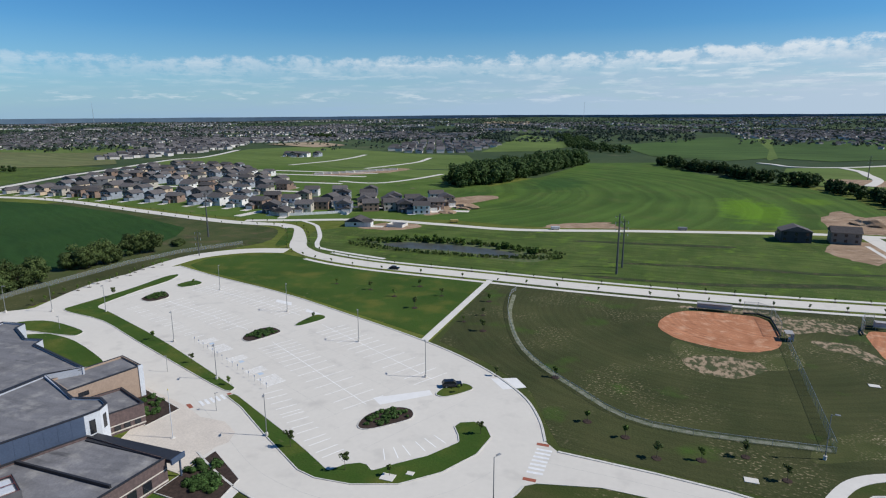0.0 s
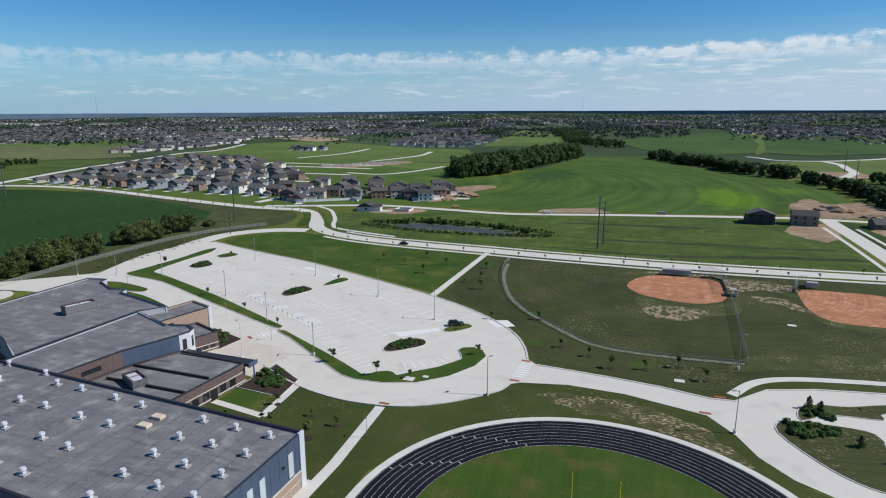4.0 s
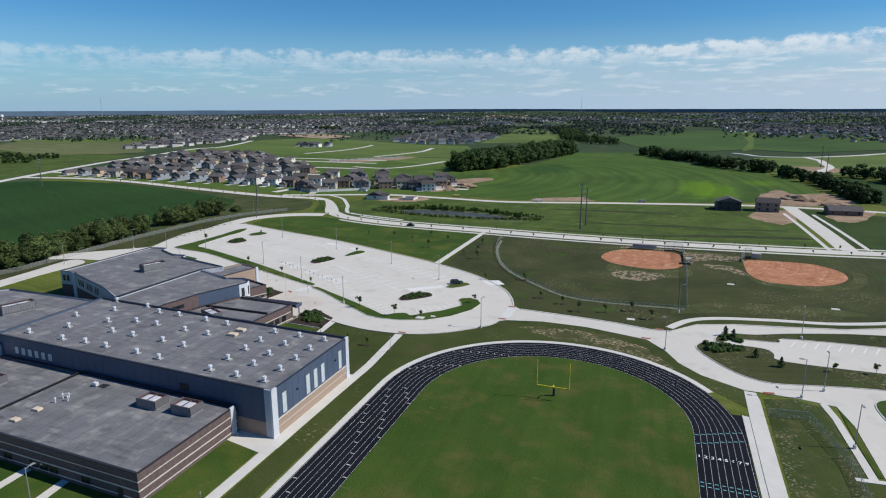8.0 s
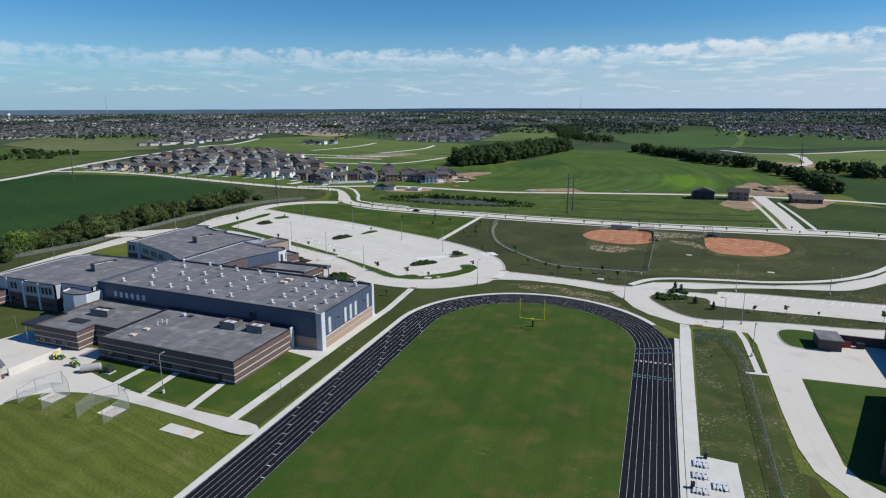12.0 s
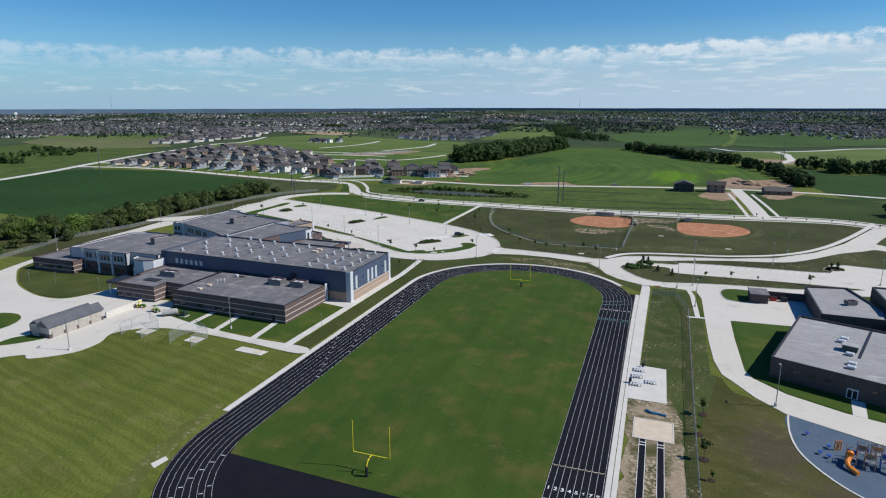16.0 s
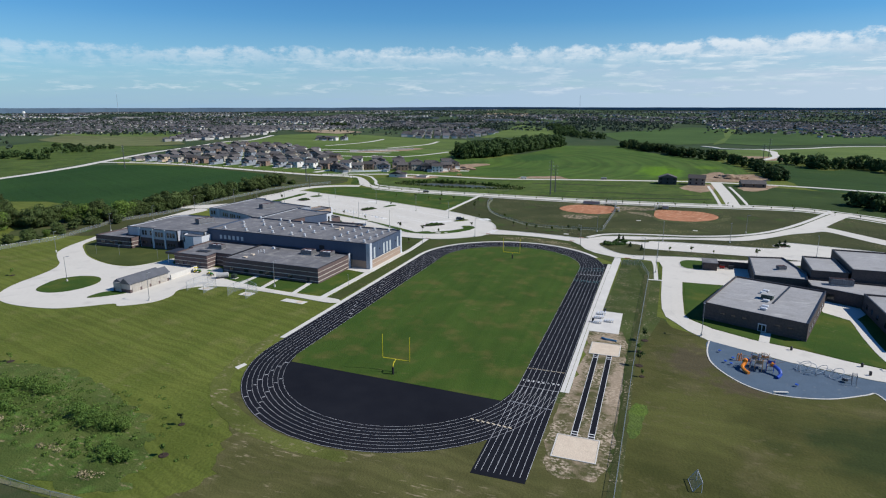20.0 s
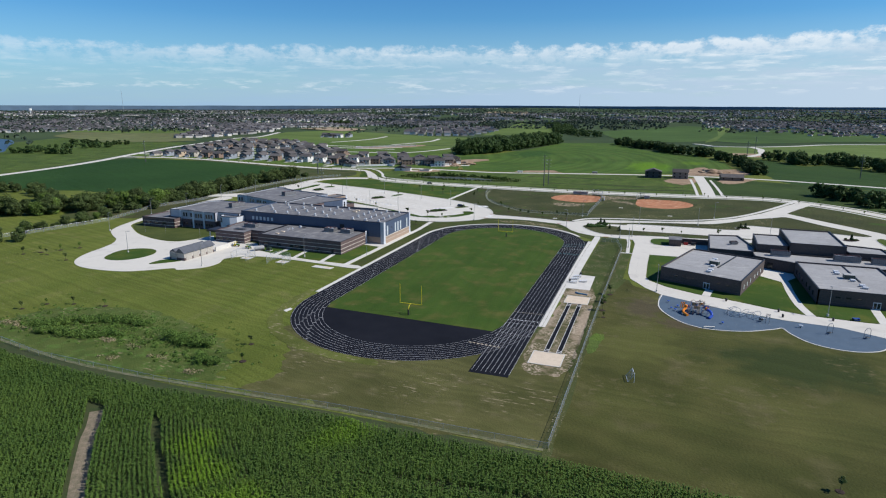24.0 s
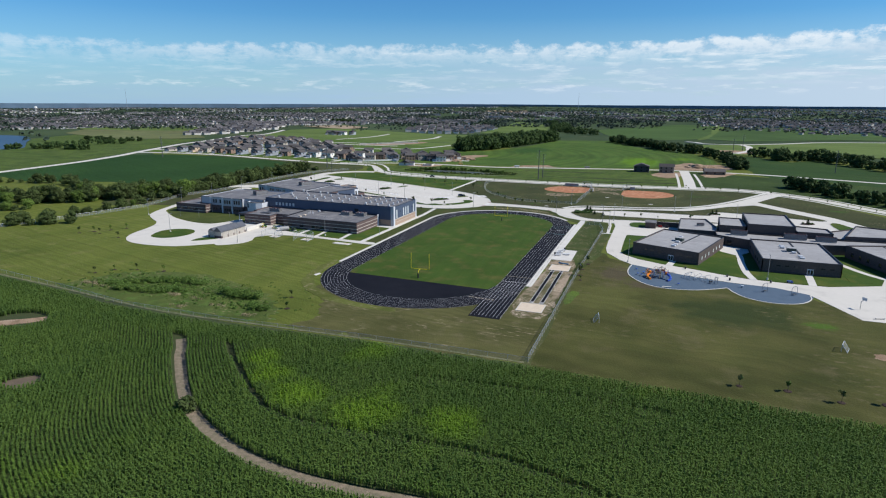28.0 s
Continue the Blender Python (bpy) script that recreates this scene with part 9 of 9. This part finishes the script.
strip("far_lane_east", curve([(202, 848), (208, 800), (203, 756), (196, 697), (173, 640)], 5, False), 9, -0.3, 0.8, M_CONC, kind="structure", label="pale unfinished road beyond the eastern field", category="road")
slab("far_lane_plot", curve([(150, 690), (196, 700), (202, 660), (176, 636)], 4), -0.2, 0.7, M_DIRT, kind="structure", label="bare soil beside the unfinished road", category="soil")
slab("far_plot", ragged([(-366, 586), (-330, 594), (-296, 640), (-288, 690), (-312, 690), (-330, 640), (-366, 606)], 6, 8), -0.2, 0.05, M_DIRT, kind="structure", label="bare brown building plot with foundations", category="soil")
meadow("west_meadow", [(-536, 280), (-556, 330), (-590, 402), (-634, 500), (-664, 590), (-710, 600), (-860, 604), (-1000, 630), (-930, 480), (-744, 332), (-756, 296), (-900, 240), (-640, 60), (-500, 60), (-486, 120), (-500, 190), (-516, 240)], M_TALL, "rough green meadow beside the country road", 0.03)
found = None
for i in range(11):
    x, y = -360 + i * 5.6, 597 + i * 7.6
    if found is None:
        found = thing("foundation", x, y, 0.05, 22, "pale concrete house foundation on bare soil", "foundation", "new foundations")
        for b in ((-5, 5, -4.2, -4.0), (-5, 5, 4.0, 4.2), (-5, -4.8, -4, 4), (4.8, 5, -4, 4)):
            part("footing_wall", box(*b, 0, 1.6), M_CONC2, found)
    else:
        copy_thing(found, pose(x, y, 0.05, 0, 0, 22))
copy_thing(found, pose(-148, 330, 0.06, 0, 0, 0))
vf = thing("vinyl_fence", label="white vinyl garden fence behind houses", category="fence")
fp = [(-232, 341), (-224, 346), (-204, 362), (-196, 357)]
for (ax, ay), (bx2, by2) in zip(fp, fp[1:]):
    d = math.hypot(bx2 - ax, by2 - ay)
    wall_part("panel", (ax, ay), (bx2, by2), [(0, d, -0.05, 0.05, 0.05, 1.8)], M_TRIM, vf)
# small equipment on the unfinished road
for x, y, c in ((-58, 348, (0.5, 0.5, 0.5)), (-120, 352, (0.4, 0.3, 0.1)), (10, 368, (0.2, 0.2, 0.2))):
    t = thing("parked_van", x, y, 0.08, rng.uniform(0, 30), "small work van by the unfinished road", "van", "work vans")
    part("body", box(-2.4, 2.4, -0.95, 0.95, 0.4, 1.9, 0.12), mat("van_paint", c, None, 0.4, 1, 0.1), t)
    part("windscreen", box(2.0, 2.42, -0.8, 0.8, 1.2, 1.75, 0.04), M_GLASS, t)
    for wx in (-1.5, 1.5):
        for wy in (-0.97, 0.75):
            part("wheel", tube((wx, wy, 0.36), (wx, wy + 0.22, 0.36), 0.36, None, 10), M_DARK, t)
# soil heaps beside the new houses
for nm, cx, cy, r, h in (("mound_of_soil", 118, 420, 13, 3.6), ("mound_of_soil", 132, 396, 9, 2.6), ("mound_of_soil", -130, 410, 9, 2.8), ("mound_of_soil", -136, 386, 6, 1.8)):
    rs = np.random.RandomState(int(cx + 400))
    bm = bmesh.new()
    bmesh.ops.create_icosphere(bm, subdivisions=3, radius=1.0)
    for v in bm.verts:
        nn = noise.noise(v.co * 2.2 + Vector((cx, cy, 0))) * 0.35
        v.co = Vector((v.co.x * r * (1 + nn), v.co.y * r * 0.7 * (1 + nn), max(-0.2, v.co.z * h * (1 + nn * 1.4))))
    o = part(nm, bm, M_DIRT)
    o.location = (cx, cy, 0.05)
    tagged(o, "rough brown heap of dug soil", "soil heap", "soil heaps")

# ---- far fields and plots, draped over the slopes ----


def far_patch(name, poly, material, label, step=14.0, lift=0.5):
    """A field on far, uneven land: rows of quads cut to the outline and laid on the slope."""
    ys = [p[1] for p in poly]
    V, Fc, y = [], [], min(ys)

    def cuts(yy):
        xs = sorted((bx - ax) * (yy - ay) / (by - ay) + ax for (ax, ay), (bx, by) in zip(poly, poly[1:] + poly[:1]) if (ay > yy) != (by > yy))
        return list(zip(xs[::2], xs[1::2]))

    while y < max(ys) - step:
        for (a0, b0), (a1, b1) in zip(cuts(y + 0.01), cuts(y + step)):
            n = max(1, int((b0 - a0) / 60))
            o = len(V)
            for k in range(n + 1):
                for xx, yy in ((a0 + (b0 - a0) * k / n, y), (a1 + (b1 - a1) * k / n, y + step)):
                    r = math.hypot(xx - 20, yy + 80)
                    V.append((xx, yy, land(xx, yy) + lift + 2.0 * smooth_step(1200, 1700, r)))
            Fc += [(o + 2 * k, o + 2 * k + 2, o + 2 * k + 3, o + 2 * k + 1) for k in range(n)]
        y += step
    return tagged(from_arrays(name, V, Fc, material), label, "field", kind="structure")


M_BRIGHT = mat("far_bright_grass", (0.085, 0.130, 0.030), (0.110, 0.150, 0.040), 0.95, 60, 4, big=160, spec=0.1, band=("row", 0.4, 0.9, 14.0, 0.08))
M_FARGREEN = mat("far_dull_grass", (0.052, 0.080, 0.032), (0.072, 0.098, 0.038), 0.95, 60, 4, big=120, spec=0.1)
M_TANPLOT = mat("far_graded_soil", (0.36, 0.27, 0.19), (0.28, 0.22, 0.14), 0.95, 30, 4, spec=0.1, patch=((0.12, 0.13, 0.05), 40.0, 0.52, 0.66))
M_DRYM = mat("far_dry_meadow", (0.150, 0.150, 0.068), (0.105, 0.125, 0.045), 0.95, 50, 5, big=140, spec=0.1, band=("row", 0.2, 0.98, 16.0, 0.10))
M_STRIPE = mat("far_striped_crop", (0.044, 0.084, 0.020), (0.060, 0.100, 0.026), 0.95, 50, 4, big=180, spec=0.1, band=("row", 0.16, 0.99, 17.0, 0.13))
far_patch("crop_field_far", [(-84, 1330), (131, 1690), (206, 1600), (182, 1240), (144, 1006), (84, 938), (-16, 1010)], M_STRIPE, "dark green crop field on a slope beyond the hedge")
far_patch("crop_field_far_east", [(208, 1380), (590, 1810), (900, 1700), (700, 1180), (384, 1090), (220, 960), (160, 1010)], M_STRIPE, "dark striped crop field beyond the hedge")
far_patch("far_lane_verge", [(242, 1730), (206, 1600), (182, 1240), (144, 1006), (140, 960), (160, 1010), (208, 1380), (270, 1740)], M_BRIGHT, "bright grass lane between two crop fields")
far_patch("far_pasture", [(-355, 1512), (-300, 1040), (-201, 1100), (-170, 1300), (-241, 1552), (-398, 1845)], M_BRIGHT, "pale green pasture beyond the wood", 14)
far_patch("far_pasture_east", [(100, 640), (140, 830), (210, 860), (360, 1000), (700, 1150), (700, 900), (360, 640), (230, 600), (180, 610), (150, 640)], M_BRIGHT, "pale green meadow beside the far road")
far_patch("far_lawn", [(-660, 600), (-600, 640), (-440, 700), (-330, 640), (-160, 560), (-190, 700), (-260, 860), (-300, 960), (-390, 960), (-560, 1060), (-700, 1120), (-760, 1000), (-690, 820), (-686, 720)], M_BRIGHT, "bright lawns between estate roads", 14, 0.02)
far_patch("far_plot_red", [(-830, 1160), (-664, 1090), (-640, 1180), (-780, 1290)], M_TANPLOT, "bare graded plot beside the far estate")
far_patch("far_plot_north", [(-940, 3380), (-760, 2640), (-544, 2630), (-600, 3000), (-700, 3420)], M_TANPLOT, "bare graded slope on the far side of town")
far_patch("far_dry_meadow", [(-1051, 640), (-800, 540), (-727, 583), (-700, 640), (-770, 700), (-900, 860), (-985, 800), (-1151, 770)], M_DRYM, "dry yellow-green meadow before the town")
far_patch("far_green_slope", [(-1465, 930), (-1151, 770), (-985, 800), (-900, 860), (-960, 980), (-1300, 1060)], M_BRIGHT, "green slope at the edge of town")
for p in ([(-200, 2500), (-60, 2350), (60, 2420), (40, 2640), (-140, 2700)], [(360, 2500), (620, 2420), (700, 2620), (420, 2700)], [(150, 2050), (420, 2000), (420, 2100), (170, 2180)], [(-560, 2060), (-400, 1900), (-330, 1960), (-420, 2180)], [(-1900, 2100), (-1600, 1900), (-1560, 1980), (-1800, 2200)]):
    far_patch("town_green", p, M_FARGREEN, "green open ground between far streets")

# ---- the far town: houses and trees as two joined masses ----


def polar(az, r):
    a = radians(az)
    return 20 + r * math.sin(a), -60 + r * math.cos(a)


def town():
    rs = np.random.RandomState(77)
    VW, FW, VR, FR = [], [], [], []

    def add(x, y, a, w, d, h, rise):
        z = land(x, y)
        c, s = math.cos(a), math.sin(a)
        loc = lambda u, v, q: (x + u * c - v * s, y + u * s + v * c, z + q)
        o = len(VW)
        for q in (-3, h):
            VW.extend([loc(-w, -d, q), loc(w, -d, q), loc(w, d, q), loc(-w, d, q)])
        FW.extend([(o, o + 1, o + 5, o + 4), (o + 1, o + 2, o + 6, o + 5), (o + 2, o + 3, o + 7, o + 6), (o + 3, o, o + 4, o + 7)])
        o = len(VR)
        w2, d2 = w + 0.5, d + 0.5
        VR.extend([loc(-w2, -d2, h), loc(w2, -d2, h), loc(w2, d2, h), loc(-w2, d2, h), loc(-w2, 0, h + rise), loc(w2, 0, h + rise)])
        FR.extend([(o, o + 1, o + 5, o + 4), (o + 2, o + 3, o + 4, o + 5), (o, o + 4, o + 3), (o + 1, o + 2, o + 5)])

    # two nearer estates, filled row by row inside their outlines
    def inside(px, py, poly):
        hit = False
        for (ax, ay), (bx, by) in zip(poly, poly[1:] + poly[:1]):
            if (ay > py) != (by > py) and px < (bx - ax) * (py - ay) / (by - ay) + ax:
                hit = not hit
        return hit

    for poly, ang in (([(-500, 1060), (-387, 960), (-318, 1000), (-322, 1300), (-400, 1460), (-560, 1400)], 0.35), ([(-774, 645), (-770, 720), (-754, 804), (-800, 1000), (-1060, 1480), (-1163, 1284), (-915, 898)], 1.15), ([(-720, 1500), (-480, 1560), (-560, 1900), (-860, 1980)], 0.5)):
        c, s = math.cos(ang), math.sin(ang)
        cx, cy = (sum(q[i] for q in poly) / len(poly) for i in (0, 1))
        for j in range(-24, 25):
            for i in range(-40, 41):
                u, v = i * 18 + rs.normal(scale=1.2), j * 29 + (6 if j % 2 else -6) + 8 * math.sin(i / 6)
                x, y = cx + u * c - v * s, cy + u * s + v * c
                if inside(x, y, poly) and rs.uniform() < 0.93:
                    add(x, y, ang + rs.normal(scale=0.1) + (math.pi / 2 if rs.uniform() < 0.4 else 0), rs.uniform(5.4, 7.4), rs.uniform(4.8, 6.0), rs.uniform(3.4, 6.0), rs.uniform(2.2, 3.2))
    # azimuth from, to; distance from, to; number
    for a0, a1, r0, r1, n in ((-58, -42, 1450, 2300, 1500), (-42, -24, 1600, 2700, 1500), (8, 24, 1500, 2300, 1300), (-20, 6, 1900, 3200, 900), (-60, -14, 2300, 4300, 2600), (0, 24, 2300, 4200, 1200), (-66, -56, 1500, 2600, 420)):
        blocks = max(3, n // 26)
        for _ in range(blocks):
            bx, by = polar(rs.uniform(a0, a1), math.sqrt(rs.uniform(r0 ** 2, r1 ** 2)))
            ang = rs.uniform(0, math.pi)
            c, s = math.cos(ang), math.sin(ang)
            for i in range(13):
                for j in (0, 1):
                    if rs.uniform() < 0.2:
                        continue
                    u, v = (i - 6) * rs.uniform(17, 23), j * 40 - 20 + rs.normal(scale=3) + 0.02 * (i - 6) ** 2 * 18
                    add(bx + u * c - v * s, by + u * s + v * c, ang + rs.normal(scale=0.12) + (math.pi / 2 if rs.uniform() < 0.35 else 0), rs.uniform(4.0, 6.2), rs.uniform(3.6, 5.0), rs.uniform(3.0, 5.2), rs.uniform(1.6, 2.6))
    # larger flat commercial sheds
    for az, r, w, d in ((-37.5, 2350, 60, 16), (-24.4, 2200, 50, 16), (-21.4, 2500, 50, 12), (-3, 2600, 60, 20), (-14.5, 2300, 50, 20), (-19, 1980, 50, 18), (-48, 2700, 60, 24), (9, 2500, 50, 20), (-52, 3000, 60, 20)):
        x, y = polar(az, r)
        add(x, y, rs.uniform(-0.3, 0.3) - radians(az), w, d, 8, 0.6)
    m_w = leaf_mat("town_walls", (0.72, 0.66, 0.57), (0.48, 0.49, 0.51), 0.5)
    m_r = leaf_mat("town_roofs", (0.075, 0.075, 0.082), (0.115, 0.105, 0.10), 0.5)
    tagged(from_arrays("town_houses", VW, FW, m_w), "pale house walls of the distant suburb", "houses", kind="stuff")
    tagged(from_arrays("town_roofs", VR, FR, m_r), "dark house roofs of the distant suburb", "roofs", kind="stuff")
    out = []
    for a0, a1, r0, r1, n, sc in ((-66, 28, 1900, 4560, 12000, 0.9), (-62, -40, 1350, 2600, 1500, 0.8), (-26, 2, 1500, 2600, 1500, 0.9), (5, 26, 1450, 2600, 900, 0.7), (-42, -24, 1200, 2000, 350, 0.5), (-75, -58, 1000, 2200, 400, 1.0)):
        for _ in range(n):
            az, r = rs.uniform(a0, a1), math.sqrt(rs.uniform(r0 ** 2, r1 ** 2))
            x, y = polar(az, r)
            if noise.noise(Vector((x / 210, y / 210, 3.3))) < -0.22:
                continue
            big = sc * (1 - 0.25 * smooth_step(2400, 4500, r))
            k = 8
            d = rs.normal(size=(k, 3))
            d /= np.linalg.norm(d, axis=1)[:, None]
            d[:, 2] = np.abs(d[:, 2])
            P = np.array([x, y, land(x, y) + 2.0]) + d * np.array([5.5, 5.5, 5.5]) * big * rs.uniform(0.6, 1.3)
            out.append(quads(rs, P, d + rs.normal(scale=0.3, size=(k, 3)), 3.2 * big))
    # The leaf tone is shifted to blue-green to carry the haze of distance.
    tagged(quad_object("town_trees", np.concatenate(out), leaf_mat("hazed_trees", (0.038, 0.060, 0.044), (0.056, 0.080, 0.054), 0.4, 0.004)), "dark trees among the distant suburb, haze mixed into their colour", "trees", kind="stuff")


town()
# Skyline ridge; the blue of distance haze is put into its base colour.
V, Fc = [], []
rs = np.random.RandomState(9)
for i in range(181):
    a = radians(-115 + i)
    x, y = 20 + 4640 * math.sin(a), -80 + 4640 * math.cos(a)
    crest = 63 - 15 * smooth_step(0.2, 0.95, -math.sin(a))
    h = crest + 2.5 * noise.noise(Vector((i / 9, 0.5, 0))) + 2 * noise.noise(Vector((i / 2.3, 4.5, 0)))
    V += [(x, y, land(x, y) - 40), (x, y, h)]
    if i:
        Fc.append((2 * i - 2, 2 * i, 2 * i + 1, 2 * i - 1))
tagged(from_arrays("backdrop", V, Fc, mat("hazed_ridge", (0.115, 0.175, 0.245), (0.140, 0.200, 0.265), 0.95, 300, 60, spec=0.0)), "wooded ridge on the skyline, coloured blue-grey for haze", "ridge", kind="structure")
# a far lake and two thin radio masts on the skyline
slab("far_lake", curve([(-925, 476), (-868, 428), (-800, 376), (-744, 330), (-752, 300), (-860, 330), (-1060, 420), (-1160, 520), (-1040, 540)], 4), -0.3, 0.08, mat("lake_water", (0.045, 0.075, 0.11), None, 0.4, 30, 3, spec=0.3), kind="structure", label="blue lake at the edge of the meadows", category="water")
for az, r, h in ((-6.9, 3600, 95), (-48.5, 3600, 110)):
    x, y = polar(az, r)
    m = thing("radio_mast", x, y, land(x, y), 0, "thin far radio mast on the skyline", "radio mast", "radio masts")
    part("shaft", tube((0, 0, 0), (0, 0, h), 1.0, 0.5, 5), M_STEEL, m)
    part("antenna", tube((0, 0, h), (0, 0, h + 10), 0.3, 0.2, 5), M_STEEL, m)
x, y = polar(-55.2, 3500)
wt = thing("water_tower", x, y, land(x, y), 0, "white water tower far off in the suburb", "water tower")
part("tank", tube((0, 0, 18), (0, 0, 28), 8, 7, 12), M_TRIM, wt)
part("column", tube((0, 0, -2), (0, 0, 18), 2.5, None, 10), M_TRIM, wt)

# remove the patterns that only served for copying
for t in TEMPLATES:
    for o in (*t.children_recursive, t):
        bpy.data.objects.remove(o)
